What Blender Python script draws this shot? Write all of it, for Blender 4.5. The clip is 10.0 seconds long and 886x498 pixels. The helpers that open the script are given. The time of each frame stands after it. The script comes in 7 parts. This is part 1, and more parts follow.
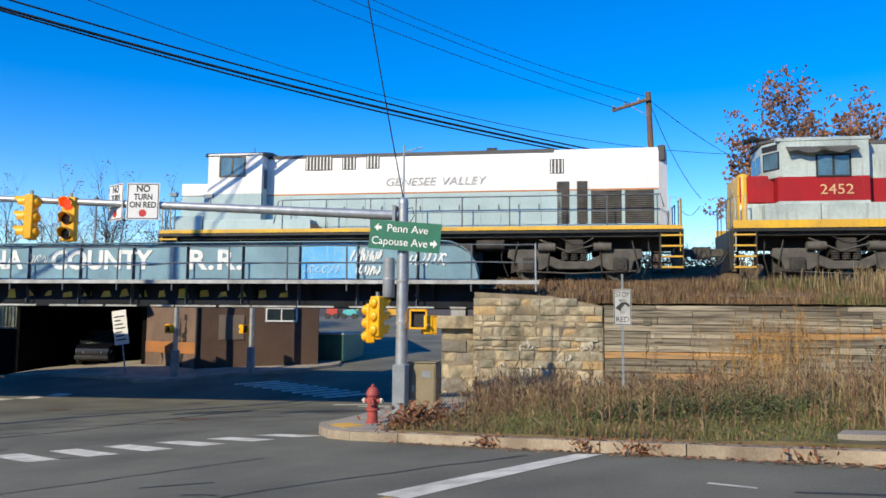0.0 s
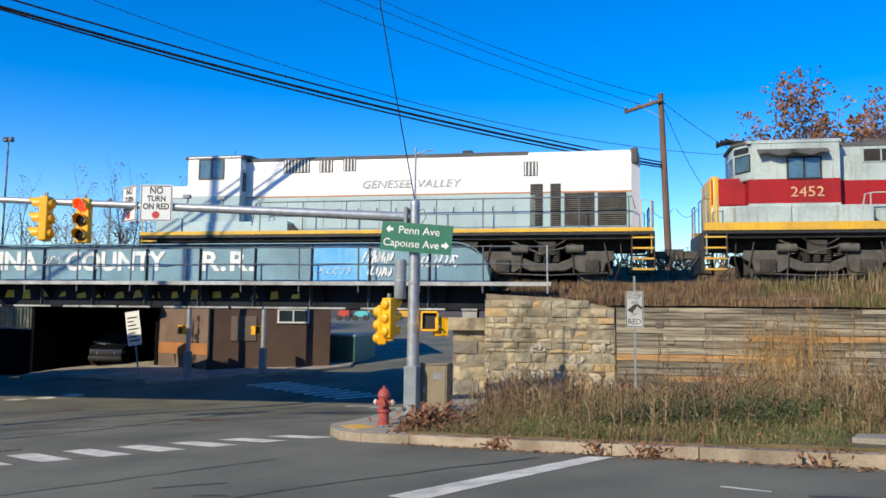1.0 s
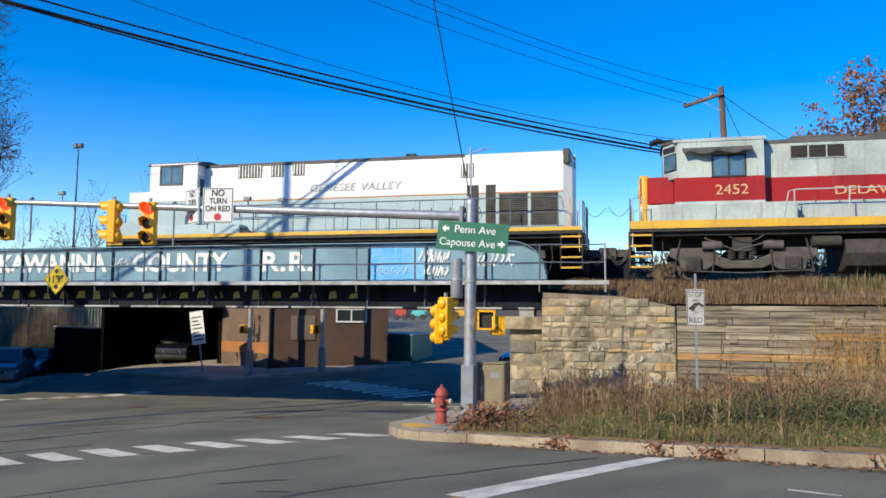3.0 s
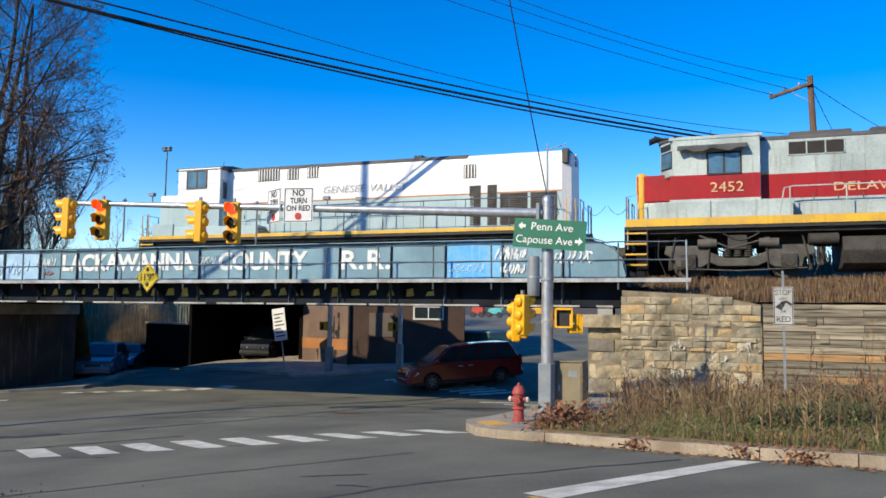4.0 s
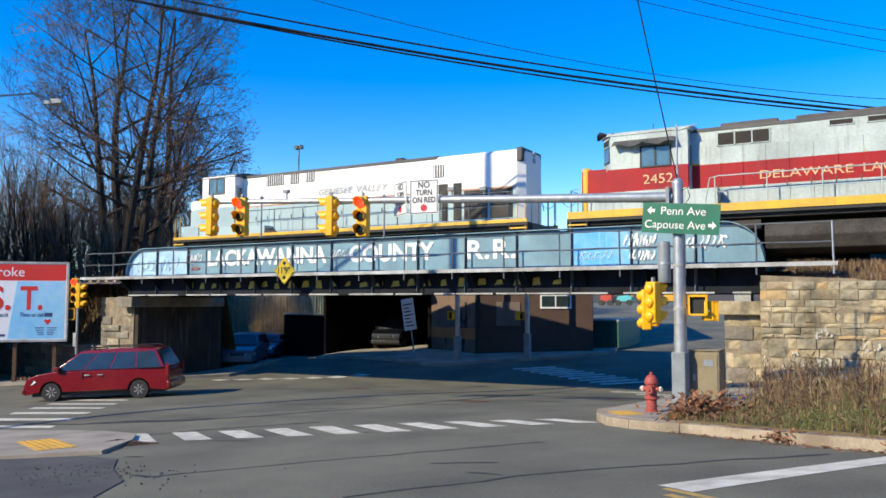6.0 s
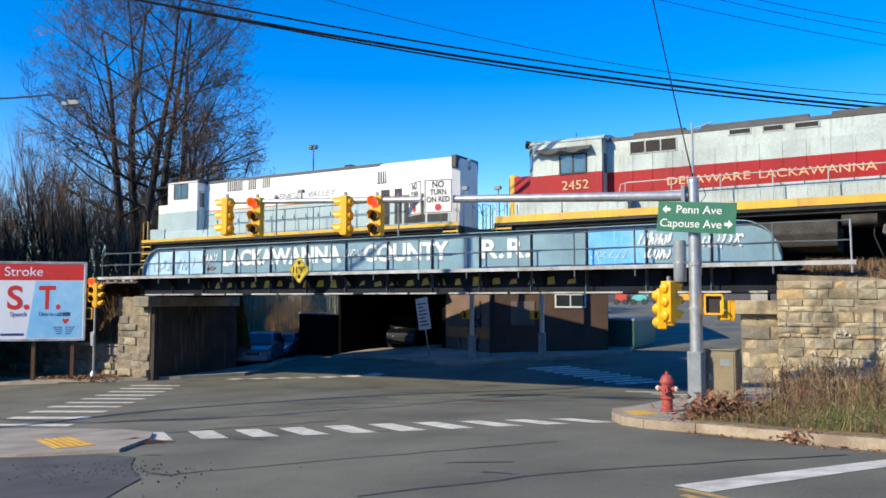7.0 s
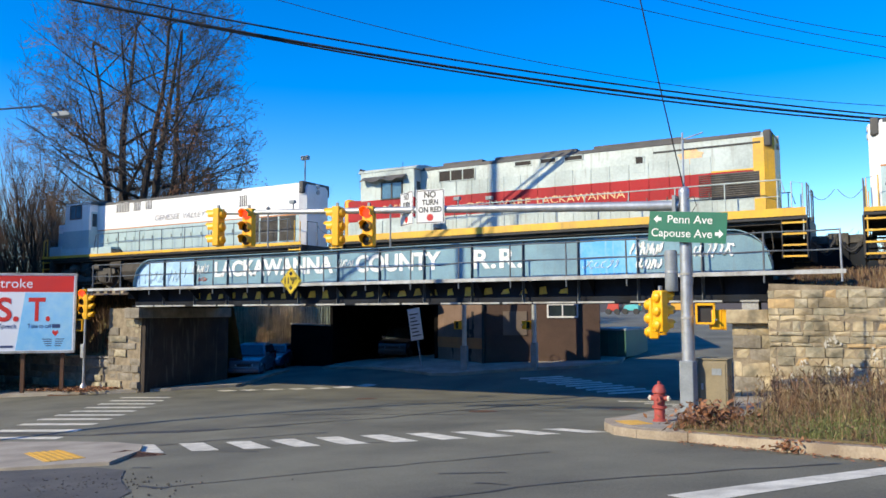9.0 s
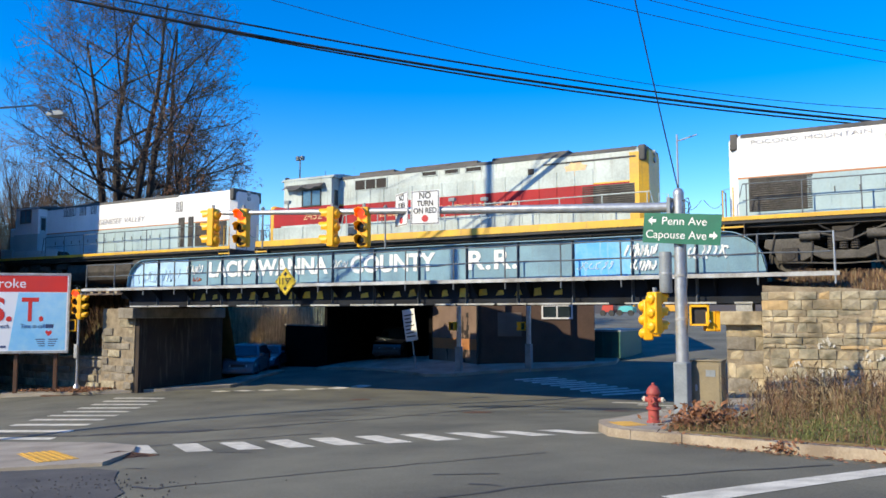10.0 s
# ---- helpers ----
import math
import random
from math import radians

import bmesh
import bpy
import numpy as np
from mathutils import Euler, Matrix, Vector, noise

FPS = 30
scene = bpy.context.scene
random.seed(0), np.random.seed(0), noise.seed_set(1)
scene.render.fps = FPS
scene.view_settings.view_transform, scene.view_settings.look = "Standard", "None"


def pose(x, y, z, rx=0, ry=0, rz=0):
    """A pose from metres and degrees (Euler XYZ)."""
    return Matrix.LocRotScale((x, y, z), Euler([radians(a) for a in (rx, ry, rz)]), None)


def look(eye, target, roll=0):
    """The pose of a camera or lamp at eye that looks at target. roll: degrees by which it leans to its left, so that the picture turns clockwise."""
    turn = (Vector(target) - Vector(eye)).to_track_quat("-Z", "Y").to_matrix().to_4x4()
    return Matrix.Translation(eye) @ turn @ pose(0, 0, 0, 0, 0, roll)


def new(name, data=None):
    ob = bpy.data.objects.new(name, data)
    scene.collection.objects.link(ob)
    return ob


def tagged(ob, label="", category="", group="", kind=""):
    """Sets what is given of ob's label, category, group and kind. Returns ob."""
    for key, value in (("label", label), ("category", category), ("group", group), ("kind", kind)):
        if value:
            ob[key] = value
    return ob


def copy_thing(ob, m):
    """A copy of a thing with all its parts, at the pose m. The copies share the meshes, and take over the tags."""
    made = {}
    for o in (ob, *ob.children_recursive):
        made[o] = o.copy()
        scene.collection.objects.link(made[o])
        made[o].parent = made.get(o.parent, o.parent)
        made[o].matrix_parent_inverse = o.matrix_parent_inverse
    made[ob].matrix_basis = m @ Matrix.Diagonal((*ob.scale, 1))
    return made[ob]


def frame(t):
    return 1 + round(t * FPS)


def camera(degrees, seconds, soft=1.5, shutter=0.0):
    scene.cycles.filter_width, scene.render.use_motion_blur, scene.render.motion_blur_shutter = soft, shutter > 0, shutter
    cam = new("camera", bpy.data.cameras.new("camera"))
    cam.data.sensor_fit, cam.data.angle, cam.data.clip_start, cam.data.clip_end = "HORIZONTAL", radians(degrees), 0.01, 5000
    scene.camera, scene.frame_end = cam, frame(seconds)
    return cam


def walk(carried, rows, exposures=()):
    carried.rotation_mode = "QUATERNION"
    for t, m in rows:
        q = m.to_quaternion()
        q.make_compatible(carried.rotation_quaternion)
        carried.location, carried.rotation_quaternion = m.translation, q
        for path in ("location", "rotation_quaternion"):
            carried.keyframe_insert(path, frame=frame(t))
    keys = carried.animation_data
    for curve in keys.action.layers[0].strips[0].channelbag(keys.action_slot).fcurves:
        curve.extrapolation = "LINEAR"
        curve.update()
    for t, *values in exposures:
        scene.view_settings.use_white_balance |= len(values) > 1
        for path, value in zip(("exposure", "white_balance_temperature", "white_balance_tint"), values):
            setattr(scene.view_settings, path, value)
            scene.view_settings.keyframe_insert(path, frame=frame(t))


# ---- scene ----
cam = camera(59.38, 10.0, soft=1.6)
# seconds, yaw, pitch, roll; the camera stands in one spot and pans
PATH = [
    (0.0, 9.5, 4.9, -0.5), (0.5, 9.9, 4.86, -0.76), (1.0, 10.34, 5.02, -0.63), (1.5, 10.96, 5.02, -0.52),
    (2.0, 11.5, 4.7, -0.36), (2.75, 13.6, 4.8, -0.45), (3.5, 16.75, 4.99, -0.58), (4.0, 20.13, 4.68, -0.7),
    (4.5, 23.11, 4.46, -0.63), (5.0, 25.62, 4.12, -0.4), (5.5, 27.75, 3.92, -0.14), (6.0, 29.43, 3.82, -0.04),
    (6.7, 30.43, 3.76, -0.02), (7.5, 30.51, 3.81, -0.03), (8.0, 30.27, 4.01, -0.04), (8.5, 30.07, 4.21, 0.05),
    (9.0, 29.91, 4.53, 0.19), (9.5, 29.72, 4.6, 0.2), (10.0, 29.52, 4.6, 0.06),
]
EYE = (0.0, 0.0, 1.6)
walk(cam, [(t, pose(*EYE, 90 + p, r, y)) for t, y, p, r in PATH],
     exposures=[(0.0, 0.0), (4.0, 0.02), (5.5, 0.22), (10.0, 0.25)])

# ---- light ----
SUN_AZ, SUN_EL = radians(28), radians(31)          # left of behind the camera, above the horizon
TO_SUN = Vector((-math.sin(SUN_AZ) * math.cos(SUN_EL), -math.cos(SUN_AZ) * math.cos(SUN_EL), math.sin(SUN_EL)))
world = bpy.data.worlds.new("sky")
scene.world = world
world.use_nodes = True
wn = world.node_tree
sky = wn.nodes.new("ShaderNodeTexSky")
sky.sky_type, sky.sun_disc = "NISHITA", False
sky.sun_elevation, sky.sun_rotation = SUN_EL, math.pi + SUN_AZ
sky.air_density, sky.dust_density, sky.ozone_density, sky.altitude = 1.0, 0.1, 2.5, 300
hue = wn.nodes.new("ShaderNodeHueSaturation")
hue.inputs["Saturation"].default_value = 1.56
hue.inputs["Hue"].default_value = 0.514
wn.links.new(sky.outputs[0], hue.inputs["Color"])
wn.links.new(hue.outputs[0], wn.nodes["Background"].inputs[0])
wn.nodes["Background"].inputs[1].default_value = 0.205
sun = new("sun", bpy.data.lights.new("sun", "SUN"))
sun.data.energy, sun.data.angle, sun.data.color = 5.0, radians(0.5), (1.0, 0.88, 0.63)
sun.matrix_basis = look(TO_SUN * 60, (0, 0, 0))


# ---- materials ----
def M(name, col, col2=None, rough=0.7, metal=0.0, scale=1.2, fine=30, bump=0.15, amount=0.5, stretch=(1, 1, 1), rand=0.0,
      island=0.0, spec=0.5, emit=None, coat=0.0, streak=None):
    """A surface of two colours mixed by a coarse and a fine noise, with fine relief; streak: a third colour running down in runs."""
    m = bpy.data.materials.new(name)
    m.use_nodes = True
    n, l = m.node_tree.nodes, m.node_tree.links
    bs = n["Principled BSDF"]
    co = n.new("ShaderNodeTexCoord")
    mp = n.new("ShaderNodeMapping")
    mp.inputs["Scale"].default_value = stretch
    l.new(co.outputs["Object"], mp.inputs[0])
    n1, n2 = n.new("ShaderNodeTexNoise"), n.new("ShaderNodeTexNoise")
    n1.inputs["Scale"].default_value, n1.inputs["Detail"].default_value = scale, 6
    n2.inputs["Scale"].default_value, n2.inputs["Detail"].default_value = fine, 5
    l.new(mp.outputs[0], n1.inputs["Vector"])
    l.new(mp.outputs[0], n2.inputs["Vector"])
    mix = n.new("ShaderNodeMix")
    mix.data_type = "RGBA"
    col2 = col2 or tuple(c * (1 - 0.45 * amount) for c in col)
    mix.inputs["A"].default_value, mix.inputs["B"].default_value = (*col, 1), (*col2, 1)
    add = n.new("ShaderNodeMath")
    add.operation = "MULTIPLY_ADD"
    add.inputs[1].default_value = 0.45
    l.new(n2.outputs["Fac"], add.inputs[0])
    l.new(n1.outputs["Fac"], add.inputs[2])
    mr = n.new("ShaderNodeMapRange")
    mr.inputs["From Min"].default_value, mr.inputs["From Max"].default_value = 0.55, 0.92
    l.new(add.outputs[0], mr.inputs["Value"])
    l.new(mr.outputs[0], mix.inputs["Factor"])
    out = mix.outputs["Result"]
    if streak:
        sm_ = n.new("ShaderNodeMapping")
        sm_.inputs["Scale"].default_value = streak[2] if len(streak) > 2 else (5, 5, 0.5)
        l.new(co.outputs["Object"], sm_.inputs[0])
        n3 = n.new("ShaderNodeTexNoise")
        n3.inputs["Scale"].default_value, n3.inputs["Detail"].default_value = 1.6, 7
        l.new(sm_.outputs[0], n3.inputs["Vector"])
        r3 = n.new("ShaderNodeMapRange")
        low = streak[3] if len(streak) > 3 else 0.55
        r3.inputs["From Min"].default_value, r3.inputs["From Max"].default_value = low, low + 0.23
        r3.inputs["To Max"].default_value = streak[1]
        l.new(n3.outputs["Fac"], r3.inputs["Value"])
        m3 = n.new("ShaderNodeMix")
        m3.data_type = "RGBA"
        m3.inputs["B"].default_value = (*streak[0], 1)
        l.new(r3.outputs[0], m3.inputs["Factor"])
        l.new(out, m3.inputs["A"])
        out = m3.outputs["Result"]
    if rand or island:
        hs = n.new("ShaderNodeHueSaturation")
        src = n.new("ShaderNodeNewGeometry").outputs["Random Per Island"] if island else n.new("ShaderNodeObjectInfo").outputs["Random"]
        rr = n.new("ShaderNodeMapRange")
        w = island or rand
        rr.inputs["To Min"].default_value, rr.inputs["To Max"].default_value = 1 - w, 1 + w
        l.new(src, rr.inputs["Value"])
        l.new(rr.outputs[0], hs.inputs["Value"])
        l.new(out, hs.inputs["Color"])
        out = hs.outputs[0]
    l.new(out, bs.inputs["Base Color"])
    rg = n.new("ShaderNodeMapRange")
    rg.inputs["To Min"].default_value, rg.inputs["To Max"].default_value = max(0.04, rough - 0.12), min(1, rough + 0.12)
    l.new(n2.outputs["Fac"], rg.inputs["Value"])
    l.new(rg.outputs[0], bs.inputs["Roughness"])
    bs.inputs["Metallic"].default_value = metal
    bs.inputs["Specular IOR Level"].default_value = spec
    bs.inputs["Coat Weight"].default_value = coat
    if bump:
        bp = n.new("ShaderNodeBump")
        bp.inputs["Strength"].default_value, bp.inputs["Distance"].default_value = bump, 0.02
        l.new(add.outputs[0], bp.inputs["Height"])
        l.new(bp.outputs[0], bs.inputs["Normal"])
    if emit:
        bs.inputs["Emission Color"].default_value, bs.inputs["Emission Strength"].default_value = (*emit[0], 1), emit[1]
    return m


ASPHALT = M("asphalt", (0.168, 0.162, 0.116), (0.086, 0.083, 0.062), 0.9, scale=0.45, fine=38, bump=0.5)
CONCRETE = M("concrete", (0.38, 0.34, 0.27), (0.23, 0.2, 0.16), 0.9, scale=1.1, fine=40, bump=0.3)
KERB = M("kerb concrete", (0.4, 0.33, 0.24), (0.22, 0.17, 0.12), 0.92, scale=1.6, fine=30, bump=0.5, rand=0.15)
PAINT_W = M("road paint white", (0.72, 0.69, 0.58), (0.42, 0.4, 0.33), 0.8, scale=3, fine=45, bump=0.1)
PAINT_Y = M("road paint yellow", (0.62, 0.4, 0.08), (0.3, 0.22, 0.1), 0.8, scale=3, fine=45, bump=0.1)
TACTILE = M("tactile paving yellow", (0.75, 0.42, 0.06), (0.5, 0.3, 0.06), 0.8, scale=3)
SOIL = M("soil", (0.17, 0.125, 0.06), (0.075, 0.07, 0.025), 1.0, scale=1.5, fine=25, bump=0.8)
BALLAST = M("ballast", (0.22, 0.17, 0.13), (0.1, 0.07, 0.05), 1.0, scale=4, fine=20, bump=1.0)
STONE = M("sandstone", (0.52, 0.43, 0.275), (0.28, 0.22, 0.135), 0.95, scale=2.1, fine=9, bump=1.0, rand=0.2, streak=((0.11, 0.1, 0.07), 0.85, (1.3, 1.3, .9), .47))
STONE_G = M("grey sandstone", (0.44, 0.385, 0.27), (0.25, 0.215, 0.145), 0.95, scale=2.5, fine=10, bump=1.0, rand=0.2, streak=((0.1, 0.1, 0.07), 0.85, (1.3, 1.3, .9), .47))
STONE_D = M("dark sandstone", (0.27, 0.24, 0.19), (0.14, 0.12, 0.09), 0.95, scale=1.8, fine=14, bump=0.9, rand=0.3, streak=((0.06, 0.05, 0.04), 0.6))
STONE_O = M("ochre sandstone", (0.55, 0.38, 0.18), (0.38, 0.27, 0.14), 0.95, scale=1.3, fine=9, bump=1.0, rand=0.15, streak=((0.14, 0.1, 0.06), 0.6))
MORTAR = M("mortar", (0.33, 0.27, 0.185), (0.17, 0.135, 0.09), 1.0, scale=3, fine=30, bump=0.6)
TIE = M("weathered timber", (0.4, 0.35, 0.25), (0.13, 0.105, 0.075), 0.95, scale=1.6, fine=12, bump=0.9, stretch=(0.16, 4, 5), rand=0.42, streak=((0.06, 0.048, 0.035), 0.9, (.5, 3, 9), .46))
TIE_O = M("bleached orange timber", (0.55, 0.28, 0.09), (0.3, 0.22, 0.13), 0.95, scale=1.6, fine=12, bump=0.8, stretch=(0.25, 4, 5), rand=0.2, streak=((0.12, 0.085, 0.06), 0.85, (.5, 3, 9), .46))
GIRDER = M("faded blue girder paint", (0.2, 0.36, 0.44), (0.13, 0.24, 0.31), 0.55, scale=0.9, fine=25, bump=0.08, rand=0.1, streak=((0.17, 0.2, 0.2), 0.5))
GIRDER_B = M("bright blue paint patch", (0.08, 0.4, 0.78), (0.22, 0.52, 0.74), 0.5, scale=1.2, fine=10, bump=0.08, streak=((0.45, 0.6, 0.7), 0.6))
GIRDER_P = M("pale cyan paint", (0.45, 0.68, 0.84), (0.3, 0.48, 0.66), 0.5, scale=2.0, fine=12, bump=0.08, streak=((0.6, 0.7, 0.76), 0.5))
# lower girder and underside: shade below the walkway put into this near-black navy
NAVY_SHADE = M("navy steel with shade in it", (0.012, 0.018, 0.03), (0.008, 0.009, 0.012), 0.7, scale=1.2, fine=25, bump=0.2, spec=0.2, streak=((0.03, 0.018, 0.012), 0.4))
STEEL_L = M("light grey steel edge", (0.5, 0.52, 0.52), (0.25, 0.24, 0.22), 0.6, scale=1.5, fine=20, bump=0.15)
RAIL_P = M("dull grey rail paint", (0.13, 0.155, 0.175), (0.075, 0.08, 0.088), 0.6, scale=3, fine=25)
YELLOW = M("worn yellow paint", (0.75, 0.52, 0.05), (0.4, 0.3, 0.08), 0.6, scale=3, fine=20, bump=0.1)
WHITE = M("white lettering", (0.85, 0.85, 0.82), (0.62, 0.66, 0.66), 0.6, scale=4, fine=25, bump=0.05)
GALV = M("galvanised steel", (0.52, 0.54, 0.55), (0.36, 0.38, 0.4), 0.42, metal=0.55, scale=6, fine=40, bump=0.05)
GALV_D = M("grey painted steel", (0.26, 0.29, 0.31), (0.18, 0.2, 0.21), 0.55, scale=3, fine=30, bump=0.05)
BLACK = M("black", (0.016, 0.016, 0.017), (0.03, 0.028, 0.026), 0.6, scale=4)
GRIME = M("grimy running gear", (0.07, 0.062, 0.052), (0.03, 0.026, 0.022), 0.85, scale=2.5, fine=20, bump=0.4)
GRIME_L = M("dusty truck casting", (0.12, 0.11, 0.095), (0.055, 0.05, 0.042), 0.85, scale=2.5, fine=20, bump=0.35)
RUST = M("rusty steel", (0.16, 0.075, 0.035), (0.08, 0.045, 0.03), 0.8, scale=4, fine=25, bump=0.3)
LW = M("white engine paint", (0.86, 0.85, 0.83), (0.74, 0.73, 0.7), 0.45, scale=0.6, fine=12, bump=0.03, streak=((0.5, 0.45, 0.38), 0.25))
LB = M("grey-blue engine paint", (0.42, 0.54, 0.55), (0.33, 0.44, 0.46), 0.45, scale=0.8, fine=12, bump=0.03, streak=((0.3, 0.3, 0.27), 0.3), rand=0.05)
LO = M("orange stripe paint", (0.55, 0.22, 0.06), (0.4, 0.17, 0.07), 0.5)
LY = M("yellow engine paint", (0.82, 0.47, 0.03), (0.6, 0.35, 0.05), 0.45, scale=1.2, fine=14, bump=0.03, streak=((0.2, 0.14, 0.07), 0.35))
LG = M("light grey engine paint", (0.5, 0.57, 0.54), (0.33, 0.38, 0.36), 0.5, scale=0.8, fine=12, bump=0.04, streak=((0.2, 0.18, 0.15), 0.6), rand=0.06)
LR = M("faded maroon engine paint", (0.4, 0.014, 0.018), (0.28, 0.018, 0.022), 0.55, scale=0.8, fine=12, bump=0.03, spec=0.25, streak=((0.4, 0.16, 0.14), 0.1))
ROOF = M("dark roof paint", (0.06, 0.062, 0.06), (0.11, 0.1, 0.09), 0.7, scale=1.5, fine=20, bump=0.2)
LOUVRE = M("dark louvre metal", (0.11, 0.1, 0.09), (0.05, 0.045, 0.04), 0.6, scale=3, fine=20)
GLASS = M("dark glass", (0.02, 0.03, 0.035), (0.03, 0.045, 0.05), 0.08, scale=2, bump=0.0, spec=0.9)
LENS_D = M("dark brown mesh screen", (0.035, 0.027, 0.022), (0.02, 0.016, 0.014), 0.8, scale=6, fine=40)
CABGLASS = M("cab glass with sky in it", (0.1, 0.2, 0.27), (0.06, 0.11, 0.15), 0.06, scale=2, bump=0.0, spec=0.9)
GOLD = M("faded gold lettering", (0.8, 0.55, 0.25), (0.6, 0.35, 0.2), 0.5, scale=6, fine=25)
GREYTXT = M("faded grey lettering", (0.35, 0.34, 0.34), (0.55, 0.53, 0.52), 0.6, scale=8, fine=30)


# ---- mesh tools ----
class Mesh:
    """Gathers vertices and faces of one part."""

    def __init__(self):
        self.v, self.f = [], []

    def add(self, vs, fs):
        o = len(self.v)
        self.v += [tuple(p) for p in vs]
        self.f += [tuple(i + o for i in q) for q in fs]
        return self

    def box(self, x0, x1, y0, y1, z0, z1, m=None):
        vs = [Vector((x, y, z)) for x in (x0, x1) for y in (y0, y1) for z in (z0, z1)]
        if m:
            vs = [m @ p for p in vs]
        return self.add(vs, [(0, 1, 3, 2), (4, 6, 7, 5), (0, 4, 5, 1), (2, 3, 7, 6), (0, 2, 6, 4), (1, 5, 7, 3)])

    def prism(self, pts, a0, a1, axis="y", m=None):
        """A polygon of (x, z), (y, z) or (x, y) drawn out along the other axis."""
        def at(p, a):
            q = {"y": (p[0], a, p[1]), "x": (a, p[0], p[1]), "z": (p[0], p[1], a)}[axis]
            return m @ Vector(q) if m else q
        n = len(pts)
        vs = [at(p, a0) for p in pts] + [at(p, a1) for p in pts]
        return self.add(vs, [tuple(range(n - 1, -1, -1)), tuple(range(n, 2 * n))] + [(i, (i + 1) % n, n + (i + 1) % n, n + i) for i in range(n)])

    def cyl(self, p0, p1, r0, r1=None, n=10, caps=True):
        p0, p1 = Vector(p0), Vector(p1)
        r1 = r0 if r1 is None else r1
        d = (p1 - p0).normalized()
        a = d.orthogonal().normalized()
        b = d.cross(a)
        ring = [a * math.cos(2 * math.pi * i / n) + b * math.sin(2 * math.pi * i / n) for i in range(n)]
        vs = [p0 + q * r0 for q in ring] + [p1 + q * r1 for q in ring]
        fs = [(i, (i + 1) % n, n + (i + 1) % n, n + i) for i in range(n)]
        if caps:
            fs += [tuple(range(n - 1, -1, -1)), tuple(range(n, 2 * n))]
        return self.add(vs, fs)

    def tube(self, pts, r, n=6):
        pts = [Vector(p) for p in pts]
        up = None
        o, k = len(self.v), len(pts)
        for i, p in enumerate(pts):
            d = (pts[min(i + 1, k - 1)] - pts[max(i - 1, 0)]).normalized()
            up = d.orthogonal().normalized() if up is None else (up - d * up.dot(d)).normalized()
            s = d.cross(up)
            ri = r[i] if isinstance(r, (list, tuple)) else r
            self.v += [tuple(p + (up * math.cos(2 * math.pi * j / n) + s * math.sin(2 * math.pi * j / n)) * ri) for j in range(n)]
        for i in range(k - 1):
            self.f += [(o + i * n + j, o + i * n + (j + 1) % n, o + (i + 1) * n + (j + 1) % n, o + (i + 1) * n + j) for j in range(n)]
        self.f += [tuple(o + j for j in range(n - 1, -1, -1)), tuple(o + (k - 1) * n + j for j in range(n))]
        return self

    def lathe(self, prof, c, n=14, axis="z"):
        vs = []
        for r, h in prof:
            for i in range(n):
                a, b = r * math.cos(2 * math.pi * i / n), r * math.sin(2 * math.pi * i / n)
                vs.append({"z": (c[0] + a, c[1] + b, c[2] + h), "y": (c[0] + a, c[1] + h, c[2] + b), "x": (c[0] + h, c[1] + a, c[2] + b)}[axis])
        k = len(prof)
        fs = [(i * n + j, i * n + (j + 1) % n, (i + 1) * n + (j + 1) % n, (i + 1) * n + j) for i in range(k - 1) for j in range(n)]
        fs += [tuple(range(n - 1, -1, -1)), tuple((k - 1) * n + j for j in range(n))]
        return self.add(vs, fs)

    def data(self, name, mat, origin=(0, 0, 0), smooth=True):
        me = bpy.data.meshes.new(name)
        o = Vector(origin)
        me.from_pydata([Vector(p) - o for p in self.v], [], self.f)
        me.materials.append(mat)
        bm = bmesh.new()
        bm.from_mesh(me)
        if len(bm.verts) < 4000:
            bmesh.ops.remove_doubles(bm, verts=bm.verts, dist=1e-5)
        bmesh.ops.recalc_face_normals(bm, faces=bm.faces)
        bm.to_mesh(me)
        bm.free()
        if smooth:
            me.shade_smooth()
            me.set_sharp_from_angle(angle=radians(35))
        return me


ORIGIN = {}


def thing(name, at, label, category, group="", kind="", rz=0.0):
    ob = tagged(new(name), label, category, group, kind)
    ob.matrix_basis = pose(*at, 0, 0, rz)
    ob.empty_display_size = 0.3
    ORIGIN[ob] = Vector(at) if not rz else Vector((0, 0, 0))
    return ob


def part(name, mesh, mat, parent, label="", bevel=0.0, smooth=True):
    """Links one mesh, given in world metres (or in its thing's space where that is turned), under a thing or a part."""
    o = ORIGIN[parent]
    ob = new(name, mesh.data(name, mat, o, smooth))
    ob.parent = parent
    ORIGIN[ob] = o
    if label:
        tagged(ob, label)
    if bevel:
        bv = ob.modifiers.new("edge", "BEVEL")
        bv.width, bv.segments, bv.limit_method = bevel, 2, "ANGLE"
    return ob


def single(name, mesh, mat, label, category="", group="", kind="", at=(0, 0, 0), bevel=0.0, smooth=True):
    ob = new(name, mesh.data(name, mat, at, smooth))
    ob.location = at
    ORIGIN[ob] = Vector(at)
    if bevel:
        bv = ob.modifiers.new("edge", "BEVEL")
        bv.width, bv.segments, bv.limit_method = bevel, 2, "ANGLE"
    return tagged(ob, label, category, group, kind)


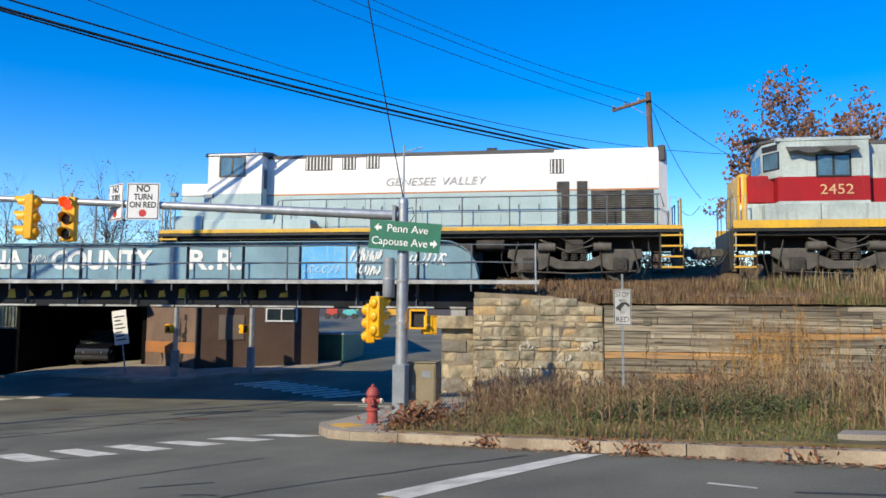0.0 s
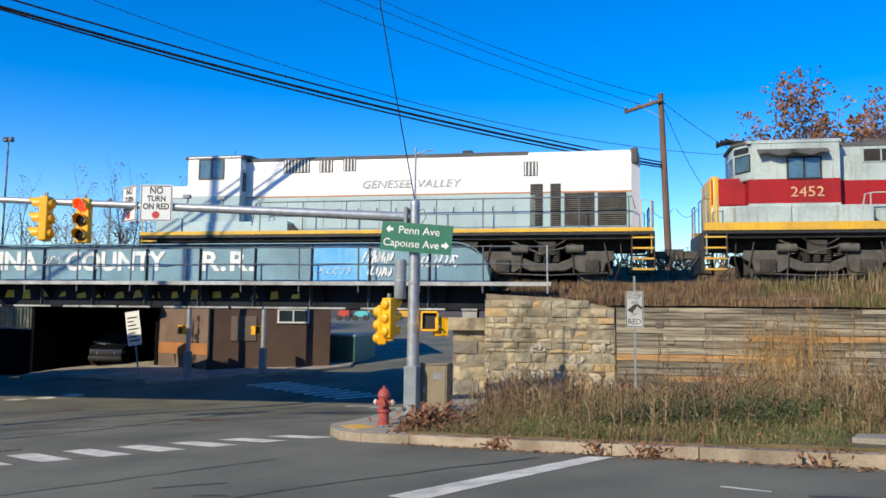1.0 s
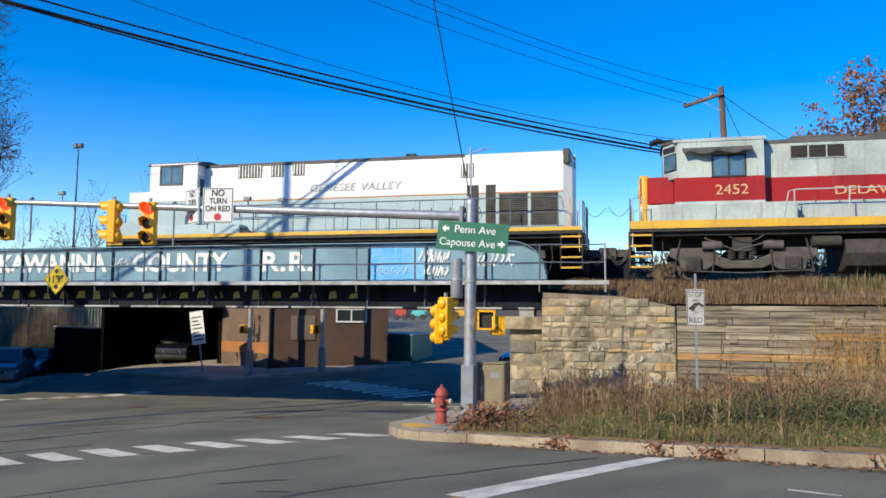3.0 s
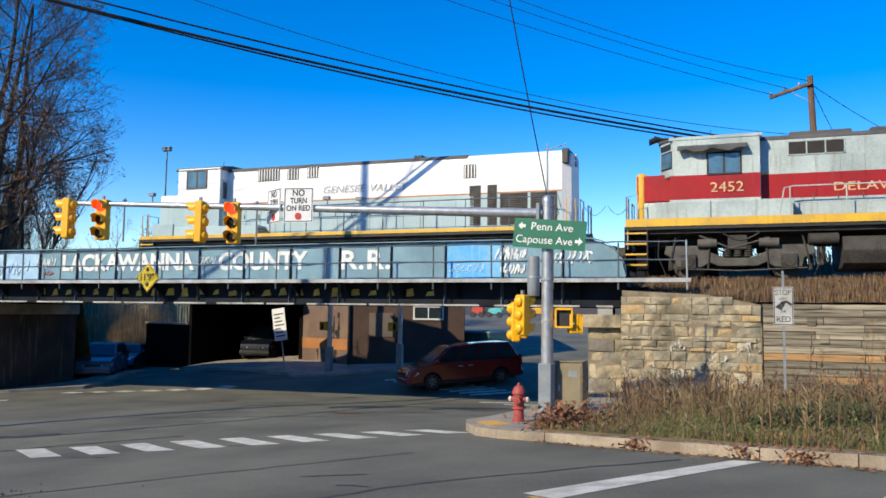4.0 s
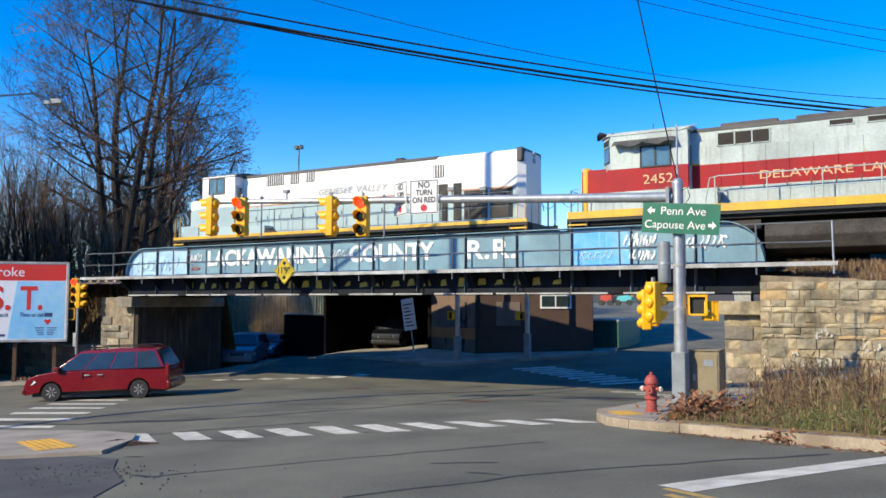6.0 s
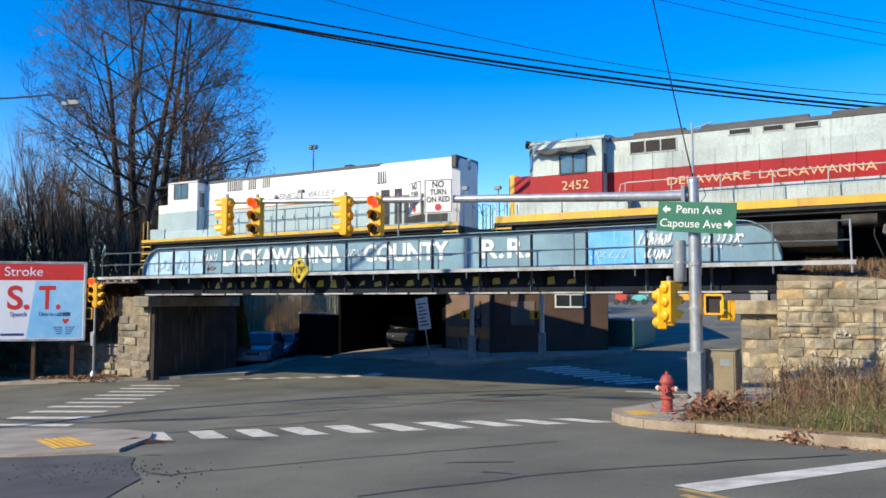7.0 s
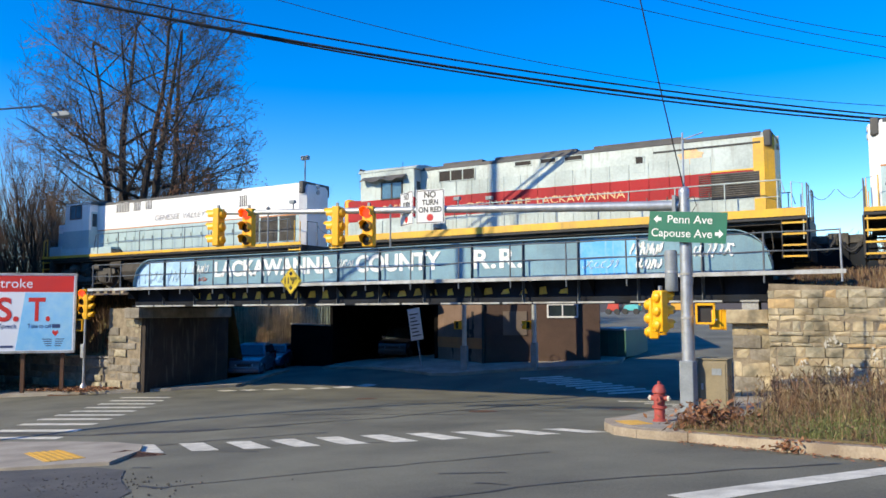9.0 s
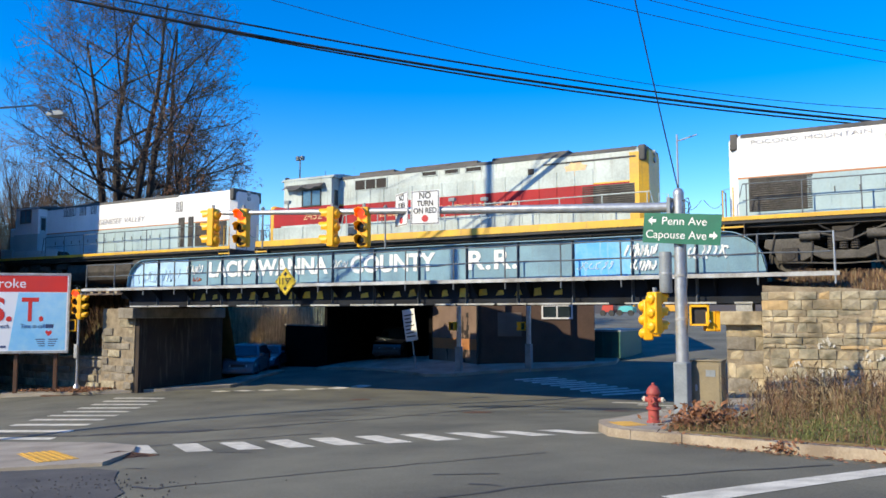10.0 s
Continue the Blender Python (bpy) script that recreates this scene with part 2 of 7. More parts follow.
def words(text, size, width=None, depth=0.004, bold=0.0, shear=0.0, spacing=1.0):
    """Lettering as a mesh in the x-z plane facing -y, from its lower left corner; size: height of a capital."""
    cu = bpy.data.curves.new("text", "FONT")
    cu.body, cu.size, cu.extrude, cu.offset, cu.shear, cu.space_character = text, size / 0.69, depth / 2, bold, shear, spacing
    ob = new("text", cu)
    me = bpy.data.meshes.new_from_object(ob)
    vs, fs = [tuple(v.co) for v in me.vertices], [tuple(p.vertices) for p in me.polygons]
    bpy.data.objects.remove(ob)
    bpy.data.meshes.remove(me)
    x0, x1 = min(v[0] for v in vs), max(v[0] for v in vs)
    k = width / (x1 - x0) if width else 1
    return [((v[0] - x0) * k, -v[2], v[1]) for v in vs], fs


def letter(mesh, text, size, at, width=None, m=None, **kw):
    vs, fs = words(text, size, width, **kw)
    off = Vector(at)
    mesh.add([(m @ Vector(v) if m else Vector(v)) + off for v in vs], fs)
    return mesh


def smooth_step(a, b, x):
    t = min(1, max(0, (x - a) / (b - a)))
    return t * t * (3 - 2 * t)


LEVEL = ((-60, -20, 0, 8, 14.5, 21.5, 26, 29, 36, 400), (0.3, 0.1, 0, -0.1, -0.35, -0.96, -1.4, -1.6, -1.65, -1.65))
CROSS = ((-60, 12, 21.5, 26, 31, 400), (0.07, 0.07, 0.038, 0.023, 0.01, 0.008))


def gz(x, y):
    """Height of the road surface."""
    xc = max(-38, min(16, x))
    a = (np.interp(y - 1, *LEVEL) + np.interp(y, *LEVEL) + np.interp(y + 1, *LEVEL)) / 3
    d = max(0, y - 29)
    rise = (0.1 * min(d, 7) + 0.06 * max(0, min(d, 45) - 7)) * smooth_step(-32, -16, x + 0.35 * (y - 26))
    return float(a + np.interp(y, *CROSS) * xc + rise)


# ---- ground and roads ----
def sheet(fn, xs, ys):
    m = Mesh()
    n = len(ys)
    m.v = [(x, y, fn(x, y)) for x in xs for y in ys]
    m.f = [(i * n + j, (i + 1) * n + j, (i + 1) * n + j + 1, i * n + j + 1) for i in range(len(xs) - 1) for j in range(n - 1)]
    return m


XS = [-1500, -700, -300, -150, -90, -70, -58, -50] + [-46 + 1.0 * i for i in range(77)] + [34, 40, 50, 70, 100, 200, 400, 800, 1500]
YS = [-300, -120, -60, -40, -25, -15, -8] + [-4 + 1.0 * i for i in range(60)] + [58, 62, 68, 76, 90, 120, 200, 400, 800, 1500]
ground = single("ground", sheet(gz, XS, YS), ASPHALT, "dark grey patched asphalt ground", kind="structure")

KERB_LINE = [(-4.3, 25.5), (-4.75, 20.0), (-5.0, 16.4), (-5.03, 15.2), (-4.8, 14.45), (-4.35, 13.6), (-3.81, 13.13), (-2.84, 12.6),
             (-1.3, 11.61), (0.33, 10.59), (2.35, 9.3), (3.2, 8.8), (6.0, 7.2), (12.0, 4.0), (24.0, -2.5)]


def kerb_y(x):
    pts = KERB_LINE[4:]
    return float(np.interp(x, [p[0] for p in pts], [p[1] for p in pts]))


def corner_z(x, y):
    """Height of the raised corner behind the kerb."""
    x = max(x, -5.05)
    return gz(x, kerb_y(x)) + 0.15 - 0.045 * max(0, y - kerb_y(x))


def strip(name, pts, width, z_up, mat, fn, label, drop=0.3, n=1):
    """A kerb of separate stones along a line of points; returns the parent."""
    par = thing(name, (pts[0][0], pts[0][1], fn(*pts[0])), label, "", kind="structure")
    for (x0, y0), (x1, y1) in zip(pts, pts[1:]):
        ln = math.hypot(x1 - x0, y1 - y0)
        k = max(1, round(ln / 1.5))
        for i in range(k):
            a, b = Vector((x0 + (x1 - x0) * i / k, y0 + (y1 - y0) * i / k)), Vector((x0 + (x1 - x0) * (i + 1) / k, y0 + (y1 - y0) * (i + 1) / k))
            d = (b - a).normalized()
            nn = Vector((-d.y, d.x)) * width
            a2, b2 = a + d * 0.008, b - d * 0.008
            vs = []
            for p in (a2, b2, b2 + nn, a2 + nn):
                zt = fn(p.x, p.y) + z_up + 0.008 * noise.noise(Vector((p.x * 2, p.y * 2, 0)))
                vs += [(p.x, p.y, zt - drop), (p.x, p.y, zt)]
            part("kerb_stone", Mesh().add(vs, [(1, 3, 5, 7), (0, 2, 3, 1), (2, 4, 5, 3), (4, 6, 7, 5), (6, 0, 1, 7)]), KERB, par)
    return par


def pad(name, poly, fn, mat, label, kind="structure", step=0.8, drop=0.4):
    """A raised surface over a polygon: triangulated, draped on fn, with a skirt."""
    bm = bmesh.new()
    vs = [bm.verts.new((x, y, 0)) for x, y in poly]
    f = bm.faces.new(vs)
    bmesh.ops.triangulate(bm, faces=[f])
    for _ in range(3):
        bmesh.ops.subdivide_edges(bm, edges=[e for e in bm.edges if e.calc_length() > step], cuts=1)
        bmesh.ops.triangulate(bm, faces=bm.faces[:])
    border = [e for e in bm.edges if len(e.link_faces) == 1]
    for v in bm.verts:
        v.co.z = fn(v.co.x, v.co.y)
    r = bmesh.ops.extrude_edge_only(bm, edges=border)
    for v in r["geom"]:
        if isinstance(v, bmesh.types.BMVert):
            v.co.z -= drop
    bmesh.ops.recalc_face_normals(bm, faces=bm.faces)
    me = bpy.data.meshes.new(name)
    bm.to_mesh(me)
    bm.free()
    me.materials.append(mat)
    return tagged(new(name, me), label, kind=kind)


# raised corner: concrete by the signal pole, soil and weeds to the wall
inner = [(x, y) for x, y in KERB_LINE]
strip("kerb", inner[::1], 0.2, 0.0, KERB, lambda x, y: corner_z(x, y) if y <= kerb_y(x) + 0.4 else gz(x, y) + 0.16, "worn tan concrete kerb along the street corner")
pad("pavement_corner", [(-4.1, 25), (-4.55, 20), (-4.8, 16.4), (-4.83, 15.2), (-4.6, 14.55), (-4.2, 13.8), (-3.7, 13.33), (-2.95, 12.9), (-2.6, 14.5), (-2.4, 18), (-2.4, 25)],
    lambda x, y: corner_z(x, y) + 0.004 if y < 19 else max(gz(x, y) + 0.1, corner_z(x, y)), CONCRETE, "pale concrete pavement at the street corner")
pad("verge", [(-2.95, 12.88), (-1.3, 11.9), (0.4, 10.85), (2.4, 9.55), (3.3, 9.0), (6.1, 7.45), (12.1, 4.25), (24.1, -2.2), (30, 10), (30, 23.6), (-2.5, 23.6), (-2.4, 18), (-2.6, 14.5)],
    lambda x, y: corner_z(x, y) + 0.03 + 0.05 * noise.noise(Vector((x, y, 1))), SOIL, "brown soil verge in front of the retaining wall", step=1.2)
pad("pavement_slab", [(3.0, 9.75), (4.6, 8.85), (4.75, 9.4), (3.2, 10.2)], lambda x, y: corner_z(x, y) + 0.09, CONCRETE, "small worn concrete slab in the verge", drop=0.1)

# island with a ramp on the near left
ISL = [(-11.2, 8.5), (-12.2, 9.9), (-13.2, 10.8), (-14.6, 11.15), (-15.9, 11.1), (-17.9, 10.9), (-26, 9.6), (-26, 3.5), (-19, 5.5), (-12.6, 7.6)]
pad("pavement_island", ISL, lambda x, y: gz(x, y) + 0.06, CONCRETE, "pale concrete pavement with a kerb ramp")
tact = thing("tactile_paving", (-13.35, 8.95, gz(-13.35, 8.95) + 0.06), "yellow tactile paving plate with raised domes", "tactile paving")
m = Mesh()
tx = Matrix.Translation((-13.35, 8.95, 0)) @ pose(0, 0, 0, 0, 0, -24)
q = [tx @ Vector(p) for p in ((-1.1, -0.32, 0), (1.1, -0.32, 0), (1.1, 0.32, 0), (-1.1, 0.32, 0))]
m.add([(p.x, p.y, gz(p.x, p.y) + 0.067) for p in q] + [(p.x, p.y, gz(p.x, p.y) + 0.03) for p in q], [(0, 1, 2, 3), (0, 4, 5, 1), (1, 5, 6, 2), (2, 6, 7, 3), (3, 7, 4, 0)])
part("plate", m, TACTILE, tact)
dome = Mesh().lathe([(0.03, 0.067), (0.018, 0.08)], (0, 0, 0), 6).data("dome", TACTILE)
for i in range(18):
    for j in range(5):
        p = tx @ Vector((-1.02 + i * 0.12, -0.24 + j * 0.12, 0))
        o = new("dome", dome)
        o.parent = tact
        o.location = Vector((p.x, p.y, gz(p.x, p.y))) - ORIGIN[tact]
m = Mesh()
p2 = Matrix.Translation((-4.45, 14.2, 0)) @ pose(0, 0, 0, 0, 0, -55)
q = [p2 @ Vector(p) for p in ((-0.5, 0.06, 0), (0.5, 0.06, 0), (0.45, 0.5, 0), (-0.45, 0.5, 0))]
single("tactile_paving", m.add([(p.x, p.y, corner_z(p.x, p.y) + 0.012) for p in q] + [(p.x, p.y, corner_z(p.x, p.y) - 0.1) for p in q],
                               [(0, 1, 2, 3), (0, 4, 5, 1), (1, 5, 6, 2), (2, 6, 7, 3), (3, 7, 4, 0)]), TACTILE, "yellow tactile plate set in the corner ramp", "tactile paving")

# far left pavement along the abutment and beyond the bridge
pad("pavement_left", [(-27.3, 27.6), (-29.0, 25.2), (-31.0, 23.45), (-35.4, 21.3), (-46, 16.5), (-46, 22), (-38, 25.0), (-31, 25.0), (-29.6, 30), (-30.6, 34), (-29.5, 34)],
    lambda x, y: gz(x, y) + 0.14, CONCRETE, "pale concrete pavement beside the stone abutment")
FARK = [(-23.2, 33.9), (-21.5, 33.2), (-19.1, 32.1), (-17.8, 32.4), (-16.7, 33.4), (-12.9, 35.3), (-11.5, 37.5)]
pad("pavement_far", FARK + [(-12, 40), (-22, 39), (-28, 38), (-28, 35)], lambda x, y: gz(x, y) + 0.14, CONCRETE, "pale concrete pavement before the brown building")


# ---- road paint ----
def paint(name, quad, mat, label, up=0.006, fn=gz):
    """A painted patch draped on the road."""
    a, b, c, d = [Vector((*p, 0)) for p in quad]
    n, k = max(2, int((b - a).length / 0.5)), max(2, int((d - a).length / 0.5))
    ms = Mesh()
    for i in range(n + 1):
        for j in range(k + 1):
            p = a.lerp(b, i / n).lerp(d.lerp(c, i / n), j / k)
            ms.v.append((p.x, p.y, fn(p.x, p.y) + up))
    ms.f = [(i * (k + 1) + j, (i + 1) * (k + 1) + j, (i + 1) * (k + 1) + j + 1, i * (k + 1) + j + 1) for i in range(n) for j in range(k)]
    return ms


near = thing("crosswalk", (-9, 12, gz(-9, 12)), "worn white crosswalk bars on asphalt", "", kind="structure")
A0, A1 = Vector((-13.95, 11.06)), Vector((-6.09, 14.43))
for i in range(10):
    u = (i / 9) ** 0.94
    p = A0.lerp(A1, u)
    w = 0.54 - 0.1 * u
    along = Vector((0.88, 0.44)) * w
    down = Vector((1.72, -1.22)).lerp(Vector((1.15, -0.62)), u)
    part("bar", paint("bar", [p, p + along, p + along + down, p + down], PAINT_W, ""), PAINT_W, near)
left = thing("crosswalk", (-23, 17, gz(-23, 17)), "long white ladder crosswalk bars at the left street", "", kind="structure")
B0, B1 = Vector((-17.75, 11.95)), Vector((-25.9, 22.4))
for i in range(10):
    u = i / 9
    e = B0.lerp(B1, u)
    p = e - Vector((3.4, 0.18)).lerp(Vector((2.5, 0.46)), u)
    d = Vector((0.22, -0.36))
    part("bar", paint("bar", [p, e, e - d, p - d], PAINT_W, ""), PAINT_W, left)
far = thing("crosswalk", (-25, 29, gz(-25, 29)), "short white crosswalk bars at the bridge shadow", "", kind="structure")
for i in range(7):
    p = Vector((-26.8, 25.8)).lerp(Vector((-21.6, 29.4)), i / 6)
    part("bar", paint("bar", [p, p + Vector((0.75, -0.1)), p + Vector((0.95, 0.45)), p + Vector((0.2, 0.55))], PAINT_W, ""), PAINT_W, far)
und = thing("crosswalk", (-13, 33.5, gz(-13, 33.5)), "white ladder crosswalk bars under the bridge", "", kind="structure")
for i in range(10):
    p = Vector((-14.6, 32.3)).lerp(Vector((-9.8, 29.9)), i / 9)
    part("bar", paint("bar", [p, p + Vector((1.7, 0.9)), p + Vector((1.85, 0.6)), p + Vector((0.15, -0.3))], PAINT_W, ""), PAINT_W, und)
for i in range(3):
    p = Vector((-8.7, 27.9)).lerp(Vector((-6.4, 26.3)), i / 2)
    part("bar", paint("bar", [p, p + Vector((1.6, 0.3)), p + Vector((1.7, -0.2)), p + Vector((0.1, -0.5))], PAINT_W, ""), PAINT_W, und)
stop = paint("stop_line", [(-2.02, 7.98), (-1.63, 7.72), (0.36, 10.40), (0.02, 10.52)], PAINT_W, "")
single("stop_line", stop, PAINT_W, "long white stop line across the street", kind="structure")
for k in (0, 0.28):
    single("centre_line", paint("centre_line", [(-1.95 + k * 0.3, 7.8 - k), (-1.88 + k * 0.3, 7.86 - k), (1.3, 5.7 - k), (1.2, 5.6 - k)], PAINT_Y, ""), PAINT_Y,
           "worn yellow centre line of the street", kind="structure")
single("arrow_mark", paint("arrow", [(1.28, 8.1), (1.68, 7.78), (1.70, 7.84), (1.30, 8.17)], PAINT_W, ""), PAINT_W, "worn pale turning mark sprayed on asphalt", kind="structure")

PATCH = M("asphalt patch", (0.055, 0.054, 0.053), (0.085, 0.08, 0.076), 0.9, scale=1.5, fine=50, bump=0.2)
TAR_SHADOW = M("tar seal and cable shadow", (0.03, 0.03, 0.03), (0.06, 0.06, 0.058), 0.7, scale=3, fine=30, bump=0.1)
rng = random.Random(5)
dark_lines = Mesh()
for x, y, dx, dy in ((-16, 17.5, 6, 1.2), (-14.5, 19.5, 8, 1.8), (-9, 23, 4, 1.5), (-17, 22.5, 7, 0.8), (2, 7.6, 5, -2.2)):
    pts = [Vector((x + dx * i / 12 + rng.uniform(-.08, .08), y + dy * i / 12 + rng.uniform(-.1, .1))) for i in range(13)]
    for a, b in zip(pts, pts[1:]):
        w = rng.uniform(0.02, 0.06)
        q = [(a.x, a.y - w), (b.x, b.y - w), (b.x, b.y + w), (a.x, a.y + w)]
        dark_lines.add([(p[0], p[1], gz(*p) + 0.004) for p in q], [(0, 1, 2, 3)])
def seam(pts, w, rough=.03):
    """A ragged dark strip along a bent line, for tar and for a painted cable shadow."""
    line = []
    for p, q in zip(pts, pts[1:]):
        n = max(2, int((Vector(q) - Vector(p)).length / .35))
        line += [Vector(p).lerp(Vector(q), i / n) for i in range(n)]
    line.append(Vector(pts[-1]))
    line = [p + Vector((rng.uniform(-rough, rough), rng.uniform(-rough, rough))) for p in line]
    for a, b in zip(line, line[1:]):
        d = (b - a).normalized() * w * rng.uniform(.7, 1.3)
        s = Vector((-d.y, d.x))
        q = (a - s - d * .3, b - s + d * .3, b + s + d * .3, a + s - d * .3)
        dark_lines.add([(p[0], p[1], gz(p[0], p[1]) + .005) for p in q], [(0, 1, 2, 3)])


# this long line is an overhead cable's shadow, painted on as a dark strip
seam([(-24, 13.0), (-21.05, 12.77), (-17.94, 12.5), (-16.0, 12.95), (-14.64, 13.3), (-13.07, 14.45), (-11.6, 17.0), (-10.69, 22.4), (-9.81, 28.6), (-8.2, 30.4)], .07)
seam([(-17.2, 12.7), (-16.4, 13.05), (-15.0, 13.35), (-14.2, 13.75)], .16, .05)
seam([(-13.4, 10.6), (-12.63, 12.1), (-11.9, 12.5), (-10.6, 13.4)], .05)
seam([(-8.3, 7.0), (-7.26, 8.15), (-6.44, 9.09), (-5.63, 9.98), (-4.6, 11.2)], .025, .04)
seam([(-4.9, 6.6), (-3.4, 8.4), (-2.2, 9.4), (-.6, 10.6)], .03, .05)
for _ in range(26):
    x, y = rng.uniform(-15, 1), rng.uniform(7, 24)
    seam([(x, y), (x + rng.uniform(.3, 1.0), y + rng.uniform(-.1, .35))], rng.uniform(.015, .05), .03)
single("crack_seal", dark_lines, TAR_SHADOW, "dark tar seams and a painted cable shadow on asphalt", kind="stuff")
OLD = M("old dark asphalt", (0.05, 0.05, 0.05), (0.1, 0.097, 0.092), 0.95, scale=1.1, fine=35, bump=0.5)
apron = Mesh()
edge = [(-17, 6.2), (-12.5, 7.62), (-11.3, 8.2), (-10.3, 8.1), (-9.5, 7.4), (-9.05, 7.1), (-8.4, 6.7), (-8.0, 6.1), (-7.5, 5.4), (-7.9, 4.0), (-16, 2.0)]
cx, cy = -12.0, 5.6
rings = []
for k in (1, .75, .5, .25):
    rings.append([(cx + (x - cx) * k, cy + (y - cy) * k) for x, y in edge])
n_ = len(edge)
apron.v = [(x, y, gz(x, y) + .012) for r_ in rings for x, y in r_]
apron.f = [(a * n_ + i, a * n_ + (i + 1) % n_, (a + 1) * n_ + (i + 1) % n_, (a + 1) * n_ + i) for a in range(3) for i in range(n_)] + [tuple(3 * n_ + i for i in range(n_))]
single("asphalt_apron", apron, OLD, "old dark crumbling asphalt beside the kerb", kind="structure")
grit = Mesh()
for _ in range(170):
    x, y = rng.gauss(-9.6, 1.0), rng.gauss(6.9, .5)
    r = rng.uniform(.004, .013)
    grit.box(x - r, x + r, y - r * .8, y + r * .8, gz(x, y), gz(x, y) + .012 + r)
single("gravel", grit, PATCH, "loose grit and crumbs of asphalt", kind="stuff")
for x, y, r in ((-10.2, 20.0, 0.42), (-6.9, 22.5, 0.4), (-17.5, 24.5, 0.4)):
    mh = Mesh()
    mh.v = [(x + r * math.cos(a * math.pi / 12), y + r * math.sin(a * math.pi / 12), gz(x + r * math.cos(a * math.pi / 12), y + r * math.sin(a * math.pi / 12)) + 0.008) for a in range(24)]
    mh.f = [tuple(range(24))]
    single("manhole_cover", mh, RUST, "round brown iron manhole cover in the road", "manhole cover", at=(x, y, gz(x, y)))
def grate(x, y, w, d, rz):
    g = thing("storm_drain", (x, y, gz(x, y)), "rusty iron storm drain grate in the gutter", "drain")
    tm = Matrix.Translation((x, y, 0)) @ pose(0, 0, 0, 0, 0, rz)
    fr = Mesh()
    for q in ((-w, w, -d, -d + .05), (-w, w, d - .05, d), (-w, -w + .05, -d, d), (w - .05, w, -d, d)):
        fr.box(q[0], q[1], q[2], q[3], gz(x, y) - 0.02, gz(x, y) + 0.03, tm)
    part("frame", fr, RUST, g)
    part("pit", Mesh().box(-w + .04, w - .04, -d + .04, d - .04, gz(x, y) - .04, gz(x, y) + 0.014, tm), BLACK, g)
    for i in range(9):
        u = -w + 0.1 + i * (2 * w - 0.2) / 8
        part("bar", Mesh().box(u - .02, u + .02, -d + .04, d - .04, gz(x, y) - .02, gz(x, y) + 0.028, tm), RUST, g)
grate(-11.95, 9.55, 0.5, 0.3, 5)
grate(-32.8, 22.6, 0.8, 0.3, 30)

# ---- bridge ----
GY, BX0, BX1 = 24.05, -30.2, -2.9
ZB, ZT, ZW = 1.83, 3.96, 2.66
bridge = thing("railway_bridge", (-16.5, 26.3, ZB), "faded blue steel plate girder railway bridge with white lettering", "bridge")
# web panels between stiffeners, rounded at both ends
NP = 14
xs = [BX0 + (BX1 - BX0) * i / NP for i in range(NP + 1)]
def top_at(x):
    e = min(x - BX0, BX1 - x)
    r = 1.15
    return ZT - 0.06 if e >= r else ZT - 0.06 - r + math.sqrt(max(0, r * r - (r - e) ** 2))
for i in range(NP):
    a, b = xs[i], xs[i + 1]
    k = 12 if i in (0, NP - 1) else 1
    tops = [(a + (b - a) * j / k, top_at(a + (b - a) * j / k)) for j in range(k + 1)]
    mat = GIRDER_P if i < 2 else GIRDER_B if i in (NP - 3,) else GIRDER
    part("web_panel", Mesh().prism([(a + .004, ZW)] + [(b - .004, ZW)] + [(max(a + .004, min(b - .004, x)), z) for x, z in tops[::-1]], GY, GY + 0.03), mat, bridge)
    part("lower_web_panel", Mesh().box(a + .004, b - .004, GY, GY + 0.03, ZB + .04, ZW), NAVY_SHADE, bridge)
for i, x in enumerate(xs[1:-1]):
    part("stiffener", Mesh().box(x - .05, x + .05, GY - .012, GY, ZB + .05, ZT - .07).box(x - .008, x + .008, GY - .1, GY - .01, ZB + .05, ZT - .07), RAIL_P, bridge)
m = Mesh()
path = [(BX0 + 0.0, 2.75)] + [(BX0 + 1.15 - 1.15 * math.cos(a), ZT - 1.15 + 1.15 * math.sin(a)) for a in [math.pi / 2 * j / 10 for j in range(11)]]
path = path + [(BX0 + BX1 - x, z) for x, z in path[::-1]]
for (x0, z0), (x1, z1) in zip(path, path[1:]):
    m.add([(x0, GY - .16, z0), (x1, GY - .16, z1), (x1, GY + .2, z1), (x0, GY + .2, z0), (x0, GY - .16, z0 - .03), (x1, GY - .16, z1 - .03), (x1, GY + .2, z1 - .03), (x0, GY + .2, z0 - .03)],
          [(0, 1, 2, 3), (4, 7, 6, 5), (0, 4, 5, 1), (2, 6, 7, 3)])
part("top_flange", m, GIRDER, bridge, "faded blue curved top flange")
rng = random.Random(11)
part("bottom_flange", Mesh().box(BX0, BX1, GY - .2, GY + .22, ZB, ZB + .04), NAVY_SHADE, bridge)
x = BX0 + .3
while x < BX1 - .6:
    w = rng.uniform(.5, 1.9)
    part("flange_edge", Mesh().box(x, min(BX1, x + w), GY - .206, GY - .2, ZB - .01, ZB + .045), STEEL_L, bridge, "patch of pale worn edge paint" if rng.random() < .01 else "")
    x += w + rng.choice((.05, .12, .5))
# rivets along both flange angles and the stiffeners
m = Mesh()
for z in (ZT - .14, ZW + .1):
    for i in range(170):
        x = BX0 + 1.3 + i * (BX1 - BX0 - 2.6) / 169
        m.lathe([(.016, 0), (.006, .012)], (x, GY - .013, z), 5, "y")
part("rivets", m, GIRDER, bridge).data.name = "rivets"
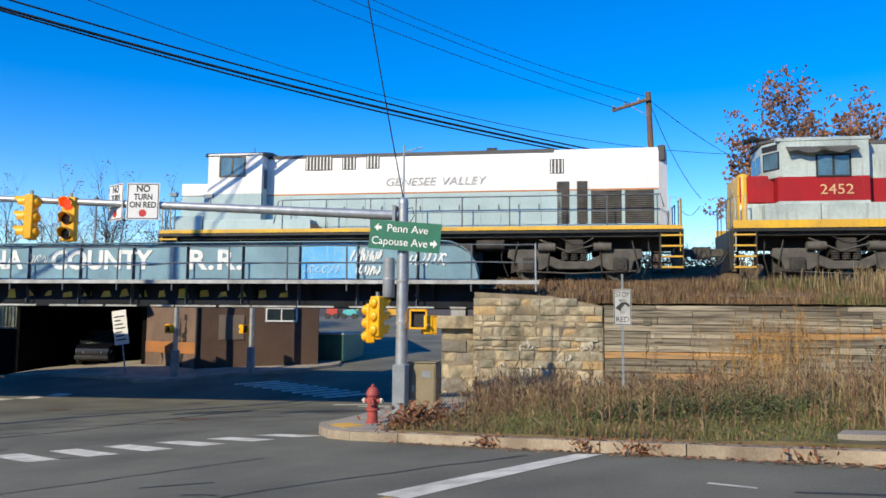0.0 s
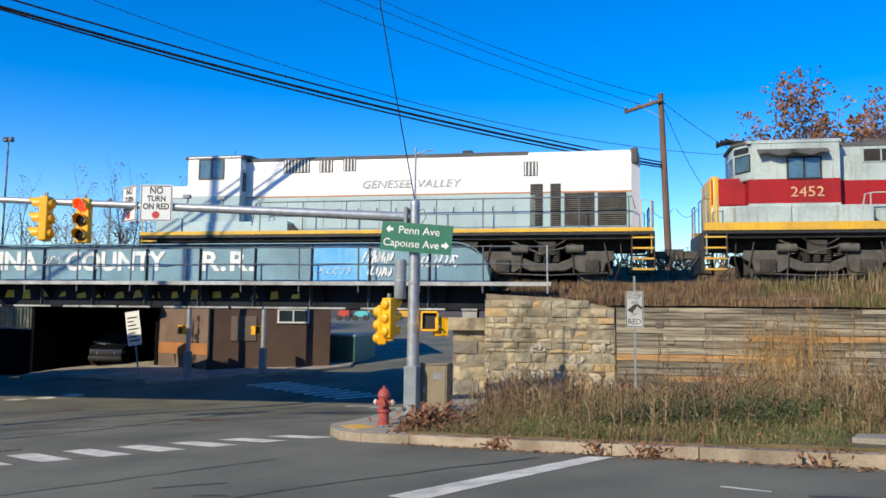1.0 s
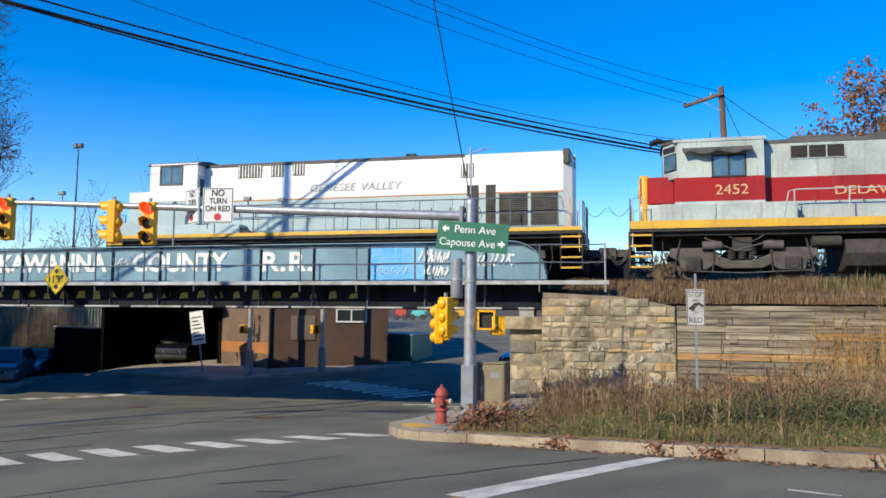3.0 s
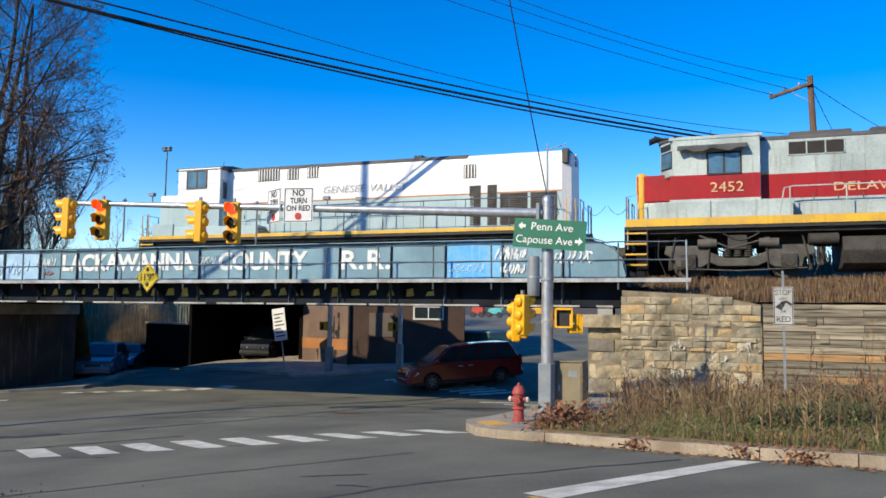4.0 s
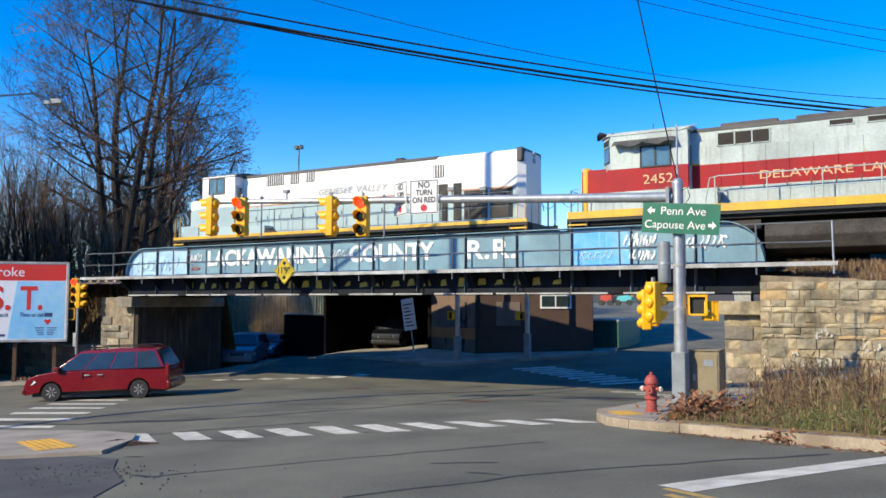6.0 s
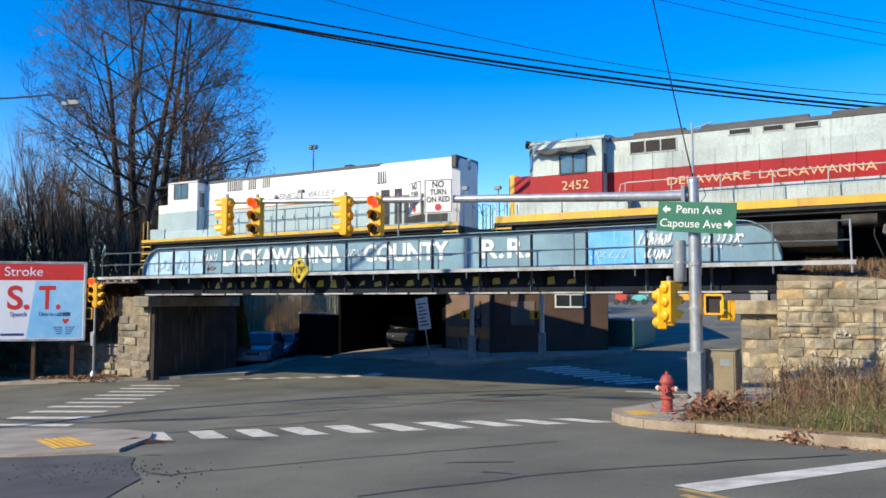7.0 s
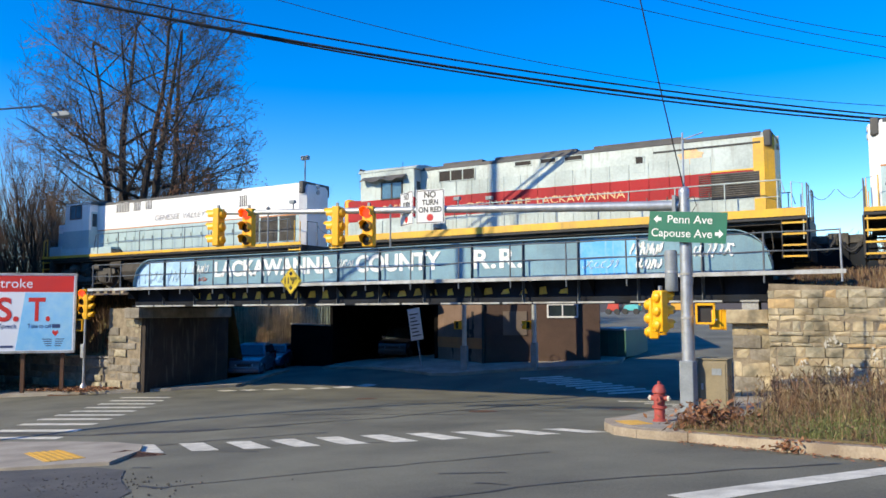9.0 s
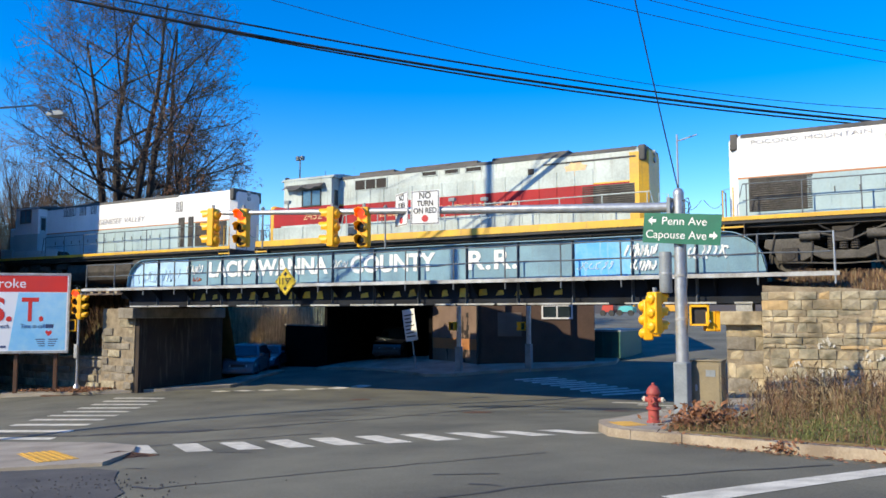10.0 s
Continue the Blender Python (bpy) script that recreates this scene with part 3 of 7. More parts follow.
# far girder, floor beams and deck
# upper plate lengthened past both ends to darken the gaps below the train
part("far_girder", Mesh().box(BX0 - 1.5, BX1 + 2.6, 28.5, 28.54, ZB + .5, ZT).box(BX0, BX1, 28.5, 28.54, ZB, ZB + .5).box(BX0 - 1.5, BX1 + 2.6, 28.35, 28.7, ZT - .03, ZT).box(BX0, BX1, 28.3, 28.7, ZB, ZB + .04), NAVY_SHADE, bridge)
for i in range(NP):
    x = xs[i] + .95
    part("floor_beam", Mesh().box(x - .01, x + .01, GY + .03, 28.5, ZB + .1, 2.2).box(x - .12, x + .12, GY + .03, 28.5, ZB + .08, ZB + .1).box(x - .12, x + .12, GY + .03, 28.5, 2.18, 2.2), NAVY_SHADE, bridge)
part("deck", Mesh().box(BX0 - .6, BX1 + .6, GY + .05, 28.48, 2.2, 2.45), NAVY_SHADE, bridge)
# walkway on brackets outside the girder
WX0, WX1, WY = -32.6, -1.0, 23.3
part("walkway", Mesh().box(WX0, WX1, WY, GY - .02, ZW - .05, ZW), RAIL_P, bridge)
part("walkway_edge", Mesh().box(WX0, WX1, WY - .02, WY - .002, ZW - .1, ZW + .02), STEEL_L, bridge, "pale grey walkway edge")
for i in range(16):
    x = WX0 + .6 + i * 1.98
    if BX0 < x < BX1:
        part("bracket", Mesh().prism([(GY - .02, ZW - .05), (WY + .05, ZW - .05), (GY - .02, ZW - .6)], x - .02, x + .02, "x"), NAVY_SHADE, bridge)
rail = thing("bridge_railing", (-17, WY, ZW), "thin grey pipe railing along the bridge walkway", "railing")
NPOST = 17
for i in range(NPOST):
    x = WX0 + .3 + i * (WX1 - WX0 - .4) / (NPOST - 1)
    lean = rng.uniform(-.02, .02)
    part("post", Mesh().cyl((x, WY + .03, ZW - .32), (x + lean, WY + .03, 3.78), .028, n=8), RAIL_P if i < NPOST - 1 else GALV, rail)
for z in (3.75, 3.22):
    m = Mesh()
    m.tube([(WX0 + .3 + i * (WX1 - WX0 - .4) / 48, WY + .03, z + .012 * math.sin(i * 1.7) - (0.05 if 24 < i < 30 else 0) * (z < 3.5)) for i in range(49)], .022, 6)
    part("rail", m, RAIL_P, rail)
m = Mesh()
letter(m, "LACKAWANNA", .60, (-25.14, GY - .02, 3.10), 6.4, bold=.034)
part("lettering", m, WHITE, bridge, "hand-painted white capital letters")
m = Mesh()
letter(m, "COUNTY", .60, (-17.66, GY - .02, 3.09), 3.75, bold=.032)
part("lettering", m, WHITE, bridge)
m = Mesh()
letter(m, "R.R.", .62, (-12.58, GY - .02, 3.07), 1.85, bold=.026, spacing=1.12)
part("lettering", m, WHITE, bridge)
def scribble(x0, x1, z0, z1, seed, mat, r=.022, n=9):
    rg = random.Random(seed)
    for i in range(n):
        cx = x0 + (x1 - x0) * (i + .5) / n
        w, h = (x1 - x0) / n * .9, (z1 - z0) / 2
        a0 = rg.uniform(0, 6)
        pts = [(cx + w * .6 * math.cos(a0 + j * .7) * rg.uniform(.6, 1.1), GY - .006, (z0 + z1) / 2 + h * math.sin(a0 * 1.3 + j * .7) * rg.uniform(.5, 1)) for j in range(7)]
        part("graffiti_stroke", Mesh().tube(pts, r, 4), mat, bridge, "looping spray-paint stroke")
PINK = M("red spray paint", (0.6, 0.12, 0.08), (0.5, 0.2, 0.15), 0.6)
PALEB = M("pale blue spray paint", (0.6, 0.75, 0.85), (0.45, 0.62, 0.78), 0.6)
scribble(-29.6, -28.3, 2.85, 3.45, 1, PALEB, .03, 7)
scribble(-28.0, -26.9, 2.9, 3.5, 2, PALEB, .03, 5)
scribble(-26.5, -25.5, 3.2, 3.65, 3, WHITE, .03, 7)
scribble(-26.1, -25.6, 2.9, 3.1, 4, PINK, .03, 4)
scribble(-18.6, -17.8, 3.25, 3.6, 5, WHITE, .028, 6)
scribble(-7.05, -6.0, 3.25, 3.75, 6, WHITE, .042, 7)
scribble(-6.85, -6.05, 2.85, 3.2, 7, WHITE, .042, 7)
scribble(-5.1, -3.9, 3.15, 3.6, 8, WHITE, .042, 7)
scribble(-8.6, -7.4, 2.9, 3.2, 9, PALEB, .02, 6)
# hazard squares, cut unevenly by wear
nsq = 25
for i in range(nsq):
    x = -26.4 + (i + .1) * 17.6 / nsq
    w = rng.uniform(.26, .4)
    z0, z1 = 2.08 + rng.uniform(0, .08), 2.42 - rng.uniform(0, .1)
    t0, t1 = rng.uniform(0, .12), rng.uniform(0, .1)
    part("hazard_mark", Mesh().prism([(x, z0), (x + w, z0 + rng.uniform(0, .05)), (x + w - t1, z1), (x + t0, z1 - rng.uniform(0, .06))], GY - .008, GY - .003), YELLOW, bridge)
# height sign
hs = thing("clearance_sign", (-20.50, WY, 2.27), "yellow diamond clearance sign fixed to the bridge walkway", "sign")
SIGN_Y = M("sign yellow", (0.85, 0.6, 0.02), (0.75, 0.52, 0.03), 0.4, bump=0.0)
dm = pose(-20.18, WY - .06, 2.77, 0, 45, 0)
part("plate", Mesh().box(-.38, .38, -.012, .012, -.38, .38, dm), SIGN_Y, hs, bevel=.01)
b = Mesh()
for q in ((-.36, .36, .34, .355), (-.36, .36, -.355, -.34)):
    b.box(q[0], q[1], -.018, -.013, q[2], q[3], dm).box(q[2], q[3], -.018, -.013, q[0], q[1], dm)
part("border", b, BLACK, hs)
b = letter(Mesh(), "11'9\"", .24, (-20.49, WY - .078, 2.66), .6, bold=.008)
b.prism([(-20.28, 3.06), (-20.18, 3.16), (-20.08, 3.06), (-20.18, 2.96)], WY - .08, WY - .074).prism([(-20.28, 2.5), (-20.18, 2.6), (-20.08, 2.5), (-20.18, 2.4)], WY - .08, WY - .074)
part("legend", b, BLACK, hs)

# ---- abutments and walls ----
def courses(parent, x0, x1, z0, z1, y, hs, ws, mats, seed, face="y", depth=.35, top=None, rough=.03, joint=.006):
    """Rough squared stones in uneven courses, each one an object; face: 'y' looks to -y along x, 'x' looks to +x along y."""
    rg = random.Random(seed)
    z = z0
    while z < z1 - .06:
        h = min(rg.uniform(*hs), z1 - z)
        x = x0 - rg.uniform(0, ws[0])
        while x < x1:
            w = rg.uniform(*ws)
            a, b = max(x, x0), min(x + w, x1)
            x += w
            if b - a < .06 or (top and z > top((a + b) / 2)):
                continue
            g, o = joint, rg.uniform(-rough, rough)
            jit = lambda: rg.uniform(-.022, .022)
            c = rg.uniform(.006, .02)
            vs = []
            for (u, v) in ((a + g, z + g), (b - g, z + g), (b - g, z + h - g), (a + g, z + h - g)):
                vs.append((u + jit() * .7, y + c, v + jit() * .7))
            for (u, v, su, sv) in ((a + g, z + g, 1, 1), (b - g, z + g, -1, 1), (b - g, z + h - g, -1, -1), (a + g, z + h - g, 1, -1)):
                vs.append((u + su * c * rg.uniform(.4, 1.4) + jit() * .5, y - o - .02 + jit(), v + sv * c * rg.uniform(.3, 1.2) + jit() * .5))
            vs.append(((a + b) / 2, y - o - .035 - rg.uniform(0, .03), z + h / 2))
            fs = [(4, 5, 8), (5, 6, 8), (6, 7, 8), (7, 4, 8), (0, 1, 5, 4), (1, 2, 6, 5), (2, 3, 7, 6), (3, 0, 4, 7)]
            vs += [(u, y + depth, v) for u, _, v in vs[:4]]
            fs += [(0, 9, 10, 1), (1, 10, 11, 2), (2, 11, 12, 3), (3, 12, 9, 0)]
            if face == "x":
                vs = [(-q[1], q[0], q[2]) for q in vs]
            part("stone", Mesh().add(vs, fs), rg.choice(mats), parent, smooth=False)
        z += h


wr = thing("wall_right", (-1, 23.6, -1), "weathered tan sandstone abutment wall with whitewash stains", "", kind="structure")
part("core", Mesh().prism([(-2.95, -2.2), (.86, -2.2), (.86, 1.92), (-.6, 2.2), (-2.95, 2.32)], 23.36, 24.9), MORTAR, wr)
pr = thing("bridge_pier", (-3.4, 24.4, -1.6), "tan sandstone bridge pier under the girder end", "pier")
part("core", Mesh().box(-4.02, -2.96, 23.82, 29.2, -2.2, 1.6), MORTAR, pr)
part("bridge_seat", Mesh().box(-4.25, -3.0, 23.55, 29.3, 1.2, 1.6), STONE, pr, bevel=.03)
part("bearing", Mesh().box(-3.75, -3.3, 23.9, 24.5, 1.6, 1.82), STEEL_L, pr)
wl = thing("wall_left", (-31, 24.2, -2.2), "grey-brown rough sandstone abutment with deep dark joints", "", kind="structure")
part("core", Mesh().box(-32.2, -29.95, 24.2, 29.4, -2.6, 1.75), MORTAR, wl)
# this face is turned from the sun; its shade is put into the dark colour
part("inner_face", Mesh().box(-29.95, -29.7, 24.25, 29.4, -2.6, 1.8), M("stained concrete darkened for shade", (0.055, 0.039, 0.029), (0.025, 0.019, 0.015), .95, scale=1, fine=20, bump=.5, streak=((.22, .19, .15), .5)), wl)
part("bridge_seat", Mesh().box(-30.5, -29.5, 23.7, 29.4, 1.3, 1.78), STONE_D, wl, bevel=.03)
part("wing_core", Mesh().box(-48, -32.1, 24.3, 25.2, -2.8, -.55), MORTAR, wl)

# timber retaining wall of stacked sleepers
tw = thing("retaining_wall", (8, 23.4, -1), "retaining wall of stacked weathered timber sleepers", "wall")
part("backing", Mesh().box(.86, 34, 23.62, 24.0, -2, 1.85), MORTAR, tw)
rg = random.Random(21)
z, course = -1.2, 0
while z < 1.94:
    h = .2
    x = .88 - (course % 2) * 1.1
    while x < 34:
        w = 2.5 + rg.uniform(-.15, .15)
        a, b = max(.88, x), min(34, x + w)
        x += w
        if b - a > .1:
            o = rg.uniform(-.035, .03)
            part("sleeper", Mesh().box(a + .01, b - .01, 23.36 + o, 23.64, z + .012, min(1.95, z + h) - .006), TIE_O if rg.random() < (.3 if .2 < z < 1.3 and a < 9 else .08) else TIE, tw, smooth=False)
    z += h
    course += 1
for i in range(20):
    x, k = 2.2 + (i % 10) * 3.1 + rg.uniform(-.3, .3), i // 10
    part("tie_end", Mesh().box(x - .11, x + .11, 23.3, 23.5, 1.0 + .47 * k - .1, 1.0 + .47 * k + .12), TIE, tw, smooth=False)

# embankments that carry the track
def bank(x, y):
    return 2.0 + .55 * smooth_step(23.6, 24.9, y) + .06 * noise.noise(Vector((x * .8, y * 1.5, 3))) + 1.0 * smooth_step(28.6, 31, y) + .25 * smooth_step(29, 31, y) * noise.noise(Vector((x * .5, y, 7)))
m = sheet(bank, [-2.6 + .8 * i for i in range(60)] + [60, 90, 160], [23.62, 23.9, 24.2, 24.5, 24.9, 25.4, 26, 27, 28, 29.4, 31, 34])
single("embankment_right", m, M("dry grass soil", (0.2, 0.13, 0.07), (0.12, 0.09, 0.04), 1.0, scale=1.2, fine=18, bump=1.0), "embankment of soil, ballast and dry grass beside the track", kind="structure")
m = Mesh().box(-2.6, 60, 33.0, 34, -2.5, 3.3)
single("embankment_back", m, SOIL, "plain soil back of the railway embankment", kind="structure")
def bank_l(x, y):
    z = -.6 + 3.0 * smooth_step(24.4, 26.0, y + .0) + .12 * noise.noise(Vector((x * .7, y, 5)))
    k = smooth_step(-41.8, -40.2, x) * smooth_step(29.6, 31.2, y)
    return z * (1 - k) + (gz(x, y) - .25) * k
m = sheet(bank_l, [-29.9 - .6 * i for i in range(50)] + [-75, -100, -160], [24.5, 24.8, 25.1, 25.5, 26, 27, 28, 29.4, 29.9, 30.3, 30.8, 31.3, 34, 37, 40, 44, 60])
single("embankment_left", m, SOIL, "dark soil railway embankment with leaf litter", kind="structure")
# track
trk = thing("railway_track", (0, 26.3, 2.45), "railway track with rusty rails on timber sleepers", "track")
for y in (25.58, 27.02):
    part("rail", Mesh().prism([(y - .07, 2.6), (y + .07, 2.6), (y + .02, 2.63), (y + .035, 2.72), (y + .03, 2.75), (y - .03, 2.75), (y - .035, 2.72), (y - .02, 2.63)], -110, 110, "x"), RUST, trk)
tie_me = Mesh().box(-.11, .11, -1.3, 1.3, -.16, 0).data("sleeper", TIE)
for i in range(130):
    o = new("sleeper", tie_me)
    o.parent = trk
    o.location = (-45 + i * .6, 0, .15)
single("ballast", sheet(lambda x, y: 2.5 + .05 * noise.noise(Vector((x * 3, y * 3, 0))) - .3 * smooth_step(1.6, 2.4, abs(y - 26.3)), [-2.4 + .35 * i for i in range(110)] + [60, 110], [24.0 + .3 * i for i in range(16)]),
       BALLAST, "brown ballast under the track", kind="stuff")
single("ballast", sheet(lambda x, y: 2.5 - .3 * smooth_step(1.6, 2.4, abs(y - 26.3)), [-110, -60] + [-48 + .5 * i for i in range(36)] + [-30.2], [24.4 + .3 * i for i in range(15)]),
       BALLAST, "brown ballast under the track by the woods", kind="stuff")


# ---- locomotives ----
RAILZ, TY = 2.75, 26.3
DISP = [(0, 0), (0.5, -.57), (1, -1.22), (1.5, -2.0), (2.1, -3.18), (2.8, -4.75), (3.5, -6.5), (4, -7.85), (4.5, -9.3), (5, -10.8), (5.5, -12.4), (6.2, -14.65), (6.85, -16.8), (7.5, -19.0), (8.2, -21.45), (9, -24.4), (9.5, -26.2), (10, -28.1)]


def disp(t):
    """Distance rolled, smoothed through the rows."""
    ts, ds = [r[0] for r in DISP], [r[1] for r in DISP]
    w = 0.25
    return float(np.interp(t, ts, ds)) if t < w or t > 10 - w else float(np.mean([np.interp(t + k * w / 4, ts, ds) for k in range(-4, 5)]))


WHEELSETS = []


def locomotive(x0, length, flip, st, label):
    """A hood-type diesel between coupler faces x0 and x0 + length; s runs from its cab end; flip: cab end to the right."""
    L = length
    top = thing("locomotive", (x0 + L / 2, TY, RAILZ), label, "locomotive", group="locomotives of the train")
    X = (lambda s: x0 + L - s) if flip else (lambda s: x0 + s)
    Z = lambda z: RAILZ + z

    def bx(ms, s0, s1, y0, y1, z0, z1):
        a, b = sorted((X(s0), X(s1)))
        return ms.box(a, b, TY + y0, TY + y1, Z(z0), Z(z1))

    P = lambda name, ms, mat, par=None, lab="", bev=0.0: part(name, ms, mat, par or top, lab, bev)
    hw, cw, ww = .9, 1.4, 1.5
    HT = 4.36
    h0, h1 = st["cab"][1], st["hood_end"]
    c0, c1 = st["cab"]
    n0 = st["nose"]
    # frame, walkway and sill
    P("walkway", bx(Mesh(), .75, L - .75, -ww, ww, 1.5, 1.6), BLACK)
    for s in (-1, 1):
        y = ww * s
        P("side_sill", bx(Mesh(), .75, L - .75, min(y, y - .03 * s), max(y, y - .03 * s), st["sill"][0], st["sill"][1]), st["sill_mat"], None, "yellow side sill stripe")
    P("underframe", bx(bx(Mesh(), .9, L - .9, -.5, .5, 1.05, 1.5), .8, L - .8, -1.35, 1.35, 1.38, 1.5), GRIME)
    # hood with a rounded roof edge
    def hood(s0, s1, z0, z1, r, w, name, mat, lab="", z_split=None):
        prof = [(-w, z0), (-w, z1 - r)] + [(-w + r - r * math.cos(a), z1 - r + r * math.sin(a)) for a in (.4, .8, 1.2, 1.57)]
        prof = prof + [(-y, z) for y, z in prof[::-1]]
        a, b = sorted((X(s0), X(s1)))
        return P(name, Mesh().prism([(TY + y, Z(z)) for y, z in prof], a, b, "x"), mat, None, lab)
    zs = st["split"]
    lowers = st["bands"]
    for i, (z0, z1, mt) in enumerate(lowers):
        bx_m = bx(Mesh(), h0 - .02, h1, -hw, hw, z0, z1)
        P("hood_band", bx_m, mt, None, st["band_names"][i])
    hood(h0 - .02, h1, zs, HT - .02, .16, hw, "hood", st["upper"])
    for z, mt, t in st["stripes"]:
        for s in (-1, 1):
            P("stripe", bx(Mesh(), st["stripe_from"], h1 + .004, min(s * hw, s * (hw + .006)), max(s * hw, s * (hw + .006)), z, z + t), mt)
    # roof strip, fan and stack
    a, b = sorted((X(h0), X(st.get("roof_end", h1 - .3))))
    prof = [(-hw - .012, HT - .13), (-hw + .05, HT + .0), (-.4, HT + .05), (.4, HT + .05), (hw - .05, HT), (hw + .012, HT - .13)]
    P("roof", Mesh().prism([(TY + y, Z(z)) for y, z in prof], a, b, "x"), ROOF, None, "dark weathered roof panel")
    for s0, s1 in st["roof_boxes"]:
        P("roof_box", bx(Mesh(), s0, s1, -.72, .72, HT + .0, HT + .13), ROOF, bev=.03)
    P("exhaust_stack", bx(Mesh(), st["stack"], st["stack"] + .35, -.25, .25, HT, HT + .22), BLACK, bev=.02)
    # end of the long hood: rounded corners and a headlight
    a, b = X(h1), X(h1 + .28)
    em = Mesh()
    ring = []
    for y, z in [(-hw, lowers[0][0]), (-hw, HT - .18), (-hw + .16, HT - .04), (hw - .16, HT - .04), (hw, HT - .18), (hw, lowers[0][0])]:
        ring.append((y, z))
    ve = [(a, TY + y, Z(z)) for y, z in ring] + [(b, TY + y * .78, Z(z - (.06 if z > 4 else 0))) for y, z in ring]
    em.add(ve, [(i, (i + 1) % 6, 6 + (i + 1) % 6, 6 + i) for i in range(6)] + [tuple(range(6, 12))])
    P("hood_end", em, st["end_mat"], None, st["end_label"])
    P("end_cap", bx(Mesh(), h1 - .02, h1 + .22, -hw - .01, hw + .01, HT - .5, HT + .03), ROOF, None, "dark end cap with number box", .05)
    lamp = Mesh()
    for dz in (-.12, .12):
        lamp.cyl((X(h1 + .2), TY, Z(HT - .25 + dz)), (X(h1 + .33), TY, Z(HT - .25 + dz)), .1, n=12)
    P("headlight", lamp, STEEL_L)
    # cab with windows and a curved roof
    cm = Mesh()
    zc = HT + .02
    for z0, z1, mt in st["cab_bands"]:
        P("cab_wall", bx(Mesh(), c0 + (.0 if z1 < 3.3 else .12), c1, -cw, cw, z0, z1), mt)
    prof = [(-cw - .03, zc - .1), (-cw + .1, zc + .03), (-.7, zc + .13), (0, zc + .16), (.7, zc + .13), (cw - .1, zc + .03), (cw + .03, zc - .1)]
    a, b = sorted((X(c0 - .02), X(c1 + .08)))
    P("cab_roof", Mesh().prism([(TY + y, Z(z)) for y, z in prof], a, b, "x"), ROOF if not st["grey_roof"] else LG, None, "dark cab roof", .02)
    w0, w1, wz0, wz1 = st["win"]
    for s in (-1, 1):
        y = s * cw
        yy = lambda d: (min(y, y + s * d), max(y, y + s * d))
        wf = Mesh()
        for q in ((w0 - .05, w1 + .05, wz1, wz1 + .05), (w0 - .05, w1 + .05, wz0 - .05, wz0), (w0 - .05, w0, wz0, wz1), (w1, w1 + .05, wz0, wz1), ((w0 + w1) / 2 - .03, (w0 + w1) / 2 + .03, wz0, wz1)):
            bx(wf, q[0], q[1], *yy(.03), q[2], q[3])
        win = P("cab_window", wf, BLACK if st["grey_roof"] else LOUVRE, None, "cab side window in a dark frame")
        P("pane", bx(bx(Mesh(), w0 + .01, (w0 + w1) / 2 - .03, *yy(.012), wz0, wz1), (w0 + w1) / 2 + .03, w1 - .01, *yy(.012), wz0, wz1), CABGLASS, win)
    # rear cab face door, shaded recess
    P("cab_door", bx(Mesh(), c1, c1 + .025, -1.3, -.95, 1.75, 3.9), st["cab_bands"][0][2])
    P("door_window", bx(Mesh(), c1 + .02, c1 + .035, -1.25, -1.0, 3.15, 3.8), GLASS, None)
    if st["visor"]:
        f0, f1, fi = c0 - .32, c0 + .13, .72
        cf = Mesh().prism([(X(f1), TY - cw), (X(f0), TY - fi), (X(f0), TY + fi), (X(f1), TY + cw)], Z(3.17), Z(4.3), "z")
        P("cab_front", cf, LG, None, "splayed grey cab front", .03)
        P("cab_front_roof", Mesh().prism([(X(f1 + .1), TY - cw - .02), (X(f0 - .06), TY - fi - .02), (X(f0 - .06), TY + fi + .02), (X(f1 + .1), TY + cw + .02)], Z(4.3), Z(4.42), "z"), ROOF, None, "", .04)
        for sd in (-1, 1):
            pa, pb = Vector((X(f1), TY + sd * cw)), Vector((X(f0), TY + sd * fi))
            dv = pb - pa
            nv = Vector((-dv.y, dv.x)).normalized() * (.012 if (Vector((-dv.y, dv.x)).y > 0) == (sd > 0) else -.012)
            for q0, q1, z0, z1, mt, nm in ((.12, .9, 3.42, 3.98, BLACK, "corner_window"), (.18, .84, 3.47, 3.93, CABGLASS, "corner_pane"), (.2, .95, 4.03, 4.22, BLACK, "corner_number_board")):
                u, v = pa + dv * q0 + nv * (1.6 if mt is CABGLASS else 1), pa + dv * q1 + nv * (1.6 if mt is CABGLASS else 1)
                P(nm, Mesh().prism([tuple(u - nv * 1.5), tuple(v - nv * 1.5), tuple(v), tuple(u)], Z(z0), Z(z1), "z"), mt)
        for s0, s1 in ((-.62, -.06), (.06, .62)):
            P("windscreen", bx(Mesh(), f0 - .012, f0 + .01, s0, s1, 3.45, 4.0), CABGLASS)
        P("end_band", bx(Mesh(), h1 - .32, h1 + .003, -hw - .008, hw + .008, 1.62, 4.16), LY, None, "yellow band round the hood end")
        P("hood_line", bx(Mesh(), 13.7, 17.0, -hw - .012, -hw + .01, 3.98, 4.04), BLACK, None, "dark seam along the upper hood")
    for s0, s1 in ((-1.2, -.45), (.45, 1.2)) if not st["visor"] else ():
        P("windscreen", bx(Mesh(), c0 + .10, c0 + .125, s0, s1, 3.45, 4.05), GLASS)
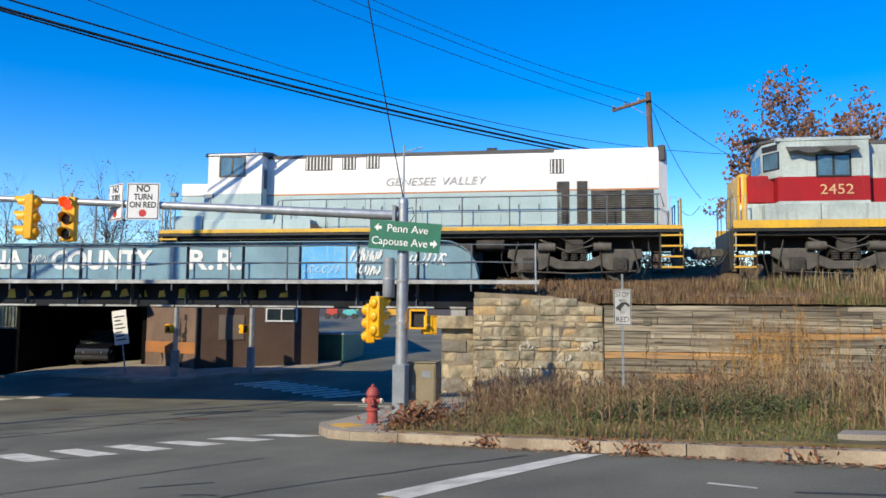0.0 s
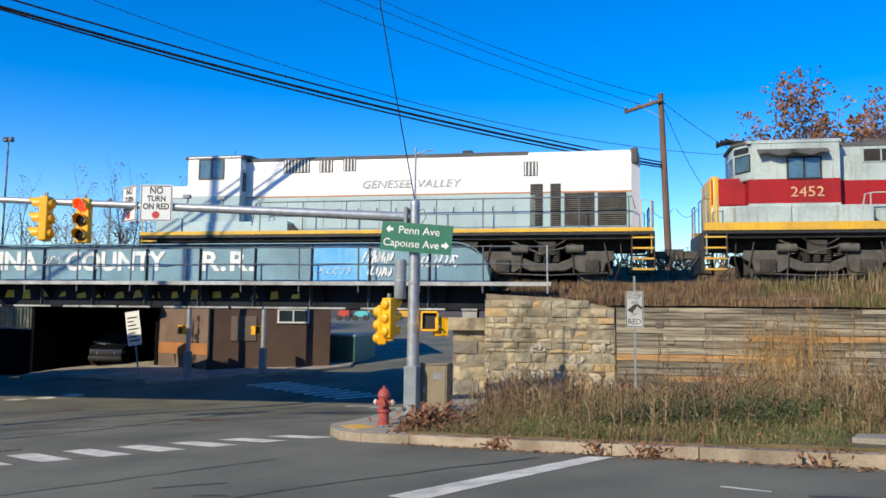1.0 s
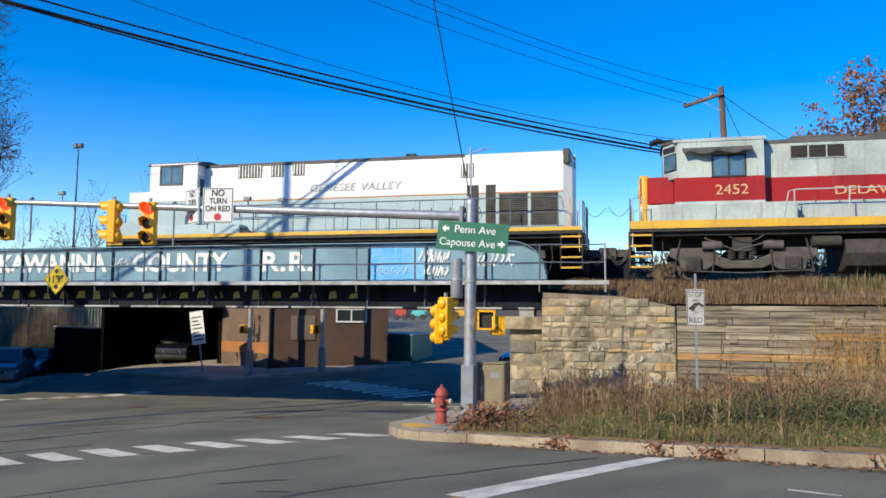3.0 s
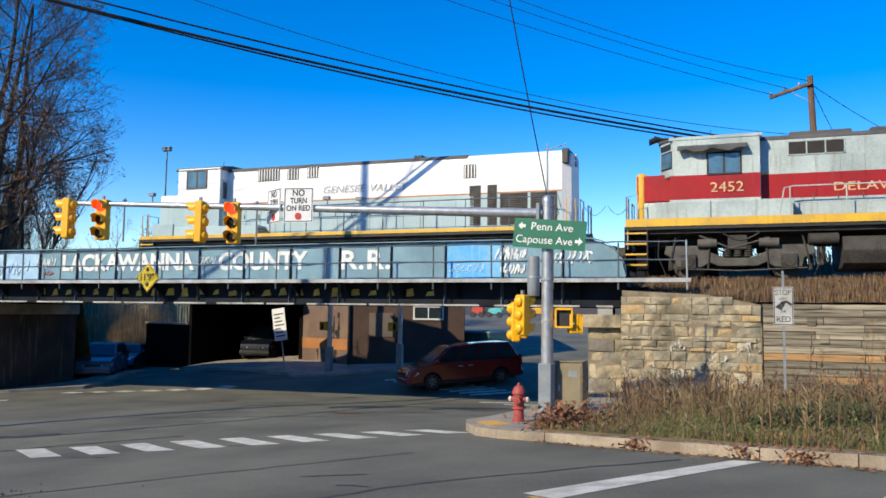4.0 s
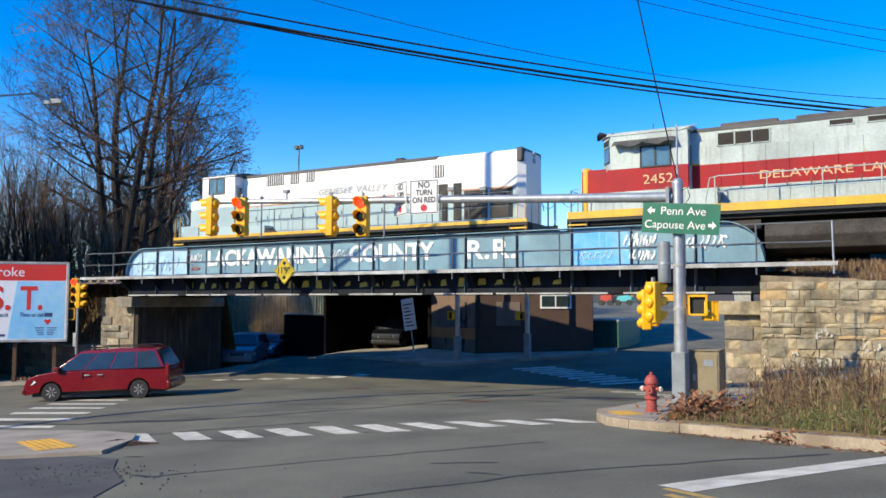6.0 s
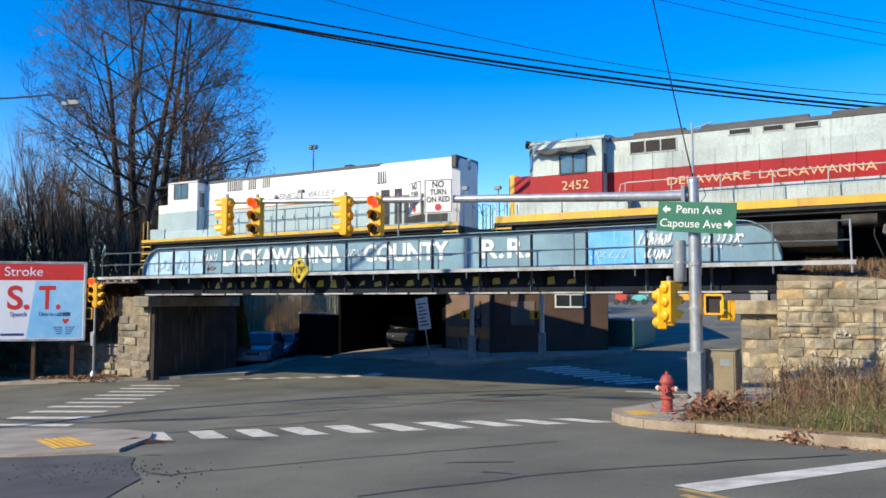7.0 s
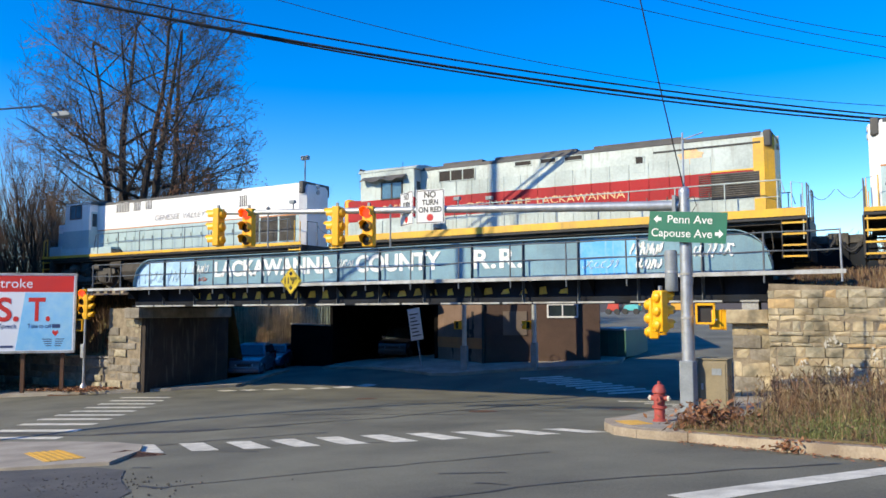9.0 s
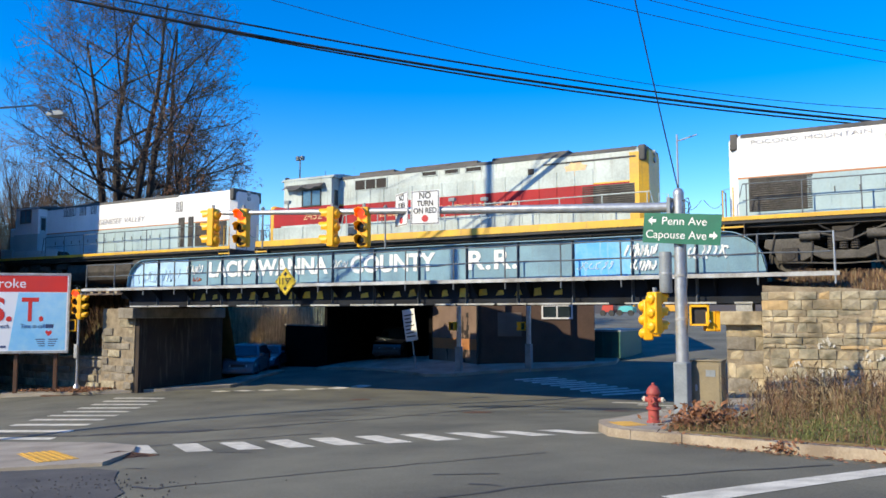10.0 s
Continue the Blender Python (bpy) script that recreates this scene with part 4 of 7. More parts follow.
    if st["visor"]:
        a0, a1 = sorted((X(c0 + .25), X(c1 - .35)))
        vm = Mesh()
        k = 8
        for i in range(k):
            u0, u1 = a0 + (a1 - a0) * i / k, a0 + (a1 - a0) * (i + 1) / k
            d0, d1 = .06 * math.sin(i * 1.9), .06 * math.sin((i + 1) * 1.9)
            vm.add([(u0, TY - cw - .01, Z(4.1)), (u1, TY - cw - .01, Z(4.1)), (u1, TY - cw - .3, Z(3.9 + d1)), (u0, TY - cw - .3, Z(3.9 + d0)),
                    (u0, TY - cw - .01, Z(4.08)), (u1, TY - cw - .01, Z(4.08)), (u1, TY - cw - .3, Z(3.88 + d1)), (u0, TY - cw - .3, Z(3.88 + d0))],
                   [(0, 1, 2, 3), (7, 6, 5, 4), (3, 2, 6, 7), (0, 3, 7, 4), (1, 5, 6, 2)])
        P("awning", vm, ROOF, None, "sagging dark canvas awning over the cab window")
    # short nose
    for z0, z1, mt in st["nose_bands"]:
        P("nose", bx(Mesh(), n0, c0 + .02, -hw - .05, hw + .05, z0, z1), mt, None, "", .05)
    P("nose_headlight", Mesh().cyl((X(n0 - .06), TY, Z(2.9)), (X(n0 + .02), TY, Z(2.9)), .14, n=12), STEEL_L)
    if st["yellow_nose"]:
        a, b = sorted((X(n0 - .03), X(n0 + .32)))
        P("nose_corner", Mesh().box(a, b, TY - hw - .07, TY + hw + .07, Z(1.7), Z(3.4)), LY, None, "bright yellow nose front", .14)
    if not st["visor"]:
        P("number_board", bx(Mesh(), c0 + .03, c0 + .13, -.95, -.35, 4.08, 4.28), BLACK)
    # battery and sand boxes beside the cab
    for s0, s1, z1 in st["side_boxes"]:
        bxm = bx(Mesh(), s0, s1, -1.46, -.9, 1.6, z1)
        P("equipment_box", bxm, st["box_mat"], None, "", .02)
    a, b = X(st["side_boxes"][-1][1]), X(st["side_boxes"][-1][1] + .55)
    P("step_box", Mesh().prism([(a, Z(1.6)), (b, Z(1.6)), (a, Z(1.95))], TY - 1.45, TY - .92), BLACK)
    # hood side doors
    s = h0 + .25
    k = 0
    while s < st["doors_to"]:
        w = .66
        for sd in (-1, 1):
            y = sd * hw
            zt = zs - .08 if not st["tall_doors"] else st["tall_doors"]
            zb = 1.66
            if st["tall_doors"]:
                for z0, z1, mt in st["bands"] + [(zs, zt, st["upper"])]:
                    z0, z1 = max(z0, zb), min(z1, zt)
                    if z1 - z0 > .05:
                        P("hood_door", bx(Mesh(), s + .012, s + w - .012, min(y, y + sd * .018), max(y, y + sd * .018), z0, z1), mt)
            else:
                P("hood_door", bx(Mesh(), s + .012, s + w - .012, min(y, y + sd * .018), max(y, y + sd * .018), zb, zt), st["bands"][0][2])
            if sd < 0:
                P("door_handle", bx(Mesh(), s + w - .1, s + w - .07, -hw - .04, -hw - .016, zb + .7, zb + .86), LOUVRE)
        s += w
        k += 1
    # louvres and grilles on the near and far side
    for s0, s1, z0, z1, kind in st["grilles"]:
        for sd in (-1, 1):
            y = sd * hw
            f = lambda d0, d1: (min(y + sd * d0, y + sd * d1), max(y + sd * d0, y + sd * d1))
            gm = bx(Mesh(), s0, s1, *f(-.02, .012), z0, z1)
            pn = P("grille", gm, LOUVRE if kind != "box" else LENS_D, None, "dark louvred grille panel")
            sl = Mesh()
            if kind == "h":
                n = max(3, int((z1 - z0) / .065))
                for i in range(n):
                    z = z0 + (i + .3) * (z1 - z0) / n
                    a, b = sorted((X(s0 + .03), X(s1 - .03)))
                    sl.add([(a, TY + y + sd * .012, Z(z + .04)), (b, TY + y + sd * .012, Z(z + .04)), (b, TY + y + sd * .045, Z(z)), (a, TY + y + sd * .045, Z(z))], [(0, 1, 2, 3)])
            elif kind == "v":
                n = max(3, int((s1 - s0) / .11))
                for i in range(n):
                    u = s0 + (i + .5) * (s1 - s0) / n
                    bx(sl, u - .02, u + .02, *f(.01, .03), z0 + .02, z1 - .02)
            else:
                n = max(1, round((s1 - s0) / .5))
                for i in range(n + 1):
                    u = s0 + i * (s1 - s0) / n
                    bx(sl, u - .02, u + .02, *f(.01, .025), z0, z1)
                bx(sl, s0, s1, *f(.01, .025), z1 - .03, z1)
                bx(sl, s0, s1, *f(.01, .025), z0, z0 + .03)
            P("slats", sl, st["slat_mat"] if kind == "v" else GRIME_L if kind == "h" else LG, pn)
    # lettering on the near side
    for txt, s0, w, z, size, mt, sp in st["text"]:
        xx = min(X(s0), X(s0 + w))
        tw_ = txt.split("  ")
        tot = sum(len(q) for q in tw_) + .8 * (len(tw_) - 1)
        at = 0.0
        for q in tw_:
            P("lettering", letter(Mesh(), q, size, (xx + w * at / tot, TY - (cw if sp else hw) - .024, Z(z)), w * len(q) / tot, shear=st.get("shear", 0)), mt, None, "painted lettering")
            at += len(q) + .8
    if st.get("badge"):
        s0, z = st["badge"]
        P("badge", Mesh().prism([(X(s0) + (.46 if k % 2 else .34) * math.cos(k * math.pi / 8), Z(z + (.3 if k % 2 else .22) * math.sin(k * math.pi / 8))) for k in range(16)], TY - hw - .012, TY - hw - .004), GOLD, None, "faded yellow sunburst emblem")
    # handrails
    y = -ww + .04
    for sd in (-1, 1):
        yy = sd * (ww - .04)
        r0, r1 = c1 + .5, L - 1.3
        pts = [(X(r0), TY + yy, Z(1.9))] + [(X(r0 + .15), TY + yy, Z(2.66))] + [(X(r0 + .4 + (r1 - r0 - .5) * i / 6), TY + yy, Z(2.7)) for i in range(7)] + [(X(r1), TY + yy, Z(2.3))]
        P("handrail", Mesh().tube(pts, .02, 6), st["rail_mat"])
        P("mid_rail", Mesh().tube([(X(r0 + .3), TY + yy, Z(2.2)), (X(r1 - .1), TY + yy, Z(2.2))], .012, 5), st["rail_mat"])
        n = 9
        for i in range(n):
            u = r0 + .3 + (r1 - r0 - .5) * i / (n - 1)
            P("stanchion", Mesh().cyl((X(u), TY + yy, Z(1.58)), (X(u), TY + yy, Z(2.7)), .02, n=6), st["rail_mat"])
        for u in (.82, L - .82):
            P("grab_rail", Mesh().tube([(X(u), TY + yy, Z(.9)), (X(u), TY + yy, Z(2.55)), (X(u + (.3 if u < 5 else -.3)), TY + yy, Z(2.62)), (X(u + (.3 if u < 5 else -.3)), TY + yy, Z(1.6))], .02, 6), st["grab_mat"])
    # end platforms: steps, pilot, coupler, hoses
    for e in (0, 1):
        E = (lambda d: X(d)) if e == 0 else (lambda d: X(L - d))
        for sd in (-1, 1):
            for i in range(4):
                z = .42 + i * .33
                a, b = sorted((E(.75), E(1.4)))
                y0, y1 = sorted((sd * (ww - .02), sd * (ww - .35)))
                st_ = P("step", Mesh().box(a, b, TY + y0, TY + y1, Z(z - .03), Z(z)), GRIME)
                yy0, yy1 = sorted((sd * ww, sd * (ww - .03)))
                P("step_edge", Mesh().box(a, b, TY + yy0, TY + yy1, Z(z - .04), Z(z + .015)), LY, st_)
            a, b = sorted((E(1.4), E(1.43)))
            y0, y1 = sorted((sd * ww, sd * (ww - .35)))
            P("step_side", Mesh().box(a, b, TY + y0, TY + y1, Z(.36), Z(1.5)), GRIME)
            P("step_side", Mesh().box(*sorted((E(.72), E(.75))), TY + y0, TY + y1, Z(.36), Z(1.6)), GRIME)
        a, b = sorted((E(.68), E(.76)))
        P("pilot", Mesh().box(a, b, TY - 1.15, TY + 1.15, Z(.3), Z(1.55)), BLACK, None, "", .02)
        a, b = sorted((E(.0), E(.8)))
        cp = Mesh().box(a, b, TY - .12, TY + .12, Z(.82), Z(1.08))
        a2, b2 = sorted((E(-.05), E(.28)))
        cp.box(a2, b2, TY - .2, TY + .22, Z(.76), Z(1.14))
        P("coupler", cp, GRIME_L, None, "rusty knuckle coupler", .03)
        for k, yh in enumerate((-.75, -.5, .5, .75)):
            hose = [(E(.7 - .68 * (i / 8)), TY + yh, Z(.95 - .42 * math.sin(math.pi * i / 8) + .1 * (k % 2))) for i in range(9)]
            P("hose", Mesh().tube(hose, .022, 5), BLACK)
        P("end_rail", Mesh().tube([(E(.74), TY - 1.1, Z(1.6)), (E(.74), TY - 1.1, Z(2.6)), (E(.74), TY - .45, Z(2.6)), (E(.74), TY - .45, Z(1.6))], .022, 6)
          , RAIL_P)
        P("end_rail", Mesh().tube([(E(.74), TY + 1.1, Z(1.6)), (E(.74), TY + 1.1, Z(2.6)), (E(.74), TY + .45, Z(2.6)), (E(.74), TY + .45, Z(1.6))], .022, 6), RAIL_P)
        P("chain", Mesh().tube([(E(.74 - .7 * i / 8), TY - .4 + .1 * i / 8, Z(2.45 - .3 * math.sin(math.pi * i / 8))) for i in range(9)], .012, 4), RAIL_P)
    # fuel tank with rounded bottom, air tanks
    t0, t1 = L / 2 - 2.6, L / 2 + 2.2
    prof = [(-1.3, 1.2), (-1.38, .8), (-1.2, .42), (-.8, .28), (.8, .28), (1.2, .42), (1.38, .8), (1.3, 1.2)]
    a, b = sorted((X(t0), X(t1)))
    P("fuel_tank", Mesh().prism([(TY + y, Z(z)) for y, z in prof], a, b, "x"), GRIME, None, "", .03)
    P("air_tank", Mesh().cyl((X(t0 - .9), TY - 1.2, Z(1.15)), (X(t0 - .1), TY - 1.2, Z(1.15)), .17, n=12), GRIME)
    P("air_tank", Mesh().cyl((X(t1 + .1), TY - 1.2, Z(1.15)), (X(t1 + 1.0), TY - 1.2, Z(1.15)), .17, n=12), GRIME)
    # trucks
    for tc in st["trucks"]:
        tr = P("truck", bx(Mesh(), tc - .35, tc + .35, -.95, .95, .5, 1.0), GRIME, None, "four-wheel truck with a cast side frame")
        for sd in (-1, 1):
            y0, y1 = sorted((sd * 1.02, sd * 1.2))
            q = [(-2.15, .75), (-2.1, 1.0), (-1.0, 1.0), (-.75, .78), (-.35, .62), (.35, .62), (.75, .78), (1.0, 1.0), (2.1, 1.0), (2.15, .75), (1.85, .6), (1.78, .32), (1.05, .32), (.8, .48), (.55, .36),
                 (-.55, .36), (-.8, .48), (-1.05, .32), (-1.78, .32), (-1.85, .6)]
            P("side_frame", Mesh().prism([(X(tc + u), Z(z)) for u, z in q], TY + y0, TY + y1), GRIME_L, tr, "", .03)
            for u in (-1.42, 1.42):
                jm = Mesh()
                ya, yb = sorted((sd * 1.0, sd * 1.32))
                jm.cyl((X(tc + u), TY + sd * 1.18, Z(.5)), (X(tc + u), TY + sd * 1.34, Z(.5)), .17, n=12)
                jm.box(*sorted((X(tc + u - .22), X(tc + u + .22))), TY + ya * 1, TY + yb - .06 if sd > 0 else TY + yb, Z(.3), Z(.72))
                P("journal_box", jm, GRIME, tr, "", .02)
            for u in (-.3, 0, .3):
                sp = Mesh()
                for i in range(5):
                    sp.cyl((X(tc + u), TY + sd * 1.16, Z(.66 + i * .07)), (X(tc + u), TY + sd * 1.16, Z(.7 + i * .07)), .12, n=10)
                P("spring", sp, GRIME, tr)
            P("brake_cylinder", Mesh().cyl((X(tc - 1.15), TY + sd * 1.25, Z(1.06)), (X(tc - .6), TY + sd * 1.25, Z(1.06)), .14, n=12).cyl((X(tc + .6), TY + sd * 1.25, Z(1.06)), (X(tc + 1.15), TY + sd * 1.25, Z(1.06)), .14, n=12)
              .tube([(X(tc - 1.1), TY + sd * 1.3, Z(1.3)), (X(tc - .2), TY + sd * 1.3, Z(.9)), (X(tc + .9), TY + sd * 1.3, Z(1.2))], .03, 5), GRIME_L, tr)
        for u in (-2.0, -.86, .86, 2.0):
            P("brake_shoe", Mesh().prism([(X(tc + u) - .05, Z(.25)), (X(tc + u) + .06, Z(.28)), (X(tc + u) + .08, Z(.7)), (X(tc + u) - .03, Z(.72))], TY - .9, TY - .75), GRIME, tr)
            P("brake_hanger", Mesh().tube([(X(tc + u), TY - 1.22, Z(.25)), (X(tc + u * .96), TY - 1.24, Z(.7)), (X(tc + u * .9), TY - 1.22, Z(1.25))], .025, 5), GRIME, tr)
        for u in (-2.3, 2.3):
            P("sand_pipe", Mesh().tube([(X(tc + u), TY - 1.1, Z(1.4)), (X(tc + u * 1.02), TY - 1.08, Z(.7)), (X(tc + u * .93), TY - .8, Z(.12))], .022, 5), GRIME, tr)
        P("brake_rod", Mesh().tube([(X(tc - 1.9), TY - 1.27, Z(.3)), (X(tc), TY - 1.27, Z(.22)), (X(tc + 1.9), TY - 1.27, Z(.3))], .022, 5), GRIME_L, tr)
        P("cable_loop", Mesh().tube([(X(tc - .5 + .2 * i), TY - 1.3, Z(1.42 - .28 * math.sin(math.pi * i / 6))) for i in range(7)], .025, 5), BLACK, tr)
        P("center_bolster", bx(Mesh(), tc - .28, tc + .28, -1.3, -1.1, .86, 1.3), GRIME, tr, "", .03)
        for u in (-1.42, 1.42):
            ws = new("wheelset", None)
            wm = Mesh().cyl((0, -1.0, 0), (0, 1.0, 0), .09, n=10)
            for sd in (-1, 1):
                wm.lathe([(.12, sd * .86), (.4, sd * .84), (.43, sd * .86), (.5, sd * .86), (.5, sd * .74), (.53, sd * .72), (.53, sd * .69), (.1, sd * .7)], (0, 0, 0), 24, "y")
                for k in range(6):
                    a = k * math.pi / 3
                    wm.cyl((.27 * math.cos(a), sd * .845, .27 * math.sin(a)), (.27 * math.cos(a), sd * .87, .27 * math.sin(a)), .045, n=6)
            bpy.data.objects.remove(ws)
            ws = new("wheelset", wm.data("wheelset", GRIME_L))
            ws.parent = top
            loc = (X(tc + u) - (x0 + L / 2), 0, .5)
            ws.location = loc
            WHEELSETS.append((ws, loc))
    # horn and bell details
    if st.get("horn"):
        hm = Mesh()
        for k, yh in enumerate((-.5, -.3, -.1)):
            hm.cyl((X(c0 + .2), TY + yh, Z(zc + .18)), (X(c0 - .3 - .1 * k), TY + yh, Z(zc + .18)), .03, n=8).cyl((X(c0 - .3 - .1 * k), TY + yh, Z(zc + .18)), (X(c0 - .52 - .1 * k), TY + yh, Z(zc + .18)), .04, .12, n=10)
        P("air_horn", hm, BLACK)
    P("antenna", Mesh().cyl((X(c0 + 1.2), TY, Z(zc + .1)), (X(c0 + 1.2), TY, Z(zc + .5)), .012, n=5), BLACK)
    return top


WHITE_STYLE = dict(
    cab=(2.32, 4.4), nose=1.22, hood_end=17.62, sill=(1.58, 1.72), sill_mat=LY, split=2.96, upper=LW,
    bands=[(1.6, 2.96, LB)], band_names=["pale grey-blue lower hood side"], stripes=[(2.94, LO, .05)], stripe_from=1.3, roof_end=14.3,
    roof_boxes=[], stack=12.0, end_mat=LW, end_label="white rounded hood end", cab_bands=[(1.6, 2.96, LB), (2.96, 4.36, LW)], grey_roof=False,
    win=(2.9, 3.75, 3.6, 4.22), visor=False, nose_bands=[(1.6, 2.96, LB), (2.96, 3.42, LW)], yellow_nose=False,
    side_boxes=[(1.3, 2.3, 2.2), (2.35, 6.2, 2.05)], box_mat=LB, tall_doors=0, doors_to=14.0,
    grilles=[(5.78, 6.74, 3.8, 4.28, "v"), (7.09, 7.58, 3.8, 4.24, "v"), (7.95, 8.41, 3.82, 4.26, "v"), (14.16, 14.62, 3.52, 4.0, "v"),
             (14.38, 14.79, 1.86, 3.25, "h"), (15.03, 15.37, 1.86, 3.25, "h"), (15.48, 16.45, 1.86, 2.94, "h"), (16.55, 17.46, 1.86, 2.94, "h")],
    slat_mat=LW, text=[("GENESEE  VALLEY", 8.66, 3.43, 3.22, .26, GREYTXT, False)], shear=.25, rail_mat=RAIL_P, grab_mat=LY, trucks=(4.06, 14.94), horn=False)
RED_STYLE = dict(
    cab=(2.1, 4.72), nose=1.05, hood_end=17.1, sill=(1.58, 1.84), sill_mat=LY, split=3.17, upper=LG,
    bands=[(1.6, 2.42, LG), (2.42, 3.17, LR)], band_names=["light grey lower hood side", "faded maroon hood band"], stripes=[(3.17, LY, .05), (2.40, LY, .03)], stripe_from=1.3,
    roof_end=17.0, roof_boxes=[(5.6, 7.3), (7.8, 11.0), (11.6, 14.6)], stack=12.5, end_mat=LY, end_label="bright yellow rounded hood end", cab_bands=[(1.6, 2.42, LG), (2.42, 3.17, LR), (3.17, 4.36, LG)], grey_roof=True,
    win=(3.25, 4.15, 3.2, 3.8), visor=True, nose_bands=[(1.6, 2.42, LG), (2.42, 3.3, LR)], yellow_nose=True,
    side_boxes=[(1.7, 3.3, 2.35), (3.32, 5.6, 2.35)], box_mat=LG, tall_doors=3.7, doors_to=15.0,
    grilles=[(5.53, 7.07, 3.72, 4.16, "box"), (8.7, 9.35, 4.02, 4.22, "box"), (9.7, 10.3, 4.02, 4.22, "box"), (10.6, 11.27, 4.02, 4.22, "box"), (13.1, 13.38, 3.4, 3.95, "box"),
             (15.1, 16.95, 2.3, 3.12, "h")],
    slat_mat=LG, text=[("2452", 3.3, .95, 2.62, .3, GOLD, True), ("DELAWARE  LACKAWANNA", 6.76, 5.98, 2.6, .25, GOLD, False)], rail_mat=LG, grab_mat=LG, trucks=(4.05, 14.95), horn=True, badge=(14.9, 3.75))
THIRD_STYLE = dict(WHITE_STYLE)
THIRD_STYLE.update(hood_end=17.8, shear=0, text=[("POCONO  MOUNTAIN", 14.1, 3.3, 4.0, .13, GREYTXT, False)], grilles=[(15.7, 17.5, 1.9, 2.95, "h"), (13.2, 13.75, 3.72, 3.95, "flat"), (11.9, 12.4, 3.72, 3.95, "flat")], roof_end=17.7, doors_to=15.4,
                   end_mat=LW)
loco_a = locomotive(-14.9, 19.0, False, WHITE_STYLE, "white and grey-blue diesel locomotive with orange stripe and yellow sill")
loco_b = locomotive(4.1, 19.0, False, RED_STYLE, "weathered light grey and maroon diesel locomotive with yellow sill and ends")
loco_c = locomotive(23.1, 19.0, True, THIRD_STYLE, "white and grey-blue diesel locomotive running long hood first")


# ---- street furniture ----
YSIG = M("signal yellow", (0.95, 0.48, 0.008), (0.85, 0.42, 0.012), 0.4, scale=5, bump=0.02)
REDLIT = M("lit red lens", (0.6, 0.02, 0.01), None, 0.3, bump=0, emit=((1.0, 0.03, 0.01), 3.0))
LENS = M("dark lens", (0.03, 0.02, 0.015), None, 0.15, bump=0)
GREEN = M("sign green", (0.0, 0.145, 0.08), (0.0, 0.12, 0.068), 0.5, scale=3, bump=0.0)
SIGNW = M("sign white", (0.8, 0.8, 0.79), (0.7, 0.7, 0.68), 0.45, scale=3, bump=0.0)
REDP = M("red paint", (0.6, 0.02, 0.02), (0.5, 0.03, 0.03), 0.45, bump=0.0)
HYD = M("faded red hydrant paint", (0.42, 0.075, 0.06), (0.3, 0.06, 0.05), 0.6, scale=6, fine=30, bump=0.2)
OLIVE = M("olive brown cabinet", (0.27, 0.22, 0.13), (0.2, 0.165, 0.1), 0.55, scale=2, fine=25, bump=0.05)

sp = thing("signal_pole", (-3.84, 17.3, -.72), "galvanised steel traffic signal pole with a long mast arm", "signal pole")
part("pole", Mesh().cyl((-3.84, 17.3, .45), (-3.84, 17.3, 4.15), .14, .115, 16), GALV, sp)
part("base_shroud", Mesh().prism([(-4.0, 17.12), (-3.72, 17.12), (-3.66, 17.3), (-3.72, 17.48), (-4.0, 17.48), (-4.04, 17.3)], -.75, .5, "z"), GALV_D, sp, "grey painted lower shroud", .02)
part("cap", Mesh().lathe([(.12, 0), (.12, .06), (.08, .13), (.02, .16)], (-3.84, 17.3, 4.15), 14), GALV, sp)
ARM0, ARM1 = Vector((-3.95, 17.28, 3.88)), Vector((-15.95, 15.17, 4.28))
part("mast_arm", Mesh().cyl(ARM0, ARM1, .115, .055, 14), GALV, sp)
part("arm_flange", Mesh().box(-4.06, -3.98, 17.1, 17.46, 3.68, 4.1), GALV_D, sp, "", .01)
part("antenna_mast", Mesh().cyl((-3.84, 17.3, 4.3), (-3.84, 17.3, 5.5), .022, n=8), GALV, sp)
part("antenna", Mesh().tube([(-3.84, 17.3, 5.35), (-3.7, 17.3, 5.38), (-3.4, 17.28, 5.45)], .015, 5), STEEL_L, sp)
part("wire_tail", Mesh().tube([(-3.75, 17.2, 4.0), (-3.6, 17.15, 4.05), (-3.55, 17.15, 3.85), (-3.65, 17.15, 3.7)], .012, 4), BLACK, sp)
for z in (1.4, 2.35):
    part("band", Mesh().lathe([(.145, 0), (.145, .05)], (-3.84, 17.3, z), 14), STEEL_L, sp)


def on_arm(x):
    return ARM0.lerp(ARM1, (x - ARM0.x) / (ARM1.x - ARM0.x))


def board(name, at, w, h, rz, tilt, mat, label, category="sign", border=None, group=""):
    """A flat sign facing its own -y; returns the thing and its matrix for lettering."""
    t = thing(name, at, label, category, group)
    mt = pose(*at, 0, 0, rz) @ pose(0, 0, 0, 0, tilt, 0)
    part("plate", Mesh().box(-w / 2, w / 2, 0, .012, -h / 2, h / 2, mt), mat, t)
    if border:
        b = Mesh()
        e = .018
        for q in ((-w / 2 + e, w / 2 - e, h / 2 - 2 * e, h / 2 - e), (-w / 2 + e, w / 2 - e, -h / 2 + e, -h / 2 + 2 * e)):
            b.box(q[0], q[1], -.004, .001, q[2], q[3], mt)
        for q in ((-w / 2 + e, -w / 2 + 2 * e), (w / 2 - 2 * e, w / 2 - e)):
            b.box(q[0], q[1], -.004, .001, -h / 2 + e, h / 2 - e, mt)
        part("border", b, border, t)
    return t, mt


